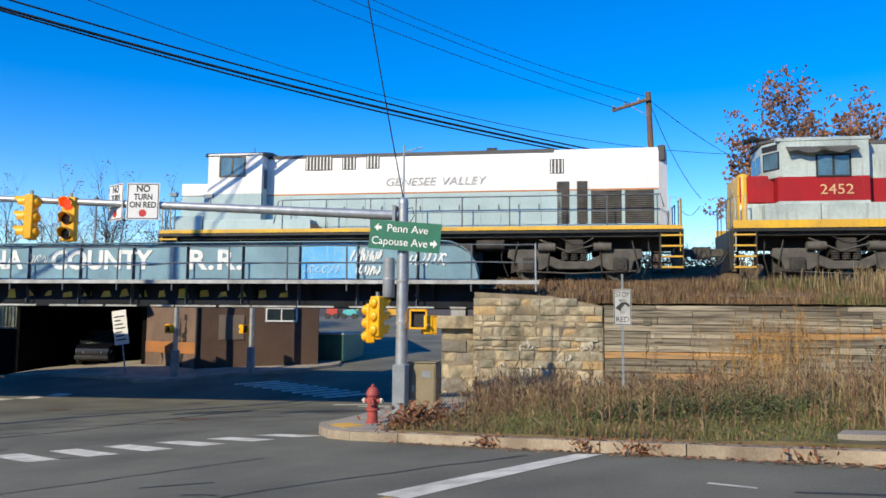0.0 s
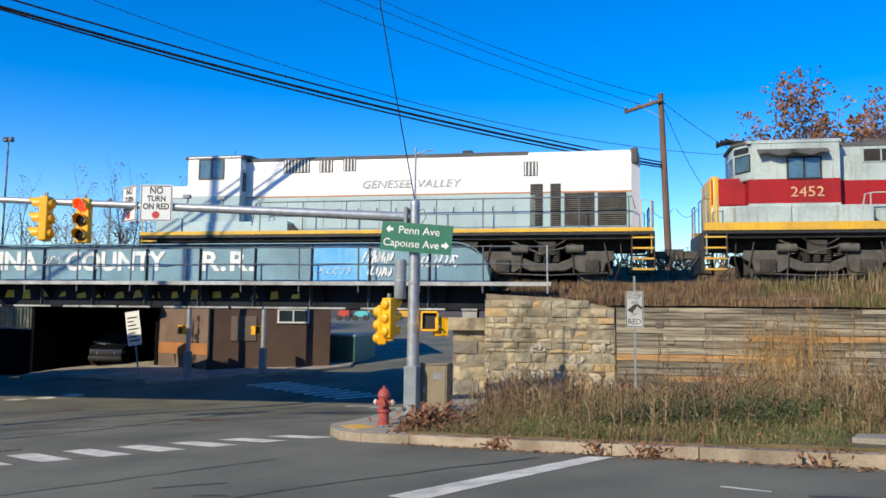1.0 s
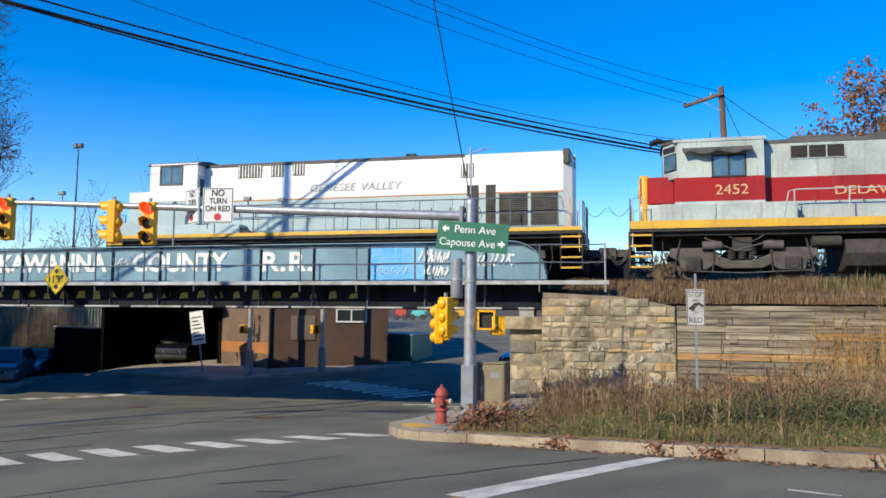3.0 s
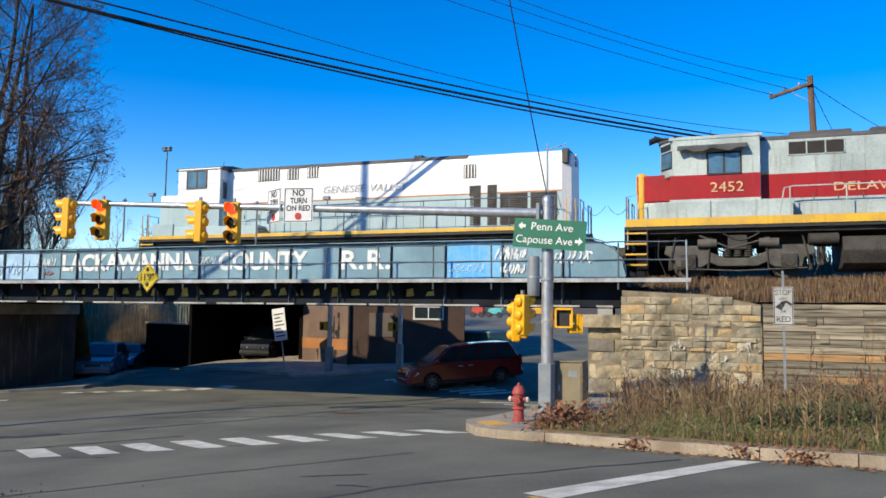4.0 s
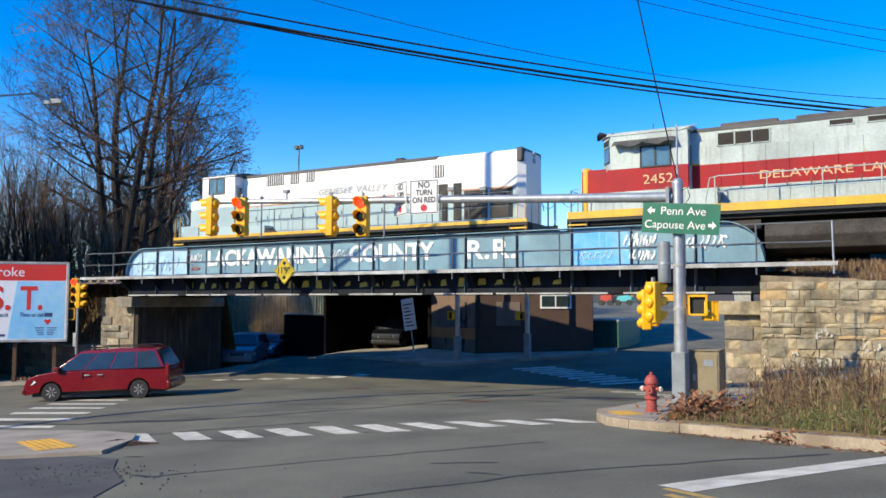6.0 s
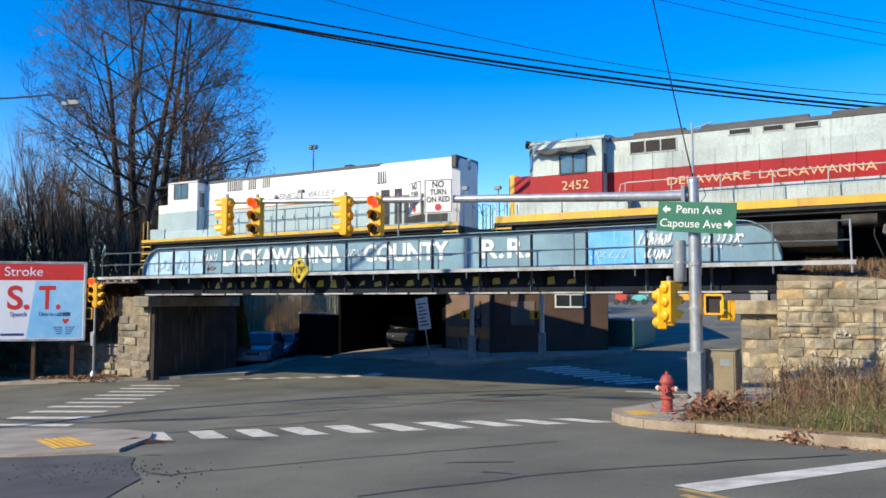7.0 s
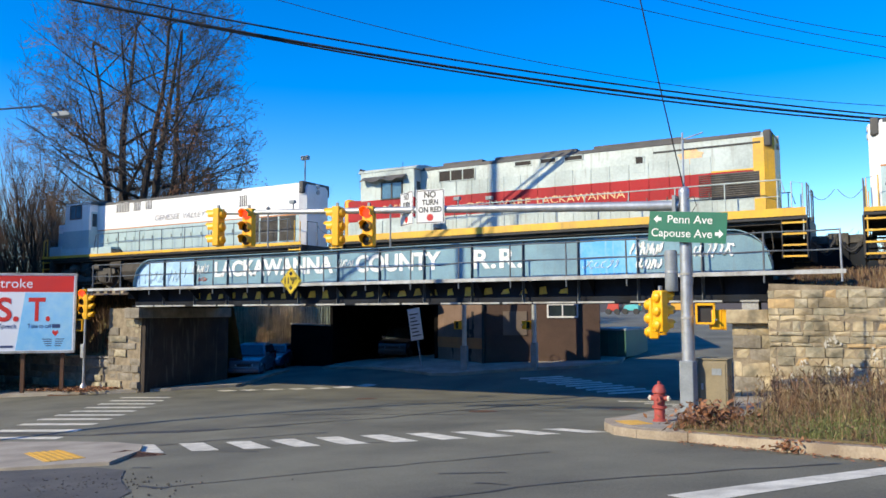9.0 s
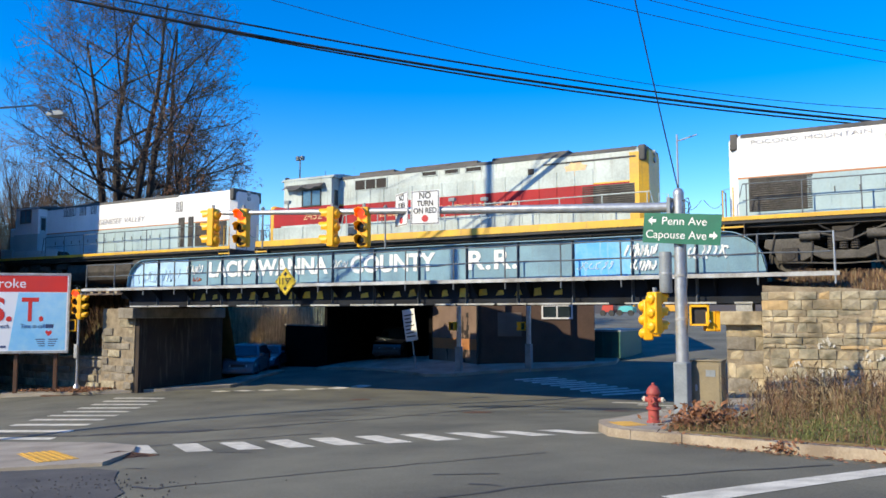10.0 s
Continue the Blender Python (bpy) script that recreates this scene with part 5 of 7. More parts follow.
def print_on(t, mt, text, size, x, z, mat, width=None, **kw):
    vs, fs = words(text, size, width, depth=.004, **kw)
    w = max(v[0] for v in vs)
    x0 = x if isinstance(x, (int, float)) else -w / 2
    part("legend", Mesh().add([mt @ Vector((v[0] + x0, -.004 + v[1], v[2] + z)) for v in vs], fs), mat, t)


ss, mt = board("street_sign", (-3.75, 17.08, 3.38), 1.66, .66, -2, 5.0, GREEN, "green street name sign with white lettering on the signal pole", border=None)
print_on(ss, mt, "Penn Ave", .17, -.42, .08, SIGNW, .95)
print_on(ss, mt, "Capouse Ave", .17, -.76, -.22, SIGNW, 1.3)
for cx, cz, sg in ((-.64, .16, -1), (.68, -.13, 1)):
    part("arrow", Mesh().prism([(cx + sg * .09, cz), (cx, cz + .09), (cx, cz + .035), (cx - sg * .08, cz + .035), (cx - sg * .08, cz - .035), (cx, cz - .035), (cx, cz - .09)], -.005, .0, "y", mt), SIGNW, ss)
part("bracket", Mesh().box(-.1, .1, .01, .1, -.3, .3, mt), GALV_D, ss)

p = on_arm(-9.64)
nt, mt = board("turn_sign", (p.x, p.y - .14, p.z + .06), .74, .84, 10, 0, SIGNW, "white no turn on red sign hung on the mast arm", border=BLACK)
print_on(nt, mt, "NO", .15, None, .22, BLACK, .3, bold=.004)
print_on(nt, mt, "TURN", .13, None, .04, BLACK, .42, bold=.004)
print_on(nt, mt, "ON RED", .13, None, -.14, BLACK, .6, bold=.004)
part("dot", Mesh().prism([(.085 * math.cos(a), -.27 + .085 * math.sin(a)) for a in [i * math.pi / 8 for i in range(16)]], -.008, 0, "y", mt), REDP, nt)
nx, ny, nz = p
nb, mt = board("turn_sign", (nx - .77, ny + .0, nz + .07), .74, .84, -33, 0, SIGNW, "white no turn on red sign turned towards the side street", border=BLACK)
print_on(nb, mt, "NO", .15, None, .22, BLACK, .3, bold=.004)
print_on(nb, mt, "TURN", .13, None, .04, BLACK, .42, bold=.004)
print_on(nb, mt, "ON RED", .13, None, -.14, BLACK, .6, bold=.004)
part("dot", Mesh().prism([(.085 * math.cos(a), -.27 + .085 * math.sin(a)) for a in [i * math.pi / 8 for i in range(16)]], -.008, 0, "y", mt), REDP, nb)


def traffic_light(at, rz, h, lit, label, group):
    """Three-section signal head, facing its own -y, hung by its top middle."""
    t = thing("traffic_light", at, label, "traffic light", group, rz=rz)
    s = h / 3
    w = s * .92
    part("housing", Mesh().box(-w / 2, w / 2, 0, .2, -h, 0), YSIG, t, "", .03)
    for i in range(3):
        z = -s * (i + .5)
        part("lens", Mesh().lathe([(s * .4, -.012), (s * .34, -.03), (s * .15, -.04)], (0, 0, z), 16, "y"), REDLIT if (i == 0 and lit) else LENS, t, "glowing red lens" if (i == 0 and lit) else "")
        vm = Mesh()
        n = 12
        pts = [(math.cos(a), math.sin(a)) for a in [math.radians(-30 + 240 * k / n) for k in range(n + 1)]]
        for k in range(n):
            (a, b), (c, d) = pts[k], pts[k + 1]
            r0, r1 = s * .43, s * .40
            lk = lambda q: .24 if q > .2 else .16
            vm.add([(a * r0, 0, z + b * r0), (c * r0, 0, z + d * r0), (c * r0, -lk(d), z + d * r0), (a * r0, -lk(b), z + b * r0),
                    (a * r1, 0, z + b * r1), (c * r1, 0, z + d * r1), (c * r1, -lk(d), z + d * r1), (a * r1, -lk(b), z + b * r1)], [(0, 1, 2, 3), (7, 6, 5, 4), (3, 2, 6, 7)])
        part("visor", vm, YSIG, t)
        part("back_dome", Mesh().lathe([(s * .4, .2), (s * .34, .26), (s * .15, .3)], (0, 0, z), 12, "y"), YSIG, t)
    part("hanger", Mesh().box(-.03, .03, .06, .12, -h - .02, .1), GALV_D, t)
    return t


for x, rz, lit, lab in ((-15.78, -78, False, "yellow traffic light on the arm facing the side street"), (-14.8, 8, True, "yellow traffic light on the arm showing red"),
                        (-12.23, -78, False, "yellow traffic light on the arm facing the side street"), (-11.31, 8, True, "yellow traffic light on the arm showing red")):
    p = on_arm(x)
    traffic_light((p.x, p.y - .12, p.z + .1), rz, 1.02, lit, lab, "signals on the mast arm")
    if lit:
        q = on_arm(x + .55)
        part("bracket", Mesh().cyl((q.x, q.y, q.z - .95), (q.x, q.y, q.z + .15), .022, n=6).lathe([(.05, -.02), (.06, 0), (.05, .02)], (q.x, q.y, q.z + .1), 8), GALV_D, sp)
for x in (-13.5, -9.0, -8.2):
    q = on_arm(x)
    part("camera_mount", Mesh().cyl((q.x, q.y, q.z), (q.x, q.y, q.z + .28), .018, n=6).box(q.x - .1, q.x + .06, q.y - .05, q.y + .05, q.z + .22, q.z + .3), GALV_D, sp)
# lower signal heads on the pole, seen from behind, and the walk signals
traffic_light((-4.3, 17.12, 2.02), 150, .9, False, "bright yellow traffic light on the pole seen from behind", "signals on the corner pole")
traffic_light((-4.5, 17.4, 1.86), 112, .9, False, "yellow traffic light on the pole facing the bridge", "signals on the corner pole")
def walk_signal(at, rz, label, sc=1.0):
    t = thing("walk_signal", at, label, "pedestrian signal", "walk signals", rz=rz)
    part("housing", Mesh().box(-.2 * sc, .2 * sc, 0, .22 * sc, -.45 * sc, 0), YSIG, t, "", .02)
    part("face", Mesh().box(-.17 * sc, .17 * sc, -.004, .0, -.41 * sc, -.04 * sc), BLACK, t)
    fr = Mesh()
    for q in ((-.2, .2, -.05, .0), (-.2, .2, -.45, -.41), (-.2, -.16, -.45, 0), (.16, .2, -.45, 0)):
        fr.box(q[0] * sc, q[1] * sc, -.09 * sc, 0, q[2] * sc, q[3] * sc)
    part("visor", fr, YSIG, t)
    part("arm", Mesh().cyl((0, .1 * sc, -.22 * sc), (-.35 * sc, .15 * sc, -.22 * sc), .025, n=6), GALV_D, t)
    return t
walk_signal((-3.46, 17.3, 1.74), 8, "yellow pedestrian signal box on the corner pole", 1.0)
walk_signal((-3.2, 17.55, 1.6), 110, "yellow pedestrian signal box turned to the bridge", .95)
gb = thing("equipment_box", (-4.14, 17.2, 2.0), "tall grey equipment box strapped to the signal pole", "equipment box")
part("body", Mesh().lathe([(.13, 0), (.14, .02), (.14, .86), (.12, .9)], (-4.14, 17.22, 2.0), 12), GALV_D, gb)
part("strap", Mesh().lathe([(.146, 0), (.146, .05)], (-4.14, 17.22, 2.4), 12), GALV, gb)

cb = thing("control_cabinet", (-3.25, 17.9, -.68), "olive brown metal traffic control cabinet beside the pole", "cabinet", rz=0)
part("body", Mesh().box(-3.7, -3.08, 17.5, 18.1, -.72, .52), OLIVE, cb, "", .02)
part("door", Mesh().box(-3.66, -3.12, 17.48, 17.5, -.6, .46), OLIVE, cb, "", .005)
part("latch", Mesh().box(-3.62, -3.58, 17.45, 17.48, -.12, .02), GALV, cb)
part("lid", Mesh().box(-3.72, -3.06, 17.47, 18.13, .52, .55), OLIVE, cb, "", .01)
part("vent", Mesh().box(-3.4, -3.2, 17.472, 17.48, .2, .34), GALV_D, cb)
part("plinth", Mesh().box(-3.72, -3.0, 17.45, 18.2, -.8, -.66), CONCRETE, cb)

hx, hy = -3.82, 14.72
hz = corner_z(hx, hy)
hy_ = thing("fire_hydrant", (hx, hy, hz), "faded red cast iron fire hydrant on the pavement corner", "fire hydrant")
part("barrel", Mesh().lathe([(.13, 0), (.13, .04), (.1, .05), (.1, .24), (.135, .25), (.135, .29), (.1, .3), (.105, .52), (.13, .53), (.13, .56)], (hx, hy, hz), 18), HYD, hy_)
part("bonnet", Mesh().lathe([(.13, 0), (.12, .04), (.09, .1), (.05, .13), (.03, .135), (.03, .18), (.012, .185)], (hx, hy, hz + .56), 18), HYD, hy_)
for d, r in (((-1, 0, 0), .05), ((1, 0, 0), .05), ((0, -1, 0), .07)):
    v = Vector(d)
    c = Vector((hx, hy, hz + .43))
    nz = part("nozzle", Mesh().cyl(c + v * .09, c + v * .15, r, n=12), HYD, hy_)
    part("nozzle_cap", Mesh().cyl(c + v * .15, c + v * .19, r * 1.05, n=6).cyl(c + v * .19, c + v * .215, r * .35, n=5), HYD if d[1] else PAINT_W, nz)

sx, sy = 1.12, 18.5
st = thing("stop_sign_post", (sx, sy, corner_z(sx, sy)), "rectangular stop here on red sign on a steel post", "sign")
part("post", Mesh().box(sx - .025, sx + .025, sy, sy + .04, corner_z(sx, sy) - .1, 2.6), GALV_D, st)
mt = pose(sx, sy - .012, 1.83, 0, 0, -4)
part("plate", Mesh().box(-.2, .2, 0, .01, -.42, .42, mt), M('grimy sign white', (.5, .5, .47), (.36, .36, .34), .5, scale=4), st, "", .0)
b = Mesh()
for q in ((-.185, .185, .39, .405), (-.185, .185, -.405, -.39)):
    b.box(q[0], q[1], -.004, 0, q[2], q[3], mt)
for q in (-.19, .175):
    b.box(q, q + .015, -.004, 0, -.4, .4, mt)
part("border", b, BLACK, st)
for txt, sz, z, w in (("STOP", .12, .24, .31), ("HERE", .06, .13, .16), ("ON", .06, -.14, .1), ("RED", .12, -.34, .28)):
    print_on(st, mt, txt, sz, None, z, BLACK, w)
part("arrow", Mesh().prism([(-.17, -.02), (-.05, .08), (-.05, .03), (.06, .07), (.15, .0), (.17, .05), (.08, .12), (-.02, .11), (-.05, -.09)], -.004, 0, "y", mt), BLACK, st)

# left corner: signal on a short pole
lx, ly = -33.0, 23.5
ls = thing("signal_pole", (lx, ly, gz(lx, ly)), "short galvanised signal pole beside the stone abutment", "signal pole")
part("pole", Mesh().cyl((lx, ly, gz(lx, ly)), (lx, ly, 2.4), .055, n=12), GALV, ls)
part("base", Mesh().lathe([(.16, 0), (.14, .25), (.07, .35)], (lx, ly, gz(lx, ly) + .1), 12), GALV, ls)
part("button_box", Mesh().box(lx - .13, lx + .1, ly - .12, ly - .04, -.55, .1), GALV, ls, "", .01)
traffic_light((lx + .02, ly - .2, 2.65), 38, 1.15, True, "yellow traffic light on the short pole showing red", "signals on the left corner pole")
traffic_light((lx + .4, ly - .1, 2.4), 118, 1.15, False, "yellow traffic light on the short pole turned sideways", "signals on the left corner pole")
walk_signal((lx - .42, ly - .1, 1.25), 38, "pedestrian signal box showing a dark red hand sign", 1.25)

# billboard turned to the street
BB = (-33.4, 23.2)
bb = thing("billboard", (BB[0], BB[1], -.55), "large billboard with a red header and pale blue panel", "billboard", rz=42)
RED_H = M("printed red", (0.72, 0.035, 0.02), (0.66, 0.04, 0.03), .45, bump=0)
BLUE_P = M("printed pale blue", (0.22, 0.58, 0.9), (0.45, 0.74, 0.92), .45, scale=.35, fine=3, bump=0)
W_P = M("printed white", (0.86, 0.88, 0.9), (0.8, 0.83, 0.87), .45, bump=0)
DKB = M("printed dark blue", (0.05, 0.08, 0.2), None, .45, bump=0)
bw, z0, z1 = 7.4, .32, 3.9
part("panel", Mesh().box(-bw, 0, 0, .1, z0, z1), W_P, bb)
part("blue_field", Mesh().prism([(-2.5, z0 + .05), (-.08, z0 + .05), (-.08, z1 - .85), (-2.15, z1 - .85)], -.006, 0), BLUE_P, bb)
part("header", Mesh().box(-bw, -.06, -.006, 0, z1 - .82, z1 - .06), RED_H, bb, "red header strip")
fr = Mesh().box(-bw - .05, .05, -.03, .12, z1 - .03, z1 + .06).box(-bw - .05, .05, -.03, .12, z0 - .08, z0 + .02).box(-.01, .07, -.03, .12, z0, z1).box(-bw - .07, -bw + .01, -.03, .12, z0, z1)
part("frame", fr, STEEL_L, bb)
for x in (-6.6, -4.4, -2.2, -.5):
    part("leg", Mesh().box(x - .08, x + .08, .12, .28, -1.6, z1 - .3), RUST, bb)
part("legend", letter(Mesh(), "a Stroke", .42, (-3.95, -.012, z1 - .62), 2.1), W_P, bb)
part("legend", letter(Mesh(), "S.", 1.05, (-3.35, -.012, 1.75), .95, bold=.03), RED_H, bb)
part("legend", letter(Mesh(), "T.", 1.05, (-2.0, -.012, 1.75), .95, bold=.03), RED_H, bb)
part("legend", letter(Mesh(), "Speech", .2, (-3.2, -.012, 1.4), .7), DKB, bb)
part("legend", letter(Mesh(), "Time to call", .2, (-2.0, -.012, 1.4), 1.0), DKB, bb)
part("text_bar", Mesh().box(-.95, -.6, -.012, -.004, 1.4, 1.58), DKB, bb)
for i in range(4):
    part("text_bar", Mesh().box(-1.35 + .05 * i, -.95, -.012, -.004, .86 - i * .1, .9 - i * .1), DKB, bb)
    part("text_bar", Mesh().box(-.8, -.4 - .05 * i, -.012, -.004, .86 - i * .1, .9 - i * .1), DKB, bb)
part("text_bar", Mesh().box(-3.6, -2.6, -.012, -.004, .5, .6), DKB, bb)
part("emblem", Mesh().prism([(-.95, 1.2), (-.8, 1.02), (-.65, 1.2), (-.7, 1.3), (-.8, 1.24), (-.9, 1.3)], -.012, -.004), RED_H, bb)

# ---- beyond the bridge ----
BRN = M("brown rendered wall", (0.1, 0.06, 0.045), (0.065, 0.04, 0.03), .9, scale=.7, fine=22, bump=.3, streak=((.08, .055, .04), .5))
bz = -2.3
CRN, REND, LEND = Vector((-17.95, 35.3)), Vector((-12.55, 37.4)), Vector((-21.4, 36.7))
bd = thing("brown_building", (-18, 40, bz), "low brown rendered building with a flat roof at the far corner", "building")
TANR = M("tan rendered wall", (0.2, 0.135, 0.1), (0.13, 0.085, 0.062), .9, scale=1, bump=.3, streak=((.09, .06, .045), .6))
BACK = [(-15.9, 47.5), (-23, 47)]


def slab(a, b, z0, z1, o0, o1, u0=0.0, u1=1.0):
    """A piece of wall between two plan points, from o0 to o1 in front of their line; u0, u1: the stretch of it in metres or the whole."""
    d = (b - a).normalized()
    n = Vector((d.y, -d.x))
    p, q = (a, b) if u1 == 1.0 else (a + d * u0, a + d * u1)
    return Mesh().prism([tuple(p + n * o0), tuple(q + n * o0), tuple(q + n * o1), tuple(p + n * o1)], z0, z1, "z")


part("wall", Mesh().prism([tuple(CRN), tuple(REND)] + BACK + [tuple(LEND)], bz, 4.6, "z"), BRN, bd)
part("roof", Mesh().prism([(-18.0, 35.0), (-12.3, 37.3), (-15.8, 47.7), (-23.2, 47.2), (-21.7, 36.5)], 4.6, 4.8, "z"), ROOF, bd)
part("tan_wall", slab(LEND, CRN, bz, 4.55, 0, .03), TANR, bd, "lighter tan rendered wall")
part("orange_panel", slab(LEND, CRN, -.35, .2, .035, .05, .08, 1.0), M("orange brown paint", (.42, .17, .05), (.3, .13, .05), .7), bd)
STAIN = M("black drip stain", (.02, .016, .014), (.03, .022, .02), .9)
rg = random.Random(14)
for u, z, h in ((1.28, -.9, 1.1), (2.55, -.3, 1.6), (2.8, -.6, 1.2), (2.95, .2, 1.3), (2.68, -1.0, .8)):
    drips = Mesh()
    for k in range(6):
        w = rg.uniform(.03, .1)
        drips.add(slab(LEND, CRN, z + h * k / 6, z + h * (k + 1.2) / 6, .04, .044, u + rg.uniform(-.07, .07) - w, u + w).v, [(0, 1, 5, 4), (2, 3, 7, 6), (0, 4, 7, 3), (1, 2, 6, 5), (4, 5, 6, 7)])
    part("drip_stain", drips, STAIN, bd, "black tar stains", smooth=False)
part("board", slab(CRN, REND, .35, 1.55, 0, .05, 1.0, 2.2), M("board tan", (.16, .125, .1)), bd, "pale boarded window")
wm = Mesh()
for u0, u1, z0, z1 in ((3.2, 4.75, 1.22, 1.3), (3.2, 4.75, 2.5, 2.58), (3.2, 3.28, 1.3, 2.5), (4.67, 4.75, 1.3, 2.5), (3.94, 4.0, 1.3, 2.5), (3.28, 4.67, 1.85, 1.9)):
    q = slab(CRN, REND, z0, z1, 0, .07, u0, u1)
    wm.add(q.v, q.f)
win = part("window", wm, SIGNW, bd, "white window frame with bars")
part("pane", slab(CRN, REND, 1.3, 2.5, 0, .02, 3.28, 4.67), GLASS, win)
part("downpipe", Mesh().cyl((-17.93, 35.2, bz), (-17.93, 35.2, 4.5), .06, n=8), BLACK, bd)
# open shed added beside it with a dark vehicle; deep shade is in its near-black colour
SHED_SHADE = M("near-black shed shade", (.006, .0055, .0055), (.01, .009, .009), .95, scale=2, spec=0.03)
sh = thing("shed", (-26, 40, bz), "added open-fronted shed beside the brown building, near-black for deep shade", "shed")
part("back_wall", Mesh().box(-28.6, -21.6, 42.0, 42.2, bz, 2.2), SHED_SHADE, sh)
part("side_wall", Mesh().box(-21.75, -21.55, 36.85, 42.0, bz, 2.2), SHED_SHADE, sh)
part("side_wall", Mesh().box(-28.6, -28.4, 36.4, 42.0, bz, 2.2), SHED_SHADE, sh)
part("roof", Mesh().box(-28.8, -21.5, 35.4, 42.4, 2.2, 2.35), SHED_SHADE, sh)
# floor painted as dark as the walls, so sunlit parts still read as shade
pad("shed_floor", [(-28.4, 36.6), (-21.75, 36.9), (-21.75, 42), (-28.4, 42)], lambda x, y: gz(x, y) + .05, SHED_SHADE, "near-black floor of the open shed, shade put into its colour", drop=.1)
lw = thing("wall_low", (-31, 38, bz), "low near-black garden wall beside the shed", "", kind="structure")
part("coping", Mesh().prism([(-33.9, 39.0), (-28.6, 36.3), (-28.4, 36.65), (-33.7, 39.35)], .72, .82, "z"), STONE_D, lw)
part("core", Mesh().prism([(-33.85, 39.05), (-28.6, 36.4), (-28.45, 36.6), (-33.7, 39.25)], bz, .72, "z"), SHED_SHADE, lw)
for x, y in ((-17.92, 33.2), (-14.83, 34.5)):
    t = thing("signal_pole", (x, y, gz(x, y) + .14), "grey galvanised signal pole at the far corner", "signal pole", "far corner poles")
    part("pole", Mesh().cyl((x, y, gz(x, y)), (x, y, 5.2), .115, n=12), GALV, t)
    part("base_shroud", Mesh().box(x - .14, x + .14, y - .14, y + .14, gz(x, y), gz(x, y) + 1.3), GALV_D, t)
    walk_signal((x - .3, y - .1, 1.1), -20 if x < -17 else 70, "pedestrian signal box on the far corner pole", .9)
wx, wy = -20.6, 33.6
ws_ = thing("leaning_sign", (wx, wy, gz(wx, wy) + .1), "white notice sign on a leaning thin post", "sign")
mt = pose(wx, wy, gz(wx, wy) + .14, 0, -9, 0)
part("post", Mesh().box(-.03, .03, 0, .05, -.1, 2.9, mt), GALV_D, ws_)
part("plate", Mesh().box(-.36, .36, -.02, 0, 1.4, 3.0, mt), SIGNW, ws_)
for i in range(7):
    part("text_bar", Mesh().box(-.26, .26 - .1 * (i % 3), -.026, -.02, 1.6 + i * .18, 1.66 + i * .18, mt), BLACK, ws_)
GRB = M("green dumpster paint", (0.02, 0.12, 0.085), (0.03, 0.09, 0.07), .55, scale=1.5, fine=15, bump=.1, streak=((.1, .07, .05), .4))
gx, gy = -12.55, 38.9
g0 = gz(gx, gy)
dp = thing("dumpster", (gx, gy, g0), "large dark green steel waste container by the building", "dumpster")
part("body", Mesh().box(gx - 1.1, gx + .85, gy, gy + 4, g0 + .1, g0 + 1.5), GRB, dp, "", .03)
for i in range(5):
    part("rib", Mesh().box(gx - 1.05 + i * .46, gx - .98 + i * .46, gy - .06, gy, g0 + .15, g0 + 1.46), GRB, dp)
part("rim", Mesh().box(gx - 1.15, gx + .9, gy - .08, gy + 4.05, g0 + 1.46, g0 + 1.56), GALV_D, dp)
part("skid", Mesh().box(gx - 1.0, gx + .75, gy, gy + 3.9, g0 - .12, g0 + .1), BLACK, dp)
part("post", Mesh().box(gx - 1.25, gx - 1.18, gy - .1, gy - .03, g0, g0 + 1.9), GALV, dp)
# yard far up the street with coloured machines
for x, y, w, h, c, nm, lb in ((-28.6, 90, 1.5, 1.6, (.5, .05, .03), "compressor", "red machine with a round hood parked in a yard"), (-26.6, 90.5, 1.9, 1.2, (.1, .5, .5), "skip_bin", "turquoise skip bin full of scrap"),
                              (-24.0, 91, 2.0, 2.0, (.75, .4, .03), "excavator", "orange-yellow excavator parked in a yard"), (-21.4, 92, 2.1, 1.8, (.7, .35, .03), "loader", "yellow wheel loader parked in a yard")):
    z = gz(x, y)
    mt_ = M(nm + " paint", c, None, .5)
    t = thing(nm, (x, y, z), lb, "machine" if nm != "skip_bin" else "bin")
    part("body", Mesh().prism([(x - w / 2, z + .5), (x + w / 2, z + .4), (x + w / 2, z + h * .8), (x + w * .2, z + h), (x - w * .35, z + h * .9)], y, y + 1.6), mt_, t, "", .06)
    if nm in ("excavator", "loader"):
        part("cab", Mesh().box(x - .3, x + .5, y + .2, y + 1.4, z + h * .8, z + h * 1.45), GLASS, t)
        part("arm", Mesh().tube([(x - w * .3, y + .8, z + 1.2), (x - w * .8, y + .8, z + 2.4), (x - w * 1.0, y + .8, z + .6)], .16, 6), mt_, t)
    for k in (-.35, .35):
        part("wheel", Mesh().cyl((x + k * w, y - .1, z + .35), (x + k * w, y + .25, z + .35), .35, n=12), BLACK, t)
# dark stepped wall and pale fence on the far left
tanw = thing("wall_far_left", (-38, 42, -2), "weathered tan concrete retaining wall in the sun", "", kind="structure")
TANC = M("streaked tan concrete", (0.36, 0.29, 0.21), (0.2, 0.16, 0.12), .95, scale=.8, fine=14, bump=.6, streak=((.1, .08, .06), .8), stretch=(2, 2, .4))
for i in range(9):
    x = -46.5 + i * 1.15
    part("panel", Mesh().box(x, x + 1.23, 42 + .2 * math.sin(i * 2.1), 42.6, -2.4, 2.6 + .15 * math.sin(i)), TANC, tanw)
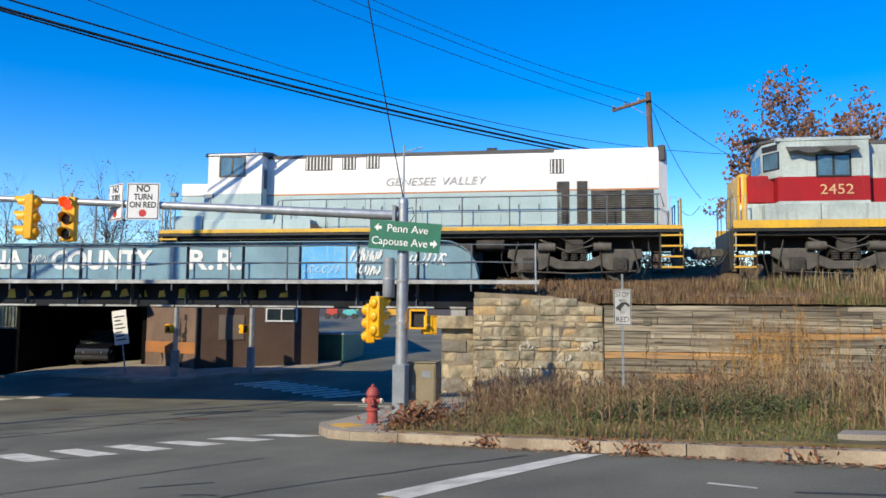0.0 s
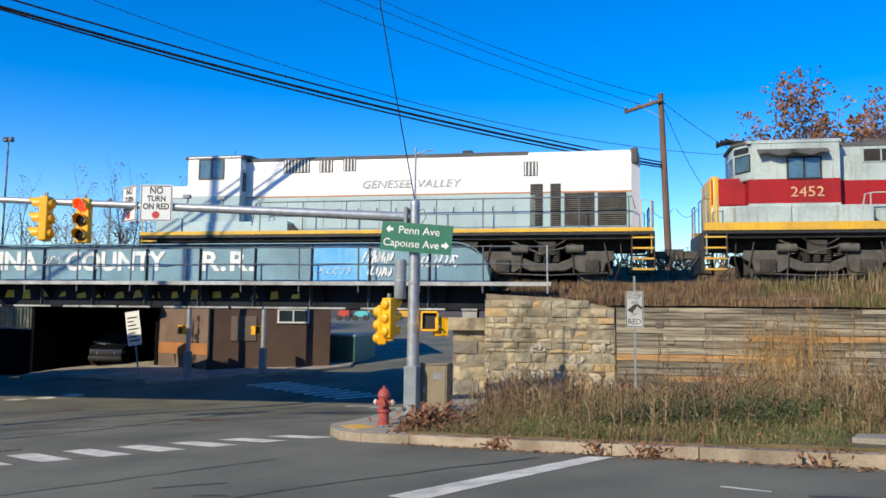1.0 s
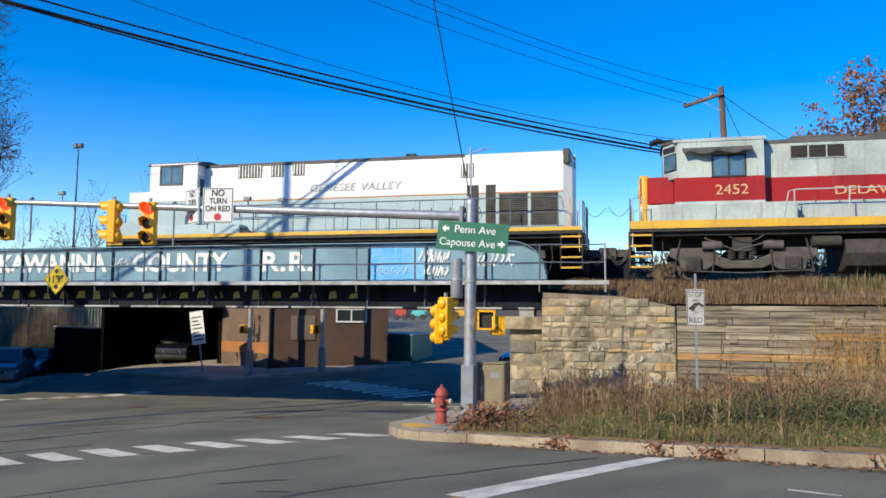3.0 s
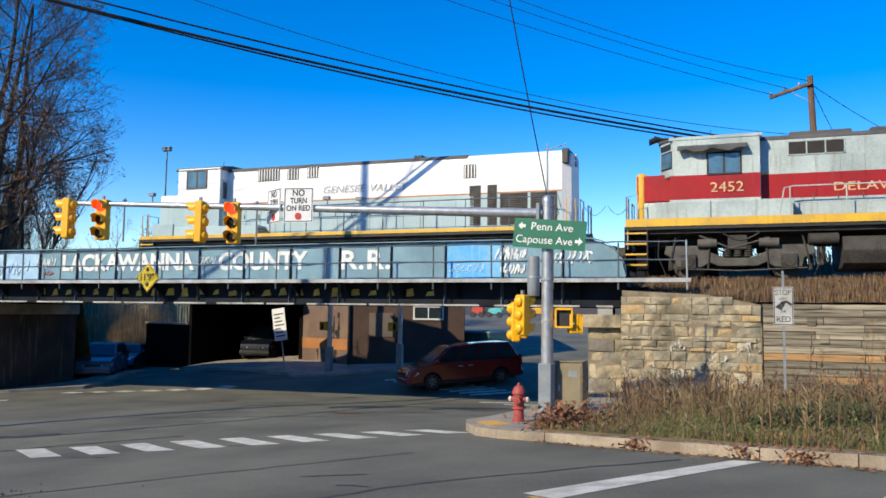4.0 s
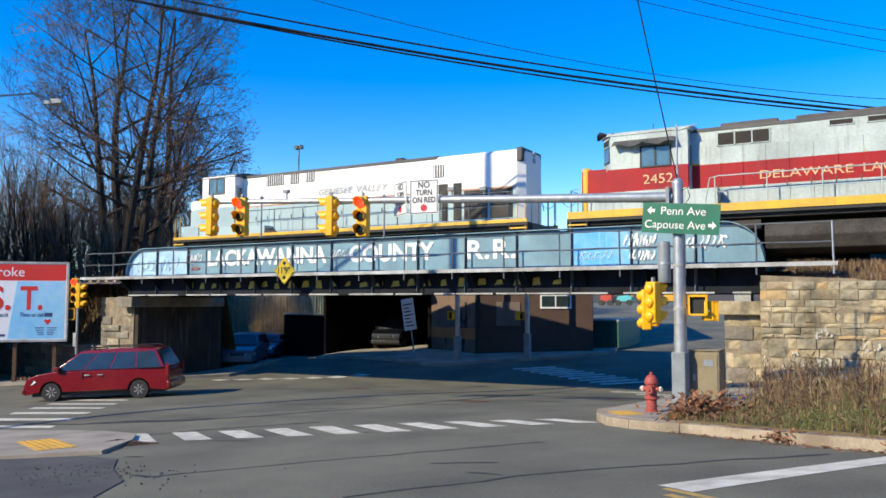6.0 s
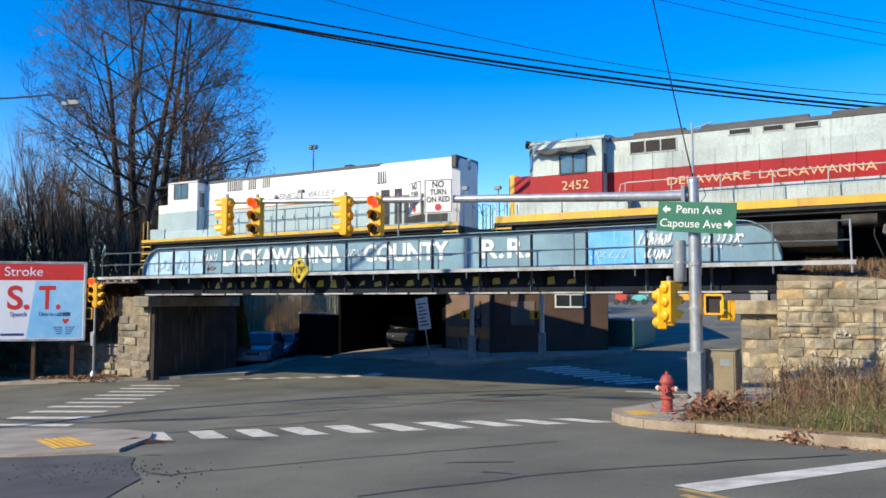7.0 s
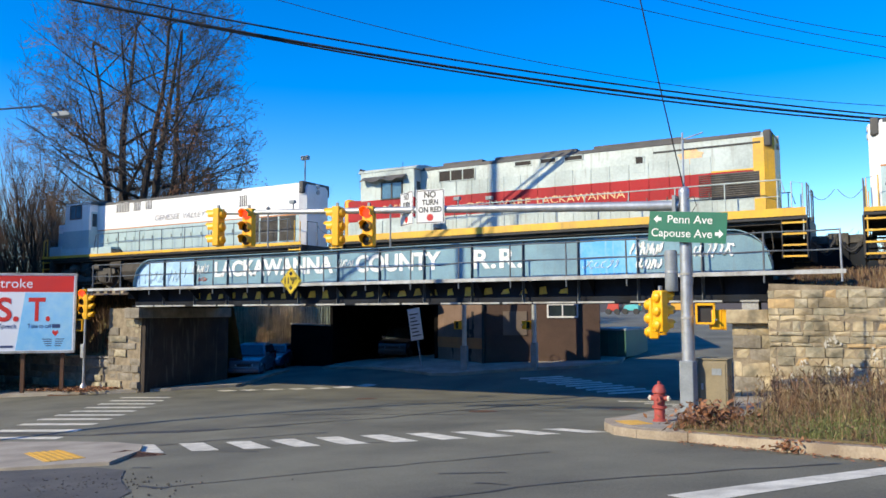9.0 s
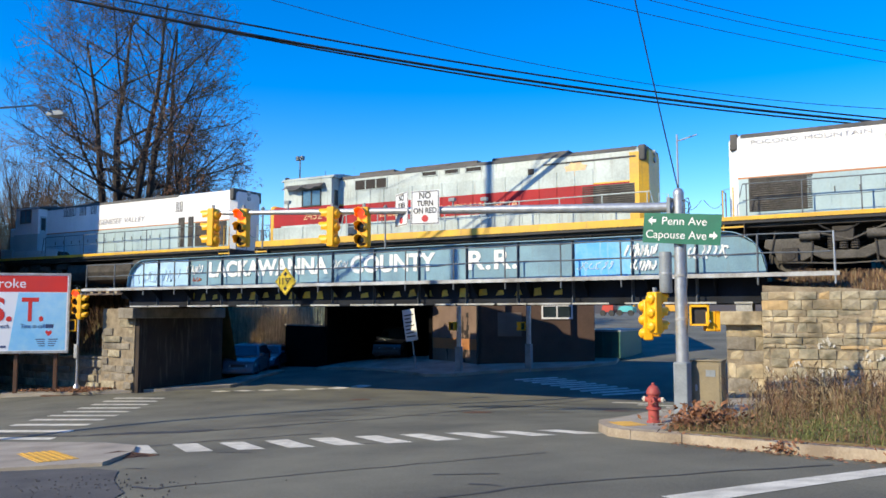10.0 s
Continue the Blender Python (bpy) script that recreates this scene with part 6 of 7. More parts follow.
PALEF = M("pale fence wood", (.3, .33, .25), (.17, .19, .13), .9, scale=3, fine=12, rand=.35, stretch=(3, 3, .5))
fence = thing("fence", (-32, 42, 0), "pale green picket fence behind the dark yard", "fence")
rg = random.Random(6)
for i in range(34):
    x = -36.2 + i * .24
    part("picket", Mesh().box(x, x + rg.uniform(.12, .2), 43.5, 43.54, .2, 2.9 + rg.uniform(-.2, .2)), PALEF, fence)
reed = Mesh()
for _ in range(2600):
    x, y = rg.uniform(-44, -33.6), rg.uniform(40.8, 41.9)
    z = gz(x, y)
    h = rg.uniform(2.2, 4.4)
    q = Vector((x + rg.gauss(0, .25), y + rg.gauss(0, .1), z + h))
    reed.tube([(x, y, z), ((x + q.x) / 2 + rg.gauss(0, .05), y, z + h * .55), q], [.02, .016, .005], 3)
single("reed_screen", reed, M("dry reeds", (.55, .44, .28), (.33, .26, .16), .9, scale=3, bump=0, island=.45), "screen of tall dry tan reeds in the sun", kind="stuff", smooth=False)

# ---- overhead lines ----
WIRE = M("black cable", (.012, .012, .014), None, .6, bump=0)
def ray_at(az, el, dist):
    a, e = radians(az), radians(el)
    return Vector((math.sin(a) * dist, math.cos(a) * dist, 1.6 + math.tan(e) * dist))
def wire(name, p0, p1, sag, r, label, n=40):
    pts = [p0.lerp(p1, i / n) - Vector((0, 0, sag * 4 * (i / n) * (1 - i / n))) for i in range(n + 1)]
    return single(name, Mesh().tube(pts, r, 5), WIRE, label, "cable", "overhead cables")
UP = ray_at(5.6, 0, 34)
poleb = thing("utility_pole", (UP.x, UP.y, 1.8), "leaning brown wooden utility pole with a crossarm behind the track", "utility pole")
WOOD = M("weathered pole wood", (.2, .12, .075), (.11, .07, .05), .9, scale=2, fine=20, bump=.5, stretch=(3, 3, .3))
ptop = ray_at(5.45, 15.9, 34)
part("pole", Mesh().cyl((UP.x + .25, UP.y, 1.2), ptop, .17, .12, 10), WOOD, poleb)
ca, cb_ = ray_at(2.9, 14.75, 34), ray_at(5.6, 15.45, 33.8)
part("crossarm", Mesh().tube([ca, cb_], .075, 6), WOOD, poleb)
for k in (.03, .35, .7):
    q = ca.lerp(cb_, k)
    part("insulator", Mesh().lathe([(.03, 0), (.06, .06), (.04, .14)], q + Vector((0, 0, .06)), 8), GALV_D, poleb)
part("brace", Mesh().tube([ca.lerp(cb_, .45), ray_at(5.55, 14.2, 33.9)], .02, 4), GALV_D, poleb)
for az0, el0, d0, az1, el1, d1, azm, elm, r, lab in (
        (-75, 20.5, 30, 5.6, 10.9, 34, -29.42, 17.7, .045, "thick black cable strung over the street"),
        (-75, 21.2, 30, 5.6, 11.1, 34, -29.42, 18.25, .03, "black cable strung over the street"),
        (-75, 20.9, 30, 5.6, 10.75, 34, -29.42, 17.45, .03, "black cable strung over the street"),
        (-70, 26, 30, 12, 11.2, 40, -20.3, 17.4, .012, "thin black wire high over the street"),
        (-60, 30, 30, 3.2, 14.9, 34, -8.36, 18.82, .012, "thin black wire to the crossarm"),
        (-55, 31.5, 30, 4.2, 15.2, 34, -4.73, 18.35, .012, "thin black wire to the crossarm"),
        (-45, 32, 30, 5.4, 15.6, 34, -5.0, 19.0, .012, "thin black wire to the crossarm")):
    p0, p1 = ray_at(az0, el0, d0), ray_at(az1, el1, d1)
    k = min(range(201), key=lambda j: abs(math.degrees(math.atan2(p0.lerp(p1, j / 200).x, p0.lerp(p1, j / 200).y)) - azm)) / 200
    q = p0.lerp(p1, k)
    want = 1.6 + math.tan(radians(elm)) * math.hypot(q.x, q.y)
    wire("overhead_cable", p0, p1, (q.z - want) / (4 * k * (1 - k)), r, lab)
wire("overhead_cable", ray_at(-17.05, 30, 15), Vector((-3.84, 17.3, 4.25)), .12, .014, "thin black wire down to the signal pole", 16)
for az1, el1 in ((16, 8.5), (9, 8.3)):
    wire("overhead_cable", ptop - Vector((0, 0, .3)), ray_at(az1, el1, 42), .5, .014, "thin black wire sloping down beyond the track", 16)

tp = thing("utility_pole", (-21.2, 8.9, gz(-21.2, 8.9)), "tall brown wooden utility pole on the pavement island", "utility pole")
part("pole", Mesh().cyl((-21.2, 8.9, gz(-21.2, 8.9) - .2), (-21.2, 8.9, 18.6), .19, .14, 12), WOOD, tp)
part("brace", Mesh().tube([(-21.2, 8.9, 14.2), (-20.7, 8.9, 15.3), (-19.3, 8.9, 18.1), (-19.0, 8.9, 18.7)], .04, 6), GALV_D, tp)

# street lamp on the same pole and a tall yard lamp
lp = thing("street_lamp", (-21.2, 8.9, 6.6), "grey street lamp on a long curved arm", "street lamp")
la = ray_at(-56.3, 12.95, 25.5)
part("arm", Mesh().tube([(-21.2, 8.9, 6.6), ray_at(-62.5, 12.5, 24.8), ray_at(-60, 12.9, 25.2), ray_at(-57.6, 13.4, 25.4), la], .03, 6), GALV_D, lp)
part("lamp_head", Mesh().prism([(-.34, 0), (-.2, .1), (.14, .11), (.3, .03), (.27, -.05), (-.24, -.07)], -.11, .11, "y", pose(*la, 0, 0, 20)), GALV_D, lp, "", .03)
yl = ray_at(-40.1, 0, 58)
yd = thing("yard_lamp", (yl.x, yl.y, -2), "tall thin yard light pole behind the train", "street lamp")
yt = ray_at(-40.05, 11.0, 58)
part("pole", Mesh().cyl((yl.x, yl.y, -2), yt, .09, .05, 8), GALV_D, yd)
for s in (-1, 1):
    part("lamp", Mesh().box(yt.x + s * .2 - .14, yt.x + s * .2 + .14, yt.y - .15, yt.y + .15, yt.z - .08, yt.z + .24), GALV_D, yd, "", .05)


# ---- cars ----
def car(name, label, paint, L, W, H, roof, hood_z, style, plate=True):
    """A car on its wheels, facing its own +x, base at the ground; roof: (front of windscreen foot, roof front, roof rear, rear foot)."""
    t = thing(name, (0, 0, 0), label, "car")
    ORIGIN[t] = Vector((0, 0, 0))
    h2 = W / 2
    f, r = L / 2, -L / 2
    wb = L * .3
    sill, belt = .24, hood_z
    a, b, c, d = roof
    prof = [(f - .02, .32), (f, .55), (f - .12, belt - .22), (f - .5, belt - .08), (a, belt), (d, belt + .04), (r + .04, belt - .02), (r, .62), (r + .06, .32)]
    # lower body with wheel arches, narrower at top and ends
    lo = Mesh()
    arch = lambda cx: [(cx + .38 * math.cos(q), .33 + .38 * math.sin(q)) for q in [math.pi * k / 8 for k in range(9)]]
    low = [(r + .06, sill)] + [(x, max(sill, z)) for x, z in arch(-wb)[::-1]] + [(x, max(sill, z)) for x, z in arch(wb)[::-1]] + [(f - .02, sill)]
    outline = low + prof
    n = len(outline)
    vs = []
    for s, k in ((-1, 1.0), (1, 1.0)):
        for x, z in outline:
            u = min(1, max(0, (abs(x) - L * .36) / (L * .14)))
            vs.append((x, s * (h2 - .14 * u * u - .05 * max(0, z - .6)), z))
    lo.add(vs, [tuple(range(n)), tuple(range(2 * n - 1, n - 1, -1))] + [(i, (i + 1) % n, n + (i + 1) % n, n + i) for i in range(n)])
    body = part("body", lo, paint, t, "", .03)
    # cabin: pillars and roof in paint, glass set in
    top = Mesh()
    ins = .2
    ring = [(a, belt), (b, H - .05), ((b + c) / 2, H), (c, H - .04), (d, belt + .03)]
    m_ = len(ring)
    vs = []
    for s in (-1, 1):
        for x, z in ring:
            vs.append((x, s * (h2 - .06 - ins * (z - belt) / (H - belt)), z))
    top.add(vs, [tuple(range(m_)), tuple(range(2 * m_ - 1, m_ - 1, -1))] + [(i, (i + 1) % m_, m_ + (i + 1) % m_, m_ + i) for i in range(m_)])
    part("cabin", top, paint, t, "", .04)
    side = lambda x, z, s, o=.012: (x, s * (h2 - .06 - ins * (z - belt) / (H - belt) + o), z)
    nw = style["windows"]
    z0w, z1w = belt + .05, H - .13
    slope_f, slope_r = (a - b) / (H - belt), (c - d) / (H - belt)
    fx = lambda z: a - slope_f * (z - belt) - .12
    rx = lambda z: d + slope_r * (z - belt) + .1
    for s in (-1, 1):
        for i in range(nw):
            u0, u1 = i / nw, (i + 1) / nw
            q = []
            for u, z, g in ((u0, z0w, .03), (u1, z0w, -.03), (u1, z1w, -.03), (u0, z1w, .03)):
                q.append(side(fx(z) + (rx(z) - fx(z)) * u - g, z, s))
            q2 = [(x, y - s * .02, z) for x, y, z in q]
            part("side_window", Mesh().add(q + q2, [(0, 1, 2, 3), (4, 7, 6, 5), (0, 4, 5, 1), (1, 5, 6, 2), (2, 6, 7, 3), (3, 7, 4, 0)]), GLASS, t)
        dm = Mesh()
        for u in ([.0] if nw < 2 else [1 / nw]):
            x = fx(z0w) + (rx(z0w) - fx(z0w)) * u
            dm.box(x - .008, x + .008, s * (h2 - .02) - .01, s * (h2 - .02) + .01, .35, belt)
        part("door_seam", dm, BLACK, t)
        for u in ([.3, .42] if nw > 2 else [.35]):
            x = fx(z0w) + (rx(z0w) - fx(z0w)) * u
            part("door_handle", Mesh().box(x - .1, x + .1, s * (h2 - .01) - .02, s * (h2 - .01) + .02, belt - .16, belt - .12), style["handle"], t, "", .01)
        part("mirror", Mesh().box(a - .35, a - .18, s * (h2 + .02) - .09, s * (h2 + .02) + .09, belt + .02, belt + .18), paint, t, "", .03)
        part("headlight", Mesh().add([(f - .06, s * (h2 - .2), .62), (f - .02, s * .42, .62), (f - .1, s * .42, .8), (f - .28, s * (h2 - .12), .82), (f - .5, s * (h2 - .04), .7), (f - .3, s * (h2 - .08), .6)],
                                     [(0, 1, 2, 3), (0, 3, 4, 5)]), style["lamp"], t)
        part("tail_light", Mesh().box(r + .0, r + .1, s * (h2 - .12) - .07, s * (h2 - .12) + .07, .75, belt + .15), M("tail red", (.3, .01, .01), None, .3, bump=0), t)
    q = []
    for z, k in ((belt + .04, 1), (H - .1, 1)):
        for s in (-1, 1):
            q.append((a - slope_f * (z - belt) + .02, s * (h2 - .16 - ins * (z - belt) / (H - belt)), z))
    part("windscreen", Mesh().add(q + [(x - .03, y, z - .02) for x, y, z in q], [(0, 1, 3, 2), (4, 6, 7, 5)]), GLASS, t)
    q = []
    for z in (belt + .1, H - .12):
        for s in (-1, 1):
            q.append((d + slope_r * (z - belt) - .02, s * (h2 - .18 - ins * (z - belt) / (H - belt)), z))
    part("rear_window", Mesh().add(q + [(x + .03, y, z - .02) for x, y, z in q], [(0, 2, 3, 1), (4, 5, 7, 6)]), GLASS, t)
    part("front_bumper", Mesh().prism([(h2 - .1, .28), (h2 - .1, .5), (-h2 + .1, .5), (-h2 + .1, .28)], f - .1, f + .06, "x"), style["bumper"], t, "", .05)
    part("rear_bumper", Mesh().prism([(h2 - .1, .3), (h2 - .1, .58), (-h2 + .1, .58), (-h2 + .1, .3)], r - .06, r + .1, "x"), style["bumper"], t, "", .05)
    part("grille", Mesh().box(f - .06, f + .012, -.36, .36, .58, .72), BLACK, t)
    part("underbody", Mesh().box(r + .3, f - .3, -h2 + .15, h2 - .15, .18, .4), BLACK, t)
    if style.get("rack"):
        for s in (-1, 1):
            part("roof_rack", Mesh().tube([(b - .2, s * .55, H + .0), (b - .35, s * .55, H + .06), (c + .3, s * .55, H + .06), (c + .15, s * .55, H)], .018, 5), BLACK, t)
    wheels = []
    wh = .33
    tyre = Mesh().lathe([(.2, -.1), (.31, -.1), (wh, -.07), (wh, .07), (.31, .1), (.2, .1)], (0, 0, 0), 24, "y").data("wheel", BLACK)
    rimm = Mesh().lathe([(.21, -.085), (.2, -.1), (.18, -.09), (.08, -.07), (.06, -.095), (.02, -.1)], (0, 0, 0), 20, "y")
    for k in range(7):
        aa = k * 2 * math.pi / 7
        rimm.box(.05, .19, -.1, -.075, -.022, .022, pose(0, 0, 0, 0, math.degrees(aa), 0))
    rim_data = rimm.data("rim", GALV)
    for x in (-wb, wb):
        for s in (-1, 1):
            w = new("wheel", tyre)
            w.parent = t
            loc = (x, s * (h2 - .12), wh)
            w.matrix_basis = pose(*loc, 0, 0, 0 if s < 0 else 180)
            rim = new("rim", rim_data)
            rim.parent = w
            wheels.append((w, loc, s))
    return t, wheels


VAN_P = M("dark red car paint", (.2, .005, .008), (.17, .005, .007), .25, scale=3, bump=0, coat=.6)
LAMP = M("headlight glass", (.75, .75, .72), (.6, .6, .58), .15, bump=0)
van, VAN_WHEELS = car("minivan", "dark red minivan with dark windows and alloy wheels", VAN_P, 5.05, 1.95, 1.76, (1.55, .55, -2.05, -2.42), 1.02,
                      dict(windows=4, handle=GALV, lamp=LAMP, bumper=VAN_P, rack=True))
SILV = M("silver blue car paint", (.12, .14, .19), (.1, .115, .155), .3, scale=3, bump=0, coat=.5)
DARKC = M("dark blue car paint", (.05, .07, .12), (.04, .05, .09), .3, scale=3, bump=0, coat=.5)
c1, _ = car("suv", "silver blue sport utility car standing in the bridge shadow", SILV, 4.7, 1.85, 1.72, (1.0, .3, -1.9, -2.25), 1.08, dict(windows=3, handle=GALV, lamp=LAMP, bumper=SILV))
c1.matrix_basis = pose(-30.9, 32.5, gz(-30.9, 32.5), 0, 0, -58)
c2, _ = car("sedan", "dark blue car waiting behind the other in shade", DARKC, 4.7, 1.8, 1.48, (1.0, .25, -1.2, -1.9), .95, dict(windows=2, handle=GALV, lamp=LAMP, bumper=DARKC))
c2.matrix_basis = pose(-33.9, 37.8, gz(-33.9, 37.8), 0, 0, -62)

c3, _ = car("suv", "black car parked in the dark shed", M("black car paint", (.008, .009, .014), None, .3, bump=0, coat=.4), 4.7, 1.9, 1.8, (1.0, .3, -1.9, -2.25), 1.08, dict(windows=3, handle=BLACK, lamp=GALV_D, bumper=BLACK))
c3.matrix_basis = pose(-25.6, 39.6, gz(-25.6, 39.6) + .06, 0, 0, -72)

VAN_PATH = [(0, 15, 52), (1, 8.7, 46.8), (2, 2.3, 41.7), (3, -4.1, 36.7), (3.5, -7.4, 34.2), (4, -10.8, 31.7), (4.5, -14.1, 28.9), (5, -17.4, 25.6), (5.5, -20.4, 21.8), (5.75, -22.3, 20.1), (6, -24.5, 18.7),
            (6.25, -26.6, 17.5), (6.6, -29.9, 15.9), (7.2, -36, 13.2), (8, -45, 9.6), (9, -57, 5.2), (10, -70, 1)]


def van_pose(i):
    t, x, y = VAN_PATH[i]
    a, b = VAN_PATH[max(0, i - 1)], VAN_PATH[min(len(VAN_PATH) - 1, i + 1)]
    yaw = math.degrees(math.atan2(b[2] - a[2], b[1] - a[1]))
    d = Vector((math.cos(radians(yaw)), math.sin(radians(yaw))))
    zf, zr = gz(x + d.x * 1.5, y + d.y * 1.5), gz(x - d.x * 1.5, y - d.y * 1.5)
    return pose(x, y, (zf + zr) / 2 + .01, 0, -math.degrees(math.atan2(zf - zr, 3.0)), yaw)


# ---- trees and plants ----
BARK = M("grey-brown bark", (.06, .045, .036), (.03, .023, .019), .95, scale=3, fine=20, bump=.6, stretch=(2, 2, .5))
TWIG = M("brown twigs", (.2, .14, .1), (.1, .068, .05), .95, scale=3, bump=0, island=.3)
LEAFB = M("dry brown leaves", (.3, .13, .06), (.2, .1, .05), .9, scale=2, bump=0, island=.5)


def grow(limbs, twigs, p, d, length, r, level, rg, tips, spread, droop, twist=.35, most=5):
    """One branch as a bent tapering tube, with its children."""
    n = 5 if level < 2 else 3
    pts, rs = [p], [r]
    q, dd = p.copy(), d.copy()
    for i in range(n):
        dd = (dd + Vector((rg.uniform(-1, 1), rg.uniform(-1, 1), rg.uniform(-.6, .8))) * twist / n + Vector((0, 0, droop / n))).normalized()
        q = q + dd * length / n
        pts.append(q.copy())
        rs.append(r * (1 - .5 * (i + 1) / n))
    (limbs if level < 3 else twigs).tube(pts, rs, 7 if level == 0 else 5 if level < 3 else 3)
    if level >= most or r < .006:
        tips.append(q)
        return
    kids = rg.randint(3, 4) if level < 2 else rg.randint(3, 4) if level < 4 else rg.randint(2, 4)
    for k in range(kids):
        i = rg.randint(1 if level else 2, n)
        base = pts[i]
        ax = Vector((rg.uniform(-1, 1), rg.uniform(-1, 1), rg.uniform(-.2, .5))).normalized()
        nd = (dd * (1 - spread) + ax * spread + Vector((0, 0, .15))).normalized()
        grow(limbs, twigs, base, nd, length * rg.uniform(.5, .72), rs[i] * rg.uniform(.58, .8), level + 1, rg, tips, spread, droop, twist, most)
    grow(limbs, twigs, q, (dd + Vector((rg.uniform(-.2, .2), rg.uniform(-.2, .2), .1))).normalized(), length * .66, rs[-1], level + 1, rg, tips, spread, droop, twist, most)


def leaves(mesh, spots, rg, n, size, scatter):
    for s in spots:
        for _ in range(n):
            c = s + Vector((rg.gauss(0, scatter), rg.gauss(0, scatter), rg.gauss(0, scatter)))
            a = Vector((rg.uniform(-1, 1), rg.uniform(-1, 1), rg.uniform(-1, 1))).normalized() * size * rg.uniform(.6, 1.3)
            b = a.cross(Vector((rg.uniform(-1, 1), rg.uniform(-1, 1), rg.uniform(-1, 1)))).normalized() * size * .6
            mesh.add([c - a * .5, c + b * .5, c + a * .5, c - b * .5], [(0, 1, 2, 3)])


def tree(name, at, stems, height, r, seed, label, spread=.5, leaf=0, leaf_size=.1, group="", twist=.35, leaf_from=0.0, most=5):
    rg = random.Random(seed)
    t = thing(name, at, label, "tree", group)
    limbs, twigs, lf, tips = Mesh(), Mesh(), Mesh(), []
    for dx, dy, lean_x, lean_y, k in stems:
        grow(limbs, twigs, Vector((at[0] + dx, at[1] + dy, at[2] - .3)), Vector((lean_x, lean_y, 1)).normalized(), height * .46 * k, r * k, 0, rg, tips, spread, .06, twist, most)
    part("trunk", limbs, BARK, t)
    part("crown", twigs, TWIG, t, "fine bare twigs", smooth=False)
    if leaf:
        leaves(lf, [q for q in tips if rg.random() < leaf and q.z > at[2] + height * leaf_from], rg, 3, leaf_size, .12)
        part("foliage", lf, LEAFB, t, "sparse dry leaves", smooth=False)
    return t


def dome_tree(at, label, seed):
    """A large old tree: a tight cluster of dark stems, limbs that sweep out and up, and a wide domed crown of fine twigs."""
    rg = random.Random(seed)
    t = thing("bare_tree", at, label, "tree")
    limbs, twigs, lf, tips = Mesh(), Mesh(), Mesh(), []
    c, rad = Vector((at[0] + .2, at[1], at[2] + 13.6)), Vector((8.9, 7.6, 12.2))

    def reach(p, d):
        """Distance from p along d to the crown's outline."""
        e = Vector(((p.x - c.x) / rad.x, (p.y - c.y) / rad.y, (p.z - c.z) / rad.z))
        f = Vector((d.x / rad.x, d.y / rad.y, d.z / rad.z))
        a, b, k = f.dot(f), e.dot(f), e.dot(e) - 1
        disc = b * b - a * k
        return (-b + math.sqrt(disc)) / a if disc > 0 else 0

    def bough(p, d, length, r, level):
        n = 6 if level < 2 else 4 if level == 2 else 3
        pts, rs = [p.copy()], [r]
        q, dd = p.copy(), d.copy()
        for i in range(n):
            up = .42 if level == 1 else .1 if level == 2 else -.05
            dd = (dd + Vector((rg.gauss(0, 1), rg.gauss(0, 1), rg.gauss(0, .8))) * (.2 if level < 2 else .3) / math.sqrt(n) + Vector((0, 0, up / n))).normalized()
            q = q + dd * length / n
            pts.append(q.copy())
            rs.append(max(.01, r * (1 - .8 * (i + 1) / n)))
        (limbs if level < 2 else twigs).tube(pts, rs, 7 if level == 0 else 5 if level == 1 else 3)
        if level == 4:
            tips.append(q)
            return
        kids = (0, 10, 6, 4)[level]
        for k in range(kids):
            u = .25 + .75 * (k + rg.random()) / kids
            i = min(n - 1, int(u * n))
            base = pts[i].lerp(pts[i + 1], u * n - i) if i < n else pts[-1]
            tang = (pts[i + 1] - pts[i]).normalized()
            side = tang.cross(Vector((rg.gauss(0, 1), rg.gauss(0, 1), rg.gauss(0, 1)))).normalized()
            nd = (tang * .75 + side * rg.uniform(.5, .9) + Vector((0, 0, .12))).normalized()
            ln = min(reach(base, nd) * rg.uniform(.7, 1.25), length * rg.uniform(.35, .62) * (1.25 - .5 * u))
            if ln > .25:
                bough(base, nd, ln, max(.014, rs[i] * .55), level + 1)

    for i in range(5):
        a = i * 2.4 + .4
        root = Vector((at[0] + .75 * math.cos(a), at[1] + .6 * math.sin(a), at[2] - .4))
        lean = (.02, .08, .12, .17, .2)[i]
        d = Vector((lean * math.cos(a), lean * math.sin(a), 1)).normalized()
        h = reach(root + Vector((0, 0, 2.5)), d) * rg.uniform(.8, .97)
        pts = [root]
        dd = d.copy()
        for k in range(10):
            dd = (dd + Vector((rg.gauss(0, .055), rg.gauss(0, .055), .02))).normalized()
            pts.append(pts[-1] + dd * h / 10)
        r0 = rg.uniform(.26, .4)
        rs = [r0 * (1 - .88 * k / 10) + .02 for k in range(11)]
        limbs.tube(pts, rs, 8)
        for k in range(11):
            u = .2 + .78 * (k + rg.random() * .8) / 11
            j = min(9, int(u * 10))
            base = pts[j].lerp(pts[j + 1], u * 10 - j)
            az = k * 2.4 + rg.uniform(-.5, .5) + i
            el = rg.uniform(-.05, .45) + .45 * u * u
            nd = Vector((math.cos(az) * math.cos(el), math.sin(az) * math.cos(el), math.sin(el)))
            ln = reach(base, nd) * rg.choice((.6, .8, .95, 1.05))
            if ln > .6:
                bough(base, nd, min(ln, 10.5), max(.04, rs[j] * .48), 1)
    part("trunk", limbs, BARK, t)
    part("crown", twigs, TWIG, t, "fine bare brown twigs", smooth=False)
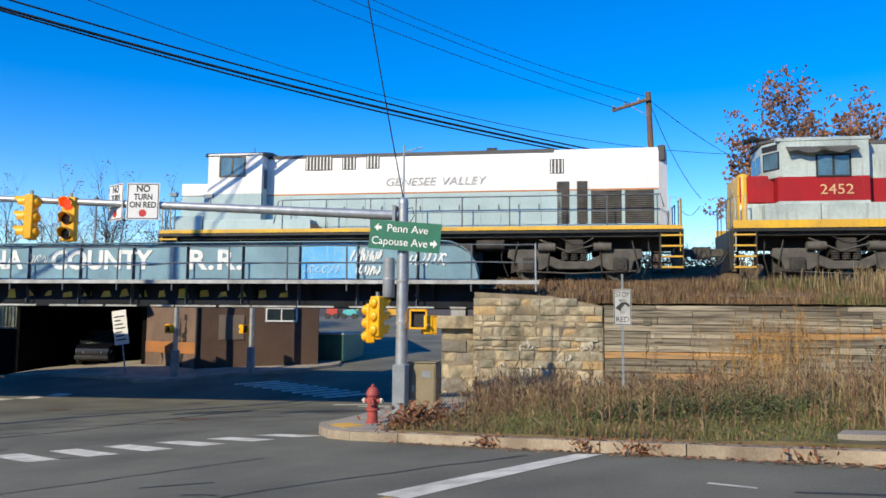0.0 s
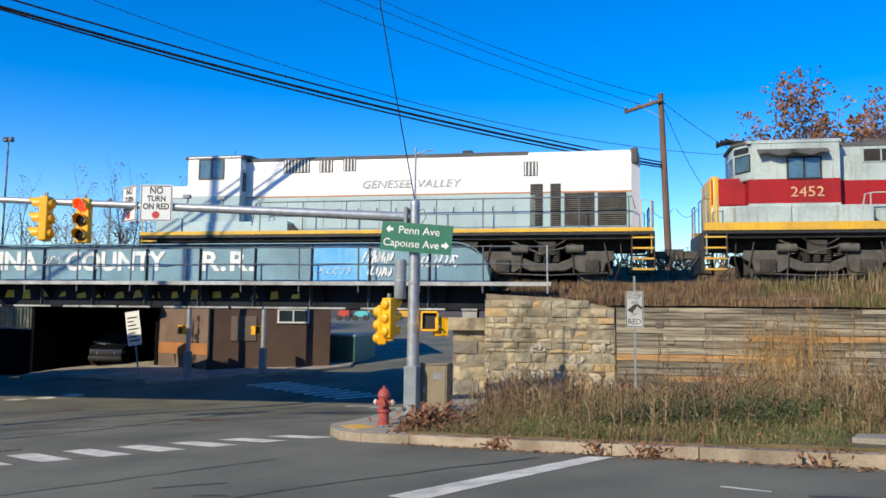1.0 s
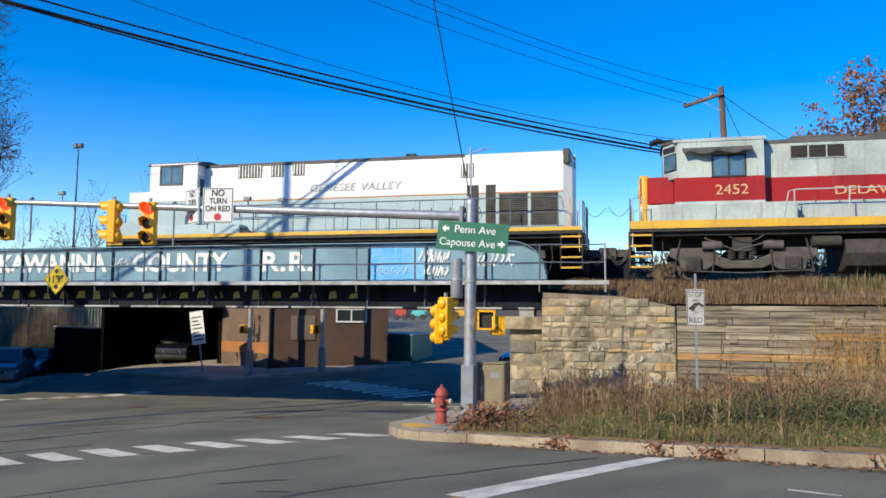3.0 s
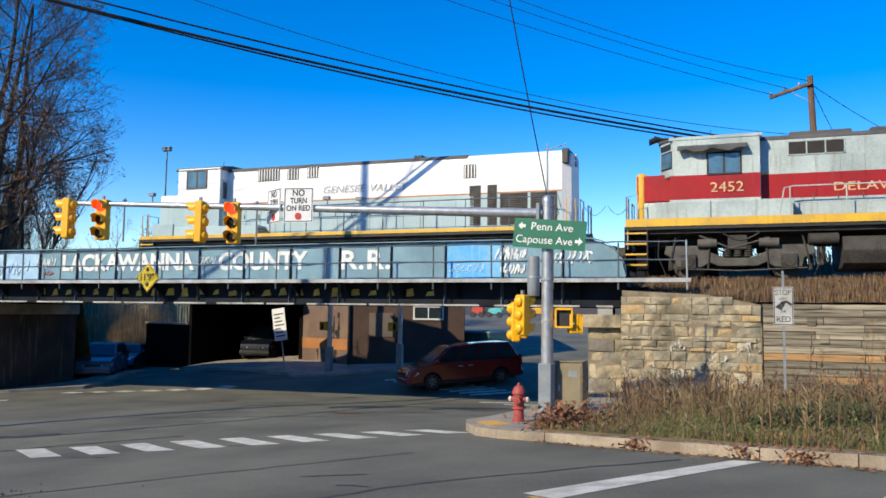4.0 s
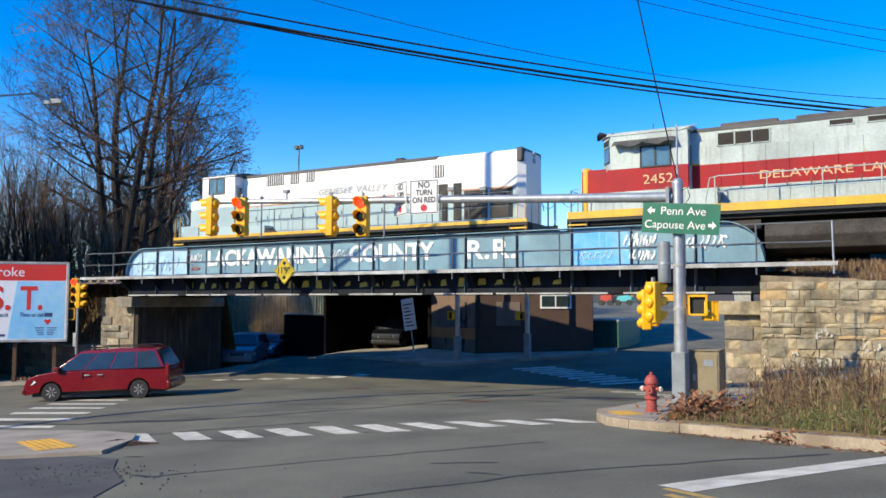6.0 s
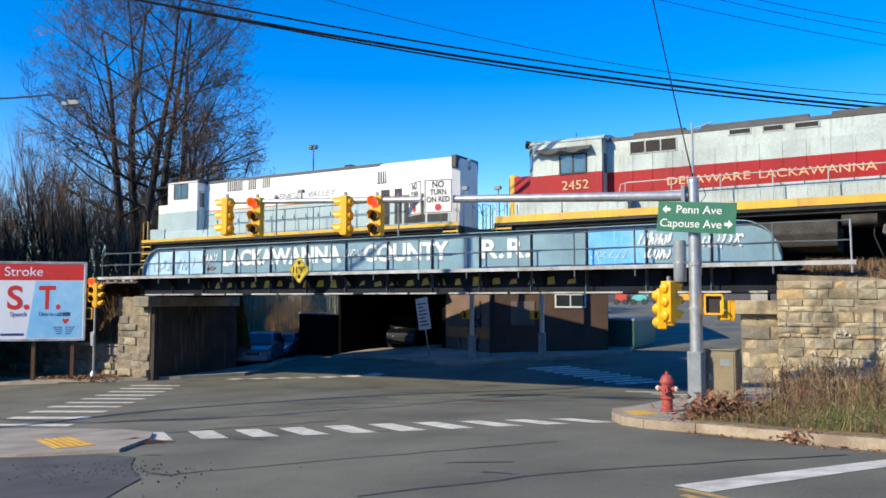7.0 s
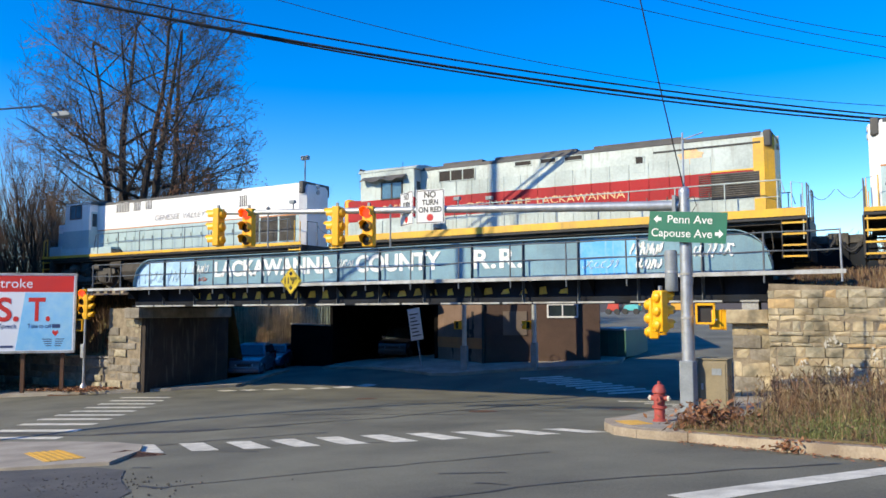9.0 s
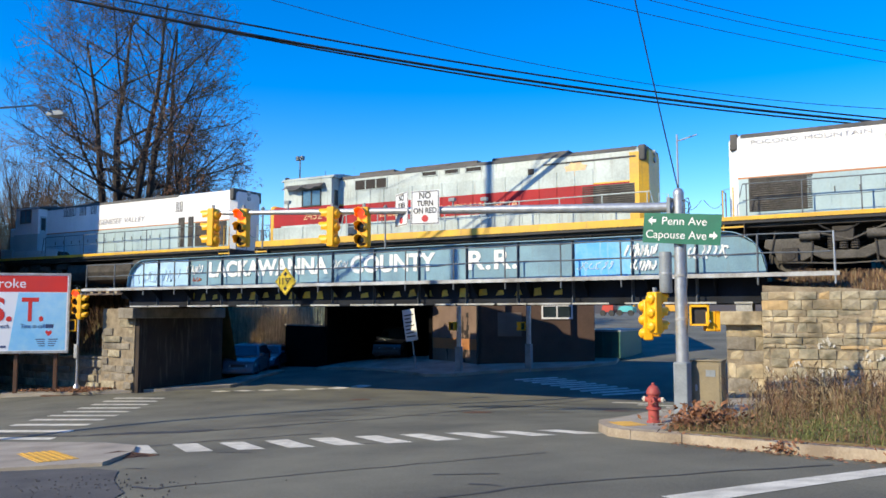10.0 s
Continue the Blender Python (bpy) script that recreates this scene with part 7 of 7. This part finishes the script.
    leaves(lf, [q for q in tips if q.x > at[0] + 3 and q.z < at[2] + 14 and rg.random() < .3], rg, 2, .12, .15)
    part("foliage", lf, LEAFB, t, "sparse dry leaves", smooth=False)
    return t


dome_tree((-43.5, 34.5, 1.6), "tall bare many-stemmed tree with a wide domed crown", 4)
tree("bare_tree", (-38.8, 34.0, 1.8), [(0, 0, .05, 0, 1.0), (.3, .2, .35, 0, .8)], 13.5, .2, 9, "leaning bare tree with a few dry leaves", .45, .5, .14)
src = tree("sapling", (-50, 33, 1.6), [(0, 0, .02, 0, 1.0)], 10.5, .12, 12, "thin bare woodland tree on the embankment", .33, 0, group="bare woodland trees", twist=.25)
src2 = tree("sapling", (-54, 32, 1.4), [(0, 0, -.08, 0, 1.0), (.3, 0, .1, 0, .8)], 9, .1, 15, "thin bare woodland tree on the embankment", .33, 0, group="bare woodland trees", twist=.3)
rg = random.Random(77)
for i in range(105):
    x = -41 - rg.uniform(0, 34)
    y = 29.6 + rg.uniform(0, 15)
    if math.degrees(math.atan2(x, y)) > -49:
        x -= 6
    copy_thing((src, src2)[i % 2], pose(x, y, 1.2, 0, 0, rg.uniform(0, 360)) @ Matrix.Scale(rg.uniform(.7, 1.15), 4))
src3 = tree("small_tree", (-36.5, 44, -1), [(0, 0, .0, 0, 1.0), (.4, 0, .3, .1, .8), (-.4, 0, -.3, .1, .8)], 8.8, .11, 31, "small bushy bare tree with reddish twigs", .5, .25, .12, group="small trees behind the train")
for x, y, k in ((-32, 50, 1.3), (-40.5, 43, 1.0), (-30, 54, 1.35), (-38, 48, 1.25), (-34.5, 52, 1.4), (-41, 56, 1.5), (-26, 60, 1.1)):
    copy_thing(src3, pose(x, y, -1, 0, 0, x * 37) @ Matrix.Scale(k, 4))
tree("autumn_tree", (11.8, 44, 1.5), [(0, 0, .02, 0, 1.0), (.6, .2, .25, 0, .9), (-.5, .2, -.2, 0, .85)], 11.5, .2, 41, "tree with rust-brown autumn leaves behind the track", .5, 1.0, .26)
tree("autumn_tree", (16.5, 46, 1.5), [(0, 0, .02, 0, 1.0), (.6, .2, .25, 0, .9), (-.5, .2, -.3, 0, .85)], 10.5, .18, 43, "tree with thinning rust-brown leaves behind the track", .5, .8, .24)

STRAW = M("dry straw grass", (.34, .255, .13), (.2, .15, .08), .9, scale=3, bump=0, island=.4)
GRASS = M("green grass", (.15, .165, .05), (.09, .1, .03), .9, scale=2, bump=0, island=.4)
RUSTY = M("rust-brown weeds", (.24, .135, .07), (.13, .08, .045), .9, scale=3, bump=0, island=.45)
DARKW = M("dark dead stalks", (.08, .05, .035), (.05, .03, .02), .9, scale=3, bump=0, island=.3)


def blades(mesh, rg, x, y, z, h, w, lean=.35):
    a = rg.uniform(0, 6.28)
    l = rg.uniform(.05, lean) * h
    dx, dy = math.cos(a), math.sin(a)
    px, py = -dy * w, dx * w
    mesh.add([(x - px, y - py, z), (x + px, y + py, z), (x + dx * l * .4 + px * .7, y + dy * l * .4 + py * .7, z + h * .6), (x + dx * l * .4 - px * .7, y + dy * l * .4 - py * .7, z + h * .6), (x + dx * l, y + dy * l, z + h)],
             [(0, 1, 2, 3), (3, 2, 4)])


def stalk(mesh, rg, x, y, z, h):
    """A tall dead weed with side shoots and seed heads."""
    lean = Vector((rg.uniform(-.15, .15), rg.uniform(-.1, .1), 1)).normalized()
    p0 = Vector((x, y, z))
    mesh.tube([p0, p0 + lean * h * .5, p0 + lean * h + Vector((rg.uniform(-.06, .06), 0, 0))], [.008, .006, .003], 3)
    for k in range(int(h * 16)):
        b = p0 + lean * h * rg.uniform(.25, 1)
        d = Vector((rg.uniform(-1, 1), rg.uniform(-1, 1), rg.uniform(.3, 1.4))).normalized() * rg.uniform(.05, .2)
        w = rg.uniform(.004, .011)
        mesh.add([b, b + d * .5 + Vector((w, 0, 0)), b + d, b + d * .5 - Vector((w, .006, 0))], [(0, 1, 2, 3)])


rg = random.Random(3)
straw, green, rusty, dark = Mesh(), Mesh(), Mesh(), Mesh()
n = 0
while n < 62000:
    x = rg.uniform(-3.2, 13)
    y = kerb_y(x) + .25 + 9.5 * rg.random() ** 1.25
    if y > 23.2:
        continue
    ky = kerb_y(x)
    if y < ky + .3 or (x < -2.3 and y > 15.5) or (2.9 < x < 4.8 and y < ky + 1.35):
        continue
    n += 1
    depth = min(1, (y - ky) / 8)
    z = corner_z(x, y)
    k = noise.noise(Vector((x * .5, y * .5, 0))) + .35 * noise.noise(Vector((x * 1.7, y * 1.7, 4)))
    h = (.07 + .3 * depth) * rg.uniform(.3, 1.3) * (1.1 + k)
    u = rg.random() + k * .6
    if x < -1.2:
        u += .25
    if u < .85 - .07 * (y - ky):
        blades(green, rg, x, y, z, h * .8 + .05, .006, .9)
    elif u < .95:
        blades(straw, rg, x, y, z, h * 1.1, .0045, 1.0)
    else:
        blades(rusty, rg, x, y, z, h * 1.2, .005, 1.0)
    if rg.random() < .3:
        a = rg.uniform(0, 6)
        s, zz = rg.uniform(.008, .022), z + rg.uniform(.02, 1) * (h + .08)
        (green if u < .4 else rusty).add([(x + s * math.cos(a + q * 1.57), y + s * math.sin(a + q * 1.57), zz + rg.uniform(-.025, .025)) for q in range(4)], [(0, 1, 2, 3)])
for _ in range(2300):
    x = rg.uniform(-2.4, 11)
    y = kerb_y(x) + rg.uniform(1.2, 9)
    k = noise.noise(Vector((x * .6, y * .6, 2)))
    if y < 22.8 and rg.random() < .55 + k:
        stalk(rg.choice((rusty, rusty, straw, dark)), rg, x, y, corner_z(x, y), rg.uniform(.3, .8) * (1 + .5 * k))
ochre = Mesh()
for _ in range(110):
    x, y = rg.gauss(4.9, .8), rg.uniform(18, 22.5)
    stalk(ochre, rg, x, y, corner_z(x, y), rg.uniform(1.0, 2.0))
for _ in range(16):
    x, y = rg.uniform(1.8, 9), rg.uniform(19, 22.5)
    stalk(dark, rg, x, y, corner_z(x, y), rg.uniform(1.0, 1.9))
# low leafy clump at the kerb and fallen leaves along it
clump = Mesh()
for _ in range(900):
    x, y = rg.gauss(-2.75, .28), rg.gauss(13.6, .3)
    c = Vector((x, y, corner_z(x, y) + abs(rg.gauss(.12, .14))))
    a = Vector((rg.uniform(-1, 1), rg.uniform(-1, 1), rg.uniform(-.6, 1))).normalized() * .06
    b = a.cross(Vector((rg.uniform(-1, 1), rg.uniform(-1, 1), 1))).normalized() * .03
    clump.add([c - a, c + b, c + a, c - b], [(0, 1, 2, 3)])
bush = Mesh()
BUSHG = M("olive bush leaves", (.1, .115, .04), (.06, .07, .025), .8, scale=3, bump=0, island=.5)
for bx_, by_, r_, h_ in ((1.5, 12.6, .8, .6), (2.5, 12.2, .7, .75), (.8, 13.4, .6, .5), (3.3, 12.4, .6, .55), (1.9, 14.2, .9, .6)):
    for _ in range(2200):
        a, rr = rg.uniform(0, 6.28), r_ * math.sqrt(rg.random())
        x, y = bx_ + rr * math.cos(a), by_ + rr * math.sin(a)
        top = h_ * (1 - .75 * (rr / r_) ** 2) * (.75 + .5 * noise.noise(Vector((x * 3, y * 3, 1))))
        c = Vector((x, y, corner_z(x, y) + max(.02, top * rg.random() ** .6)))
        a_ = Vector((rg.uniform(-1, 1), rg.uniform(-1, 1), rg.uniform(-.2, 1.2))).normalized() * rg.uniform(.02, .05)
        b_ = a_.cross(Vector((rg.uniform(-1, 1), rg.uniform(-1, 1), 1))).normalized() * .011
        bush.add([c - a_, c + b_, c + a_, c - b_], [(0, 1, 2, 3)])
single("bush", bush, BUSHG, "low spreading olive-green bush on the verge", "plant", at=(1.9, 12.7, corner_z(1.9, 12.7)), smooth=False)
for cx_, n_l in ((-1.2, 130), (.2, 90), (.9, 150), (2.6, 60), (4.4, 90)):
    tuft = Mesh()
    for _ in range(n_l):
        x, y = rg.gauss(cx_, .18), kerb_y(cx_) + rg.gauss(.0, .07)
        c = Vector((x, y, gz(x, y) + .03 + abs(rg.gauss(.06, .05))))
        a = Vector((rg.uniform(-1, 1), rg.uniform(-1, 1), rg.uniform(-.2, 1))).normalized() * .045
        b = a.cross(Vector((rg.uniform(-1, 1), rg.uniform(-1, 1), 1))).normalized() * .018
        tuft.add([c - a, c + b, c + a, c - b], [(0, 1, 2, 3)])
    single("weed_tuft", tuft, LEAFB, "small tuft of dry brown leaves against the kerb", kind="stuff", at=(cx_, kerb_y(cx_), gz(cx_, kerb_y(cx_))), smooth=False)
single("weed_clump", clump, LEAFB, "low clump of dry brown weed leaves at the kerb", "plant", at=(-2.75, 13.6, corner_z(-2.75, 13.6)), smooth=False)
lit = Mesh()
for _ in range(1500):
    x = rg.uniform(-3, 9)
    y = kerb_y(x) + rg.gauss(-.05, .16)
    z = (corner_z(x, y) if y > kerb_y(x) else gz(x, y)) + .012
    s = rg.uniform(.012, .035)
    a = rg.uniform(0, 6)
    lit.add([(x + s * math.cos(a + k * 1.57), y + s * math.sin(a + k * 1.57), z + rg.uniform(0, .015)) for k in range(4)], [(0, 1, 2, 3)])
for _ in range(2600):
    x, y = rg.uniform(-45, -31), rg.uniform(22.3, 24.2)
    s = rg.uniform(.03, .08)
    a = rg.uniform(0, 6)
    lit.add([(x + s * math.cos(a + k * 1.57), y + s * math.sin(a + k * 1.57), gz(x, y) + .16 + rg.uniform(0, .12)) for k in range(4)], [(0, 1, 2, 3)])
single("leaf_litter", lit, LEAFB, "fallen brown leaves in gutters and along walls", kind="stuff", smooth=False)
# bank beside the track
for _ in range(30000):
    x, y = rg.uniform(-2.4, 20), rg.uniform(23.6, 25.2)
    z = max(bank(x, y), 2.3 if y > 24.6 else 0)
    k = noise.noise(Vector((x * .35, y * .7, 9)))
    h = rg.uniform(.06, .26) * (1.2 + k)
    (blades(green, rg, x, y, z, h * .8, .012) if (k > .05 and x > 5 and rg.random() < .6) else blades(rusty if rg.random() < .75 else straw, rg, x, y, z, h, .01))
for _ in range(900):
    x, y = rg.gauss(9.5, 1.3), rg.uniform(24.2, 25.0)
    blades(straw, rg, x, y, bank(x, y), rg.uniform(.3, .8), .012)
# brush on the left bank
for _ in range(7000):
    x, y = rg.uniform(-48, -31.5), rg.uniform(24.6, 26)
    z = bank_l(x, y)
    blades(dark if rg.random() < .5 else rusty, rg, x, y, z, rg.uniform(.2, .9), .02, .8)
single("ochre_weeds", ochre, M("ochre weed leaves", (.42, .24, .075), (.24, .14, .05), .9, scale=3, bump=0, island=.4), "tall ochre-brown weeds against the timber wall", kind="stuff", smooth=False)
single("straw_grass", straw, STRAW, "tall dry straw-coloured grass on the verge", kind="stuff", smooth=False)
single("green_grass", green, GRASS, "short green grass among the weeds", kind="stuff", smooth=False)
single("rust_weeds", rusty, RUSTY, "rust-brown dead weeds on verge and bank", kind="stuff", smooth=False)
single("dead_stalks", dark, DARKW, "dark dead weed stalks and brush", kind="stuff", smooth=False)
brush = Mesh()
for _ in range(2600):
    x, y = rg.uniform(-75, -42.5), rg.uniform(28.8, 40)
    p = Vector((x, y, 1.6))
    d = Vector((rg.uniform(-.4, .4), rg.uniform(-.4, .4), 1)).normalized()
    h = rg.uniform(1.2, 4.2)
    q = p + d * h
    brush.tube([p, p + d * h * .5 + Vector((rg.uniform(-.2, .2), 0, 0)), q], [.03, .02, .006], 3)
    for k in range(5):
        b = p + d * h * rg.uniform(.35, 1)
        e = b + Vector((rg.uniform(-1, 1), rg.uniform(-1, 1), rg.uniform(.2, 1))) * rg.uniform(.3, .8)
        brush.tube([b, e], [.012, .004], 3)
single("woodland_brush", brush, TWIG, "dense bare brown brushwood at the edge of the wood", kind="stuff", smooth=False)
back = Mesh()
for _ in range(2600):
    x, y = rg.uniform(-2.4, 40), rg.uniform(29.6, 32.8)
    p = Vector((x, y, bank(x, y) - .05))
    h = rg.uniform(.3, 1.0)
    d = Vector((rg.uniform(-.4, .4), rg.uniform(-.3, .3), 1)).normalized()
    back.tube([p, p + d * h], [.02, .006], 3)
    for k in range(3):
        b = p + d * h * rg.uniform(.3, 1)
        back.tube([b, b + Vector((rg.uniform(-1, 1), rg.uniform(-1, 1), rg.uniform(.2, 1))) * .25], [.012, .004], 3)
single("back_brush", back, TWIG, "low bare brown brush along the back of the track", kind="stuff", smooth=False)
bg = Mesh()
for _ in range(9):
    a, h = rg.uniform(0, 6), rg.uniform(.05, .16)
    bg.lathe([(.16 + rg.uniform(0, .08), 0), (.2, h * .5), (.09, h)], (9.3 + rg.uniform(-.25, .25), 23.95 + rg.uniform(-.08, .08), bank(9.3, 23.95)), 9)
single("plastic_bag", bg, SIGNW, "crumpled white plastic bag lying on the bank", "litter", at=(9.3, 23.95, bank(9.3, 23.95)))

# ---- added, unseen buildings that close the street behind the camera and cut skylight ----
BRK = M("dull brick wall", (.26, .13, .09), (.18, .09, .065), .9, scale=2, fine=30, bump=.3)
for x0, x1, y0, y1, h in ((-16, 2, -34, -22, 7.5), (6, 26, -36, -24, 8), (-40, -22, -40, -26, 6), (32, 44, -16, 6, 7), (-70, -44, -60, -42, 14), (30, 60, -50, -30, 15), (-24, 4, -64, -48, 13), (50, 64, -24, 22, 13), (-84, -70, -30, 6, 14)):
    t = thing("town_house", ((x0 + x1) / 2, (y0 + y1) / 2, 0), "plain brick building added out of view to cut skylight", "building", "buildings across the street")
    part("wall", Mesh().box(x0, x1, y0, y1, -2, h), BRK, t)
    part("roof", Mesh().box(x0 - .3, x1 + .3, y0 - .3, y1 + .3, h, h + .3), ROOF, t)
# unseen wedge placed so its shadow falls on the leading locomotive
t = thing("town_house", (-50, 21, 0), "plain brick building beside the advertising board, added out of view to shade the train", "building", "buildings across the street")
part("wall", Mesh().prism([(-36.9, 20.6), (-41.2, 23.1), (-60, 23.1), (-60, 18.9), (-39.5, 18.9)], -2.6, 11.5, "z"), BRK, t)
FARH = M("far hillside woods", (.1, .075, .055), (.07, .06, .05), 1.0, scale=.05, fine=.6, bump=.3)
hill = Mesh()
for i in range(60):
    a0, a1 = radians(-100 + i * 4), radians(-100 + (i + 1) * 4)
    h0, h1 = 9 + 7 * noise.noise(Vector((i * .35, 0, 0))), 9 + 7 * noise.noise(Vector(((i + 1) * .35, 0, 0)))
    R = 330
    hill.add([(R * math.sin(a0), R * math.cos(a0), -3), (R * math.sin(a1), R * math.cos(a1), -3), ((R + 80) * math.sin(a1), (R + 80) * math.cos(a1), h1), ((R + 80) * math.sin(a0), (R + 80) * math.cos(a0), h0)], [(0, 1, 2, 3)])
single("backdrop_hill", hill, FARH, "low wooded hill on the horizon", kind="structure")

# ---- stones of the walls ----
courses(wr, -2.98, .84, -1.1, 2.3, 23.36, (.11, .3), (.16, .8), [STONE, STONE, STONE_G, STONE_G, STONE, STONE_G, STONE_O], 57, top=lambda x: 2.2 - .08 * (x + 3) - .06, rough=.035, joint=.003)
courses(pr, -4.02, -2.98, -1.6, 1.2, 23.82, (.3, .5), (.5, .9), [STONE, STONE_D], 52)
courses(wl, -32.15, -29.95, -2.35, 1.25, 24.2, (.3, .46), (.5, 1.2), [STONE_D, STONE_D, STONE_D, STONE_G], 53, rough=.1, joint=.02)
courses(wl, -47.5, -32.15, -2.5, -.5, 24.3, (.28, .42), (.45, 1.2), [STONE_D, STONE_D, STONE_G], 54, rough=.09, joint=.015)
# flaking whitewash low on the right wall
flake = Mesh()
rg = random.Random(8)
for _ in range(30):
    x, z = rg.uniform(-2.95, .7), rg.uniform(-.8, .05) if rg.random() < .75 else rg.uniform(.1, .8)
    for _ in range(rg.randint(3, 9)):
        u, v = x + rg.gauss(0, .09), z + rg.gauss(0, .08)
        w, h = rg.uniform(.008, .04), rg.uniform(.015, .09)
        ring = [(u + w * math.cos(q * .7) * rg.uniform(.5, 1.2), 23.285 - .004 * rg.random(), v + h * math.sin(q * .7) * rg.uniform(.5, 1.2)) for q in range(9)]
        flake.add(ring, [tuple(range(9))])
single("whitewash", flake, M("flaking whitewash", (.62, .6, .54), (.4, .37, .3), .9, scale=6, fine=30), "flaking white paint stains low on the stone wall", kind="stuff", smooth=False)


# ---- movement ----
def motions():
    ts = [0.25 * i for i in range(41)]
    for ob, x in ((loco_a, -5.4), (loco_b, 13.6), (loco_c, 32.6)):
        walk(ob, [(t, pose(x + disp(t), TY, RAILZ)) for t in ts])
    steps = [10 * i / 60 for i in range(61)]
    for ws, loc in WHEELSETS:
        walk(ws, [(t, pose(*loc, 0, math.degrees(disp(t) / .5), 0)) for t in steps])
    walk(van, [(VAN_PATH[i][0], van_pose(i)) for i in range(len(VAN_PATH))])
    turn, rows = 0.0, [(0.0, 0.0)]
    tv = [r[0] for r in VAN_PATH]
    px, py = [r[1] for r in VAN_PATH], [r[2] for r in VAN_PATH]
    last = (px[0], py[0])
    for i in range(1, 301):
        t = i / 30
        now = (float(np.interp(t, tv, px)), float(np.interp(t, tv, py)))
        turn += math.hypot(now[0] - last[0], now[1] - last[1]) / .33
        last = now
        rows.append((t, math.degrees(turn)))
    for w, loc, s in VAN_WHEELS:
        walk(w, [(t, pose(*loc, 0, 0, 0 if s < 0 else 180) @ pose(0, 0, 0, 0, a * -s, 0)) for t, a in rows])


motions()
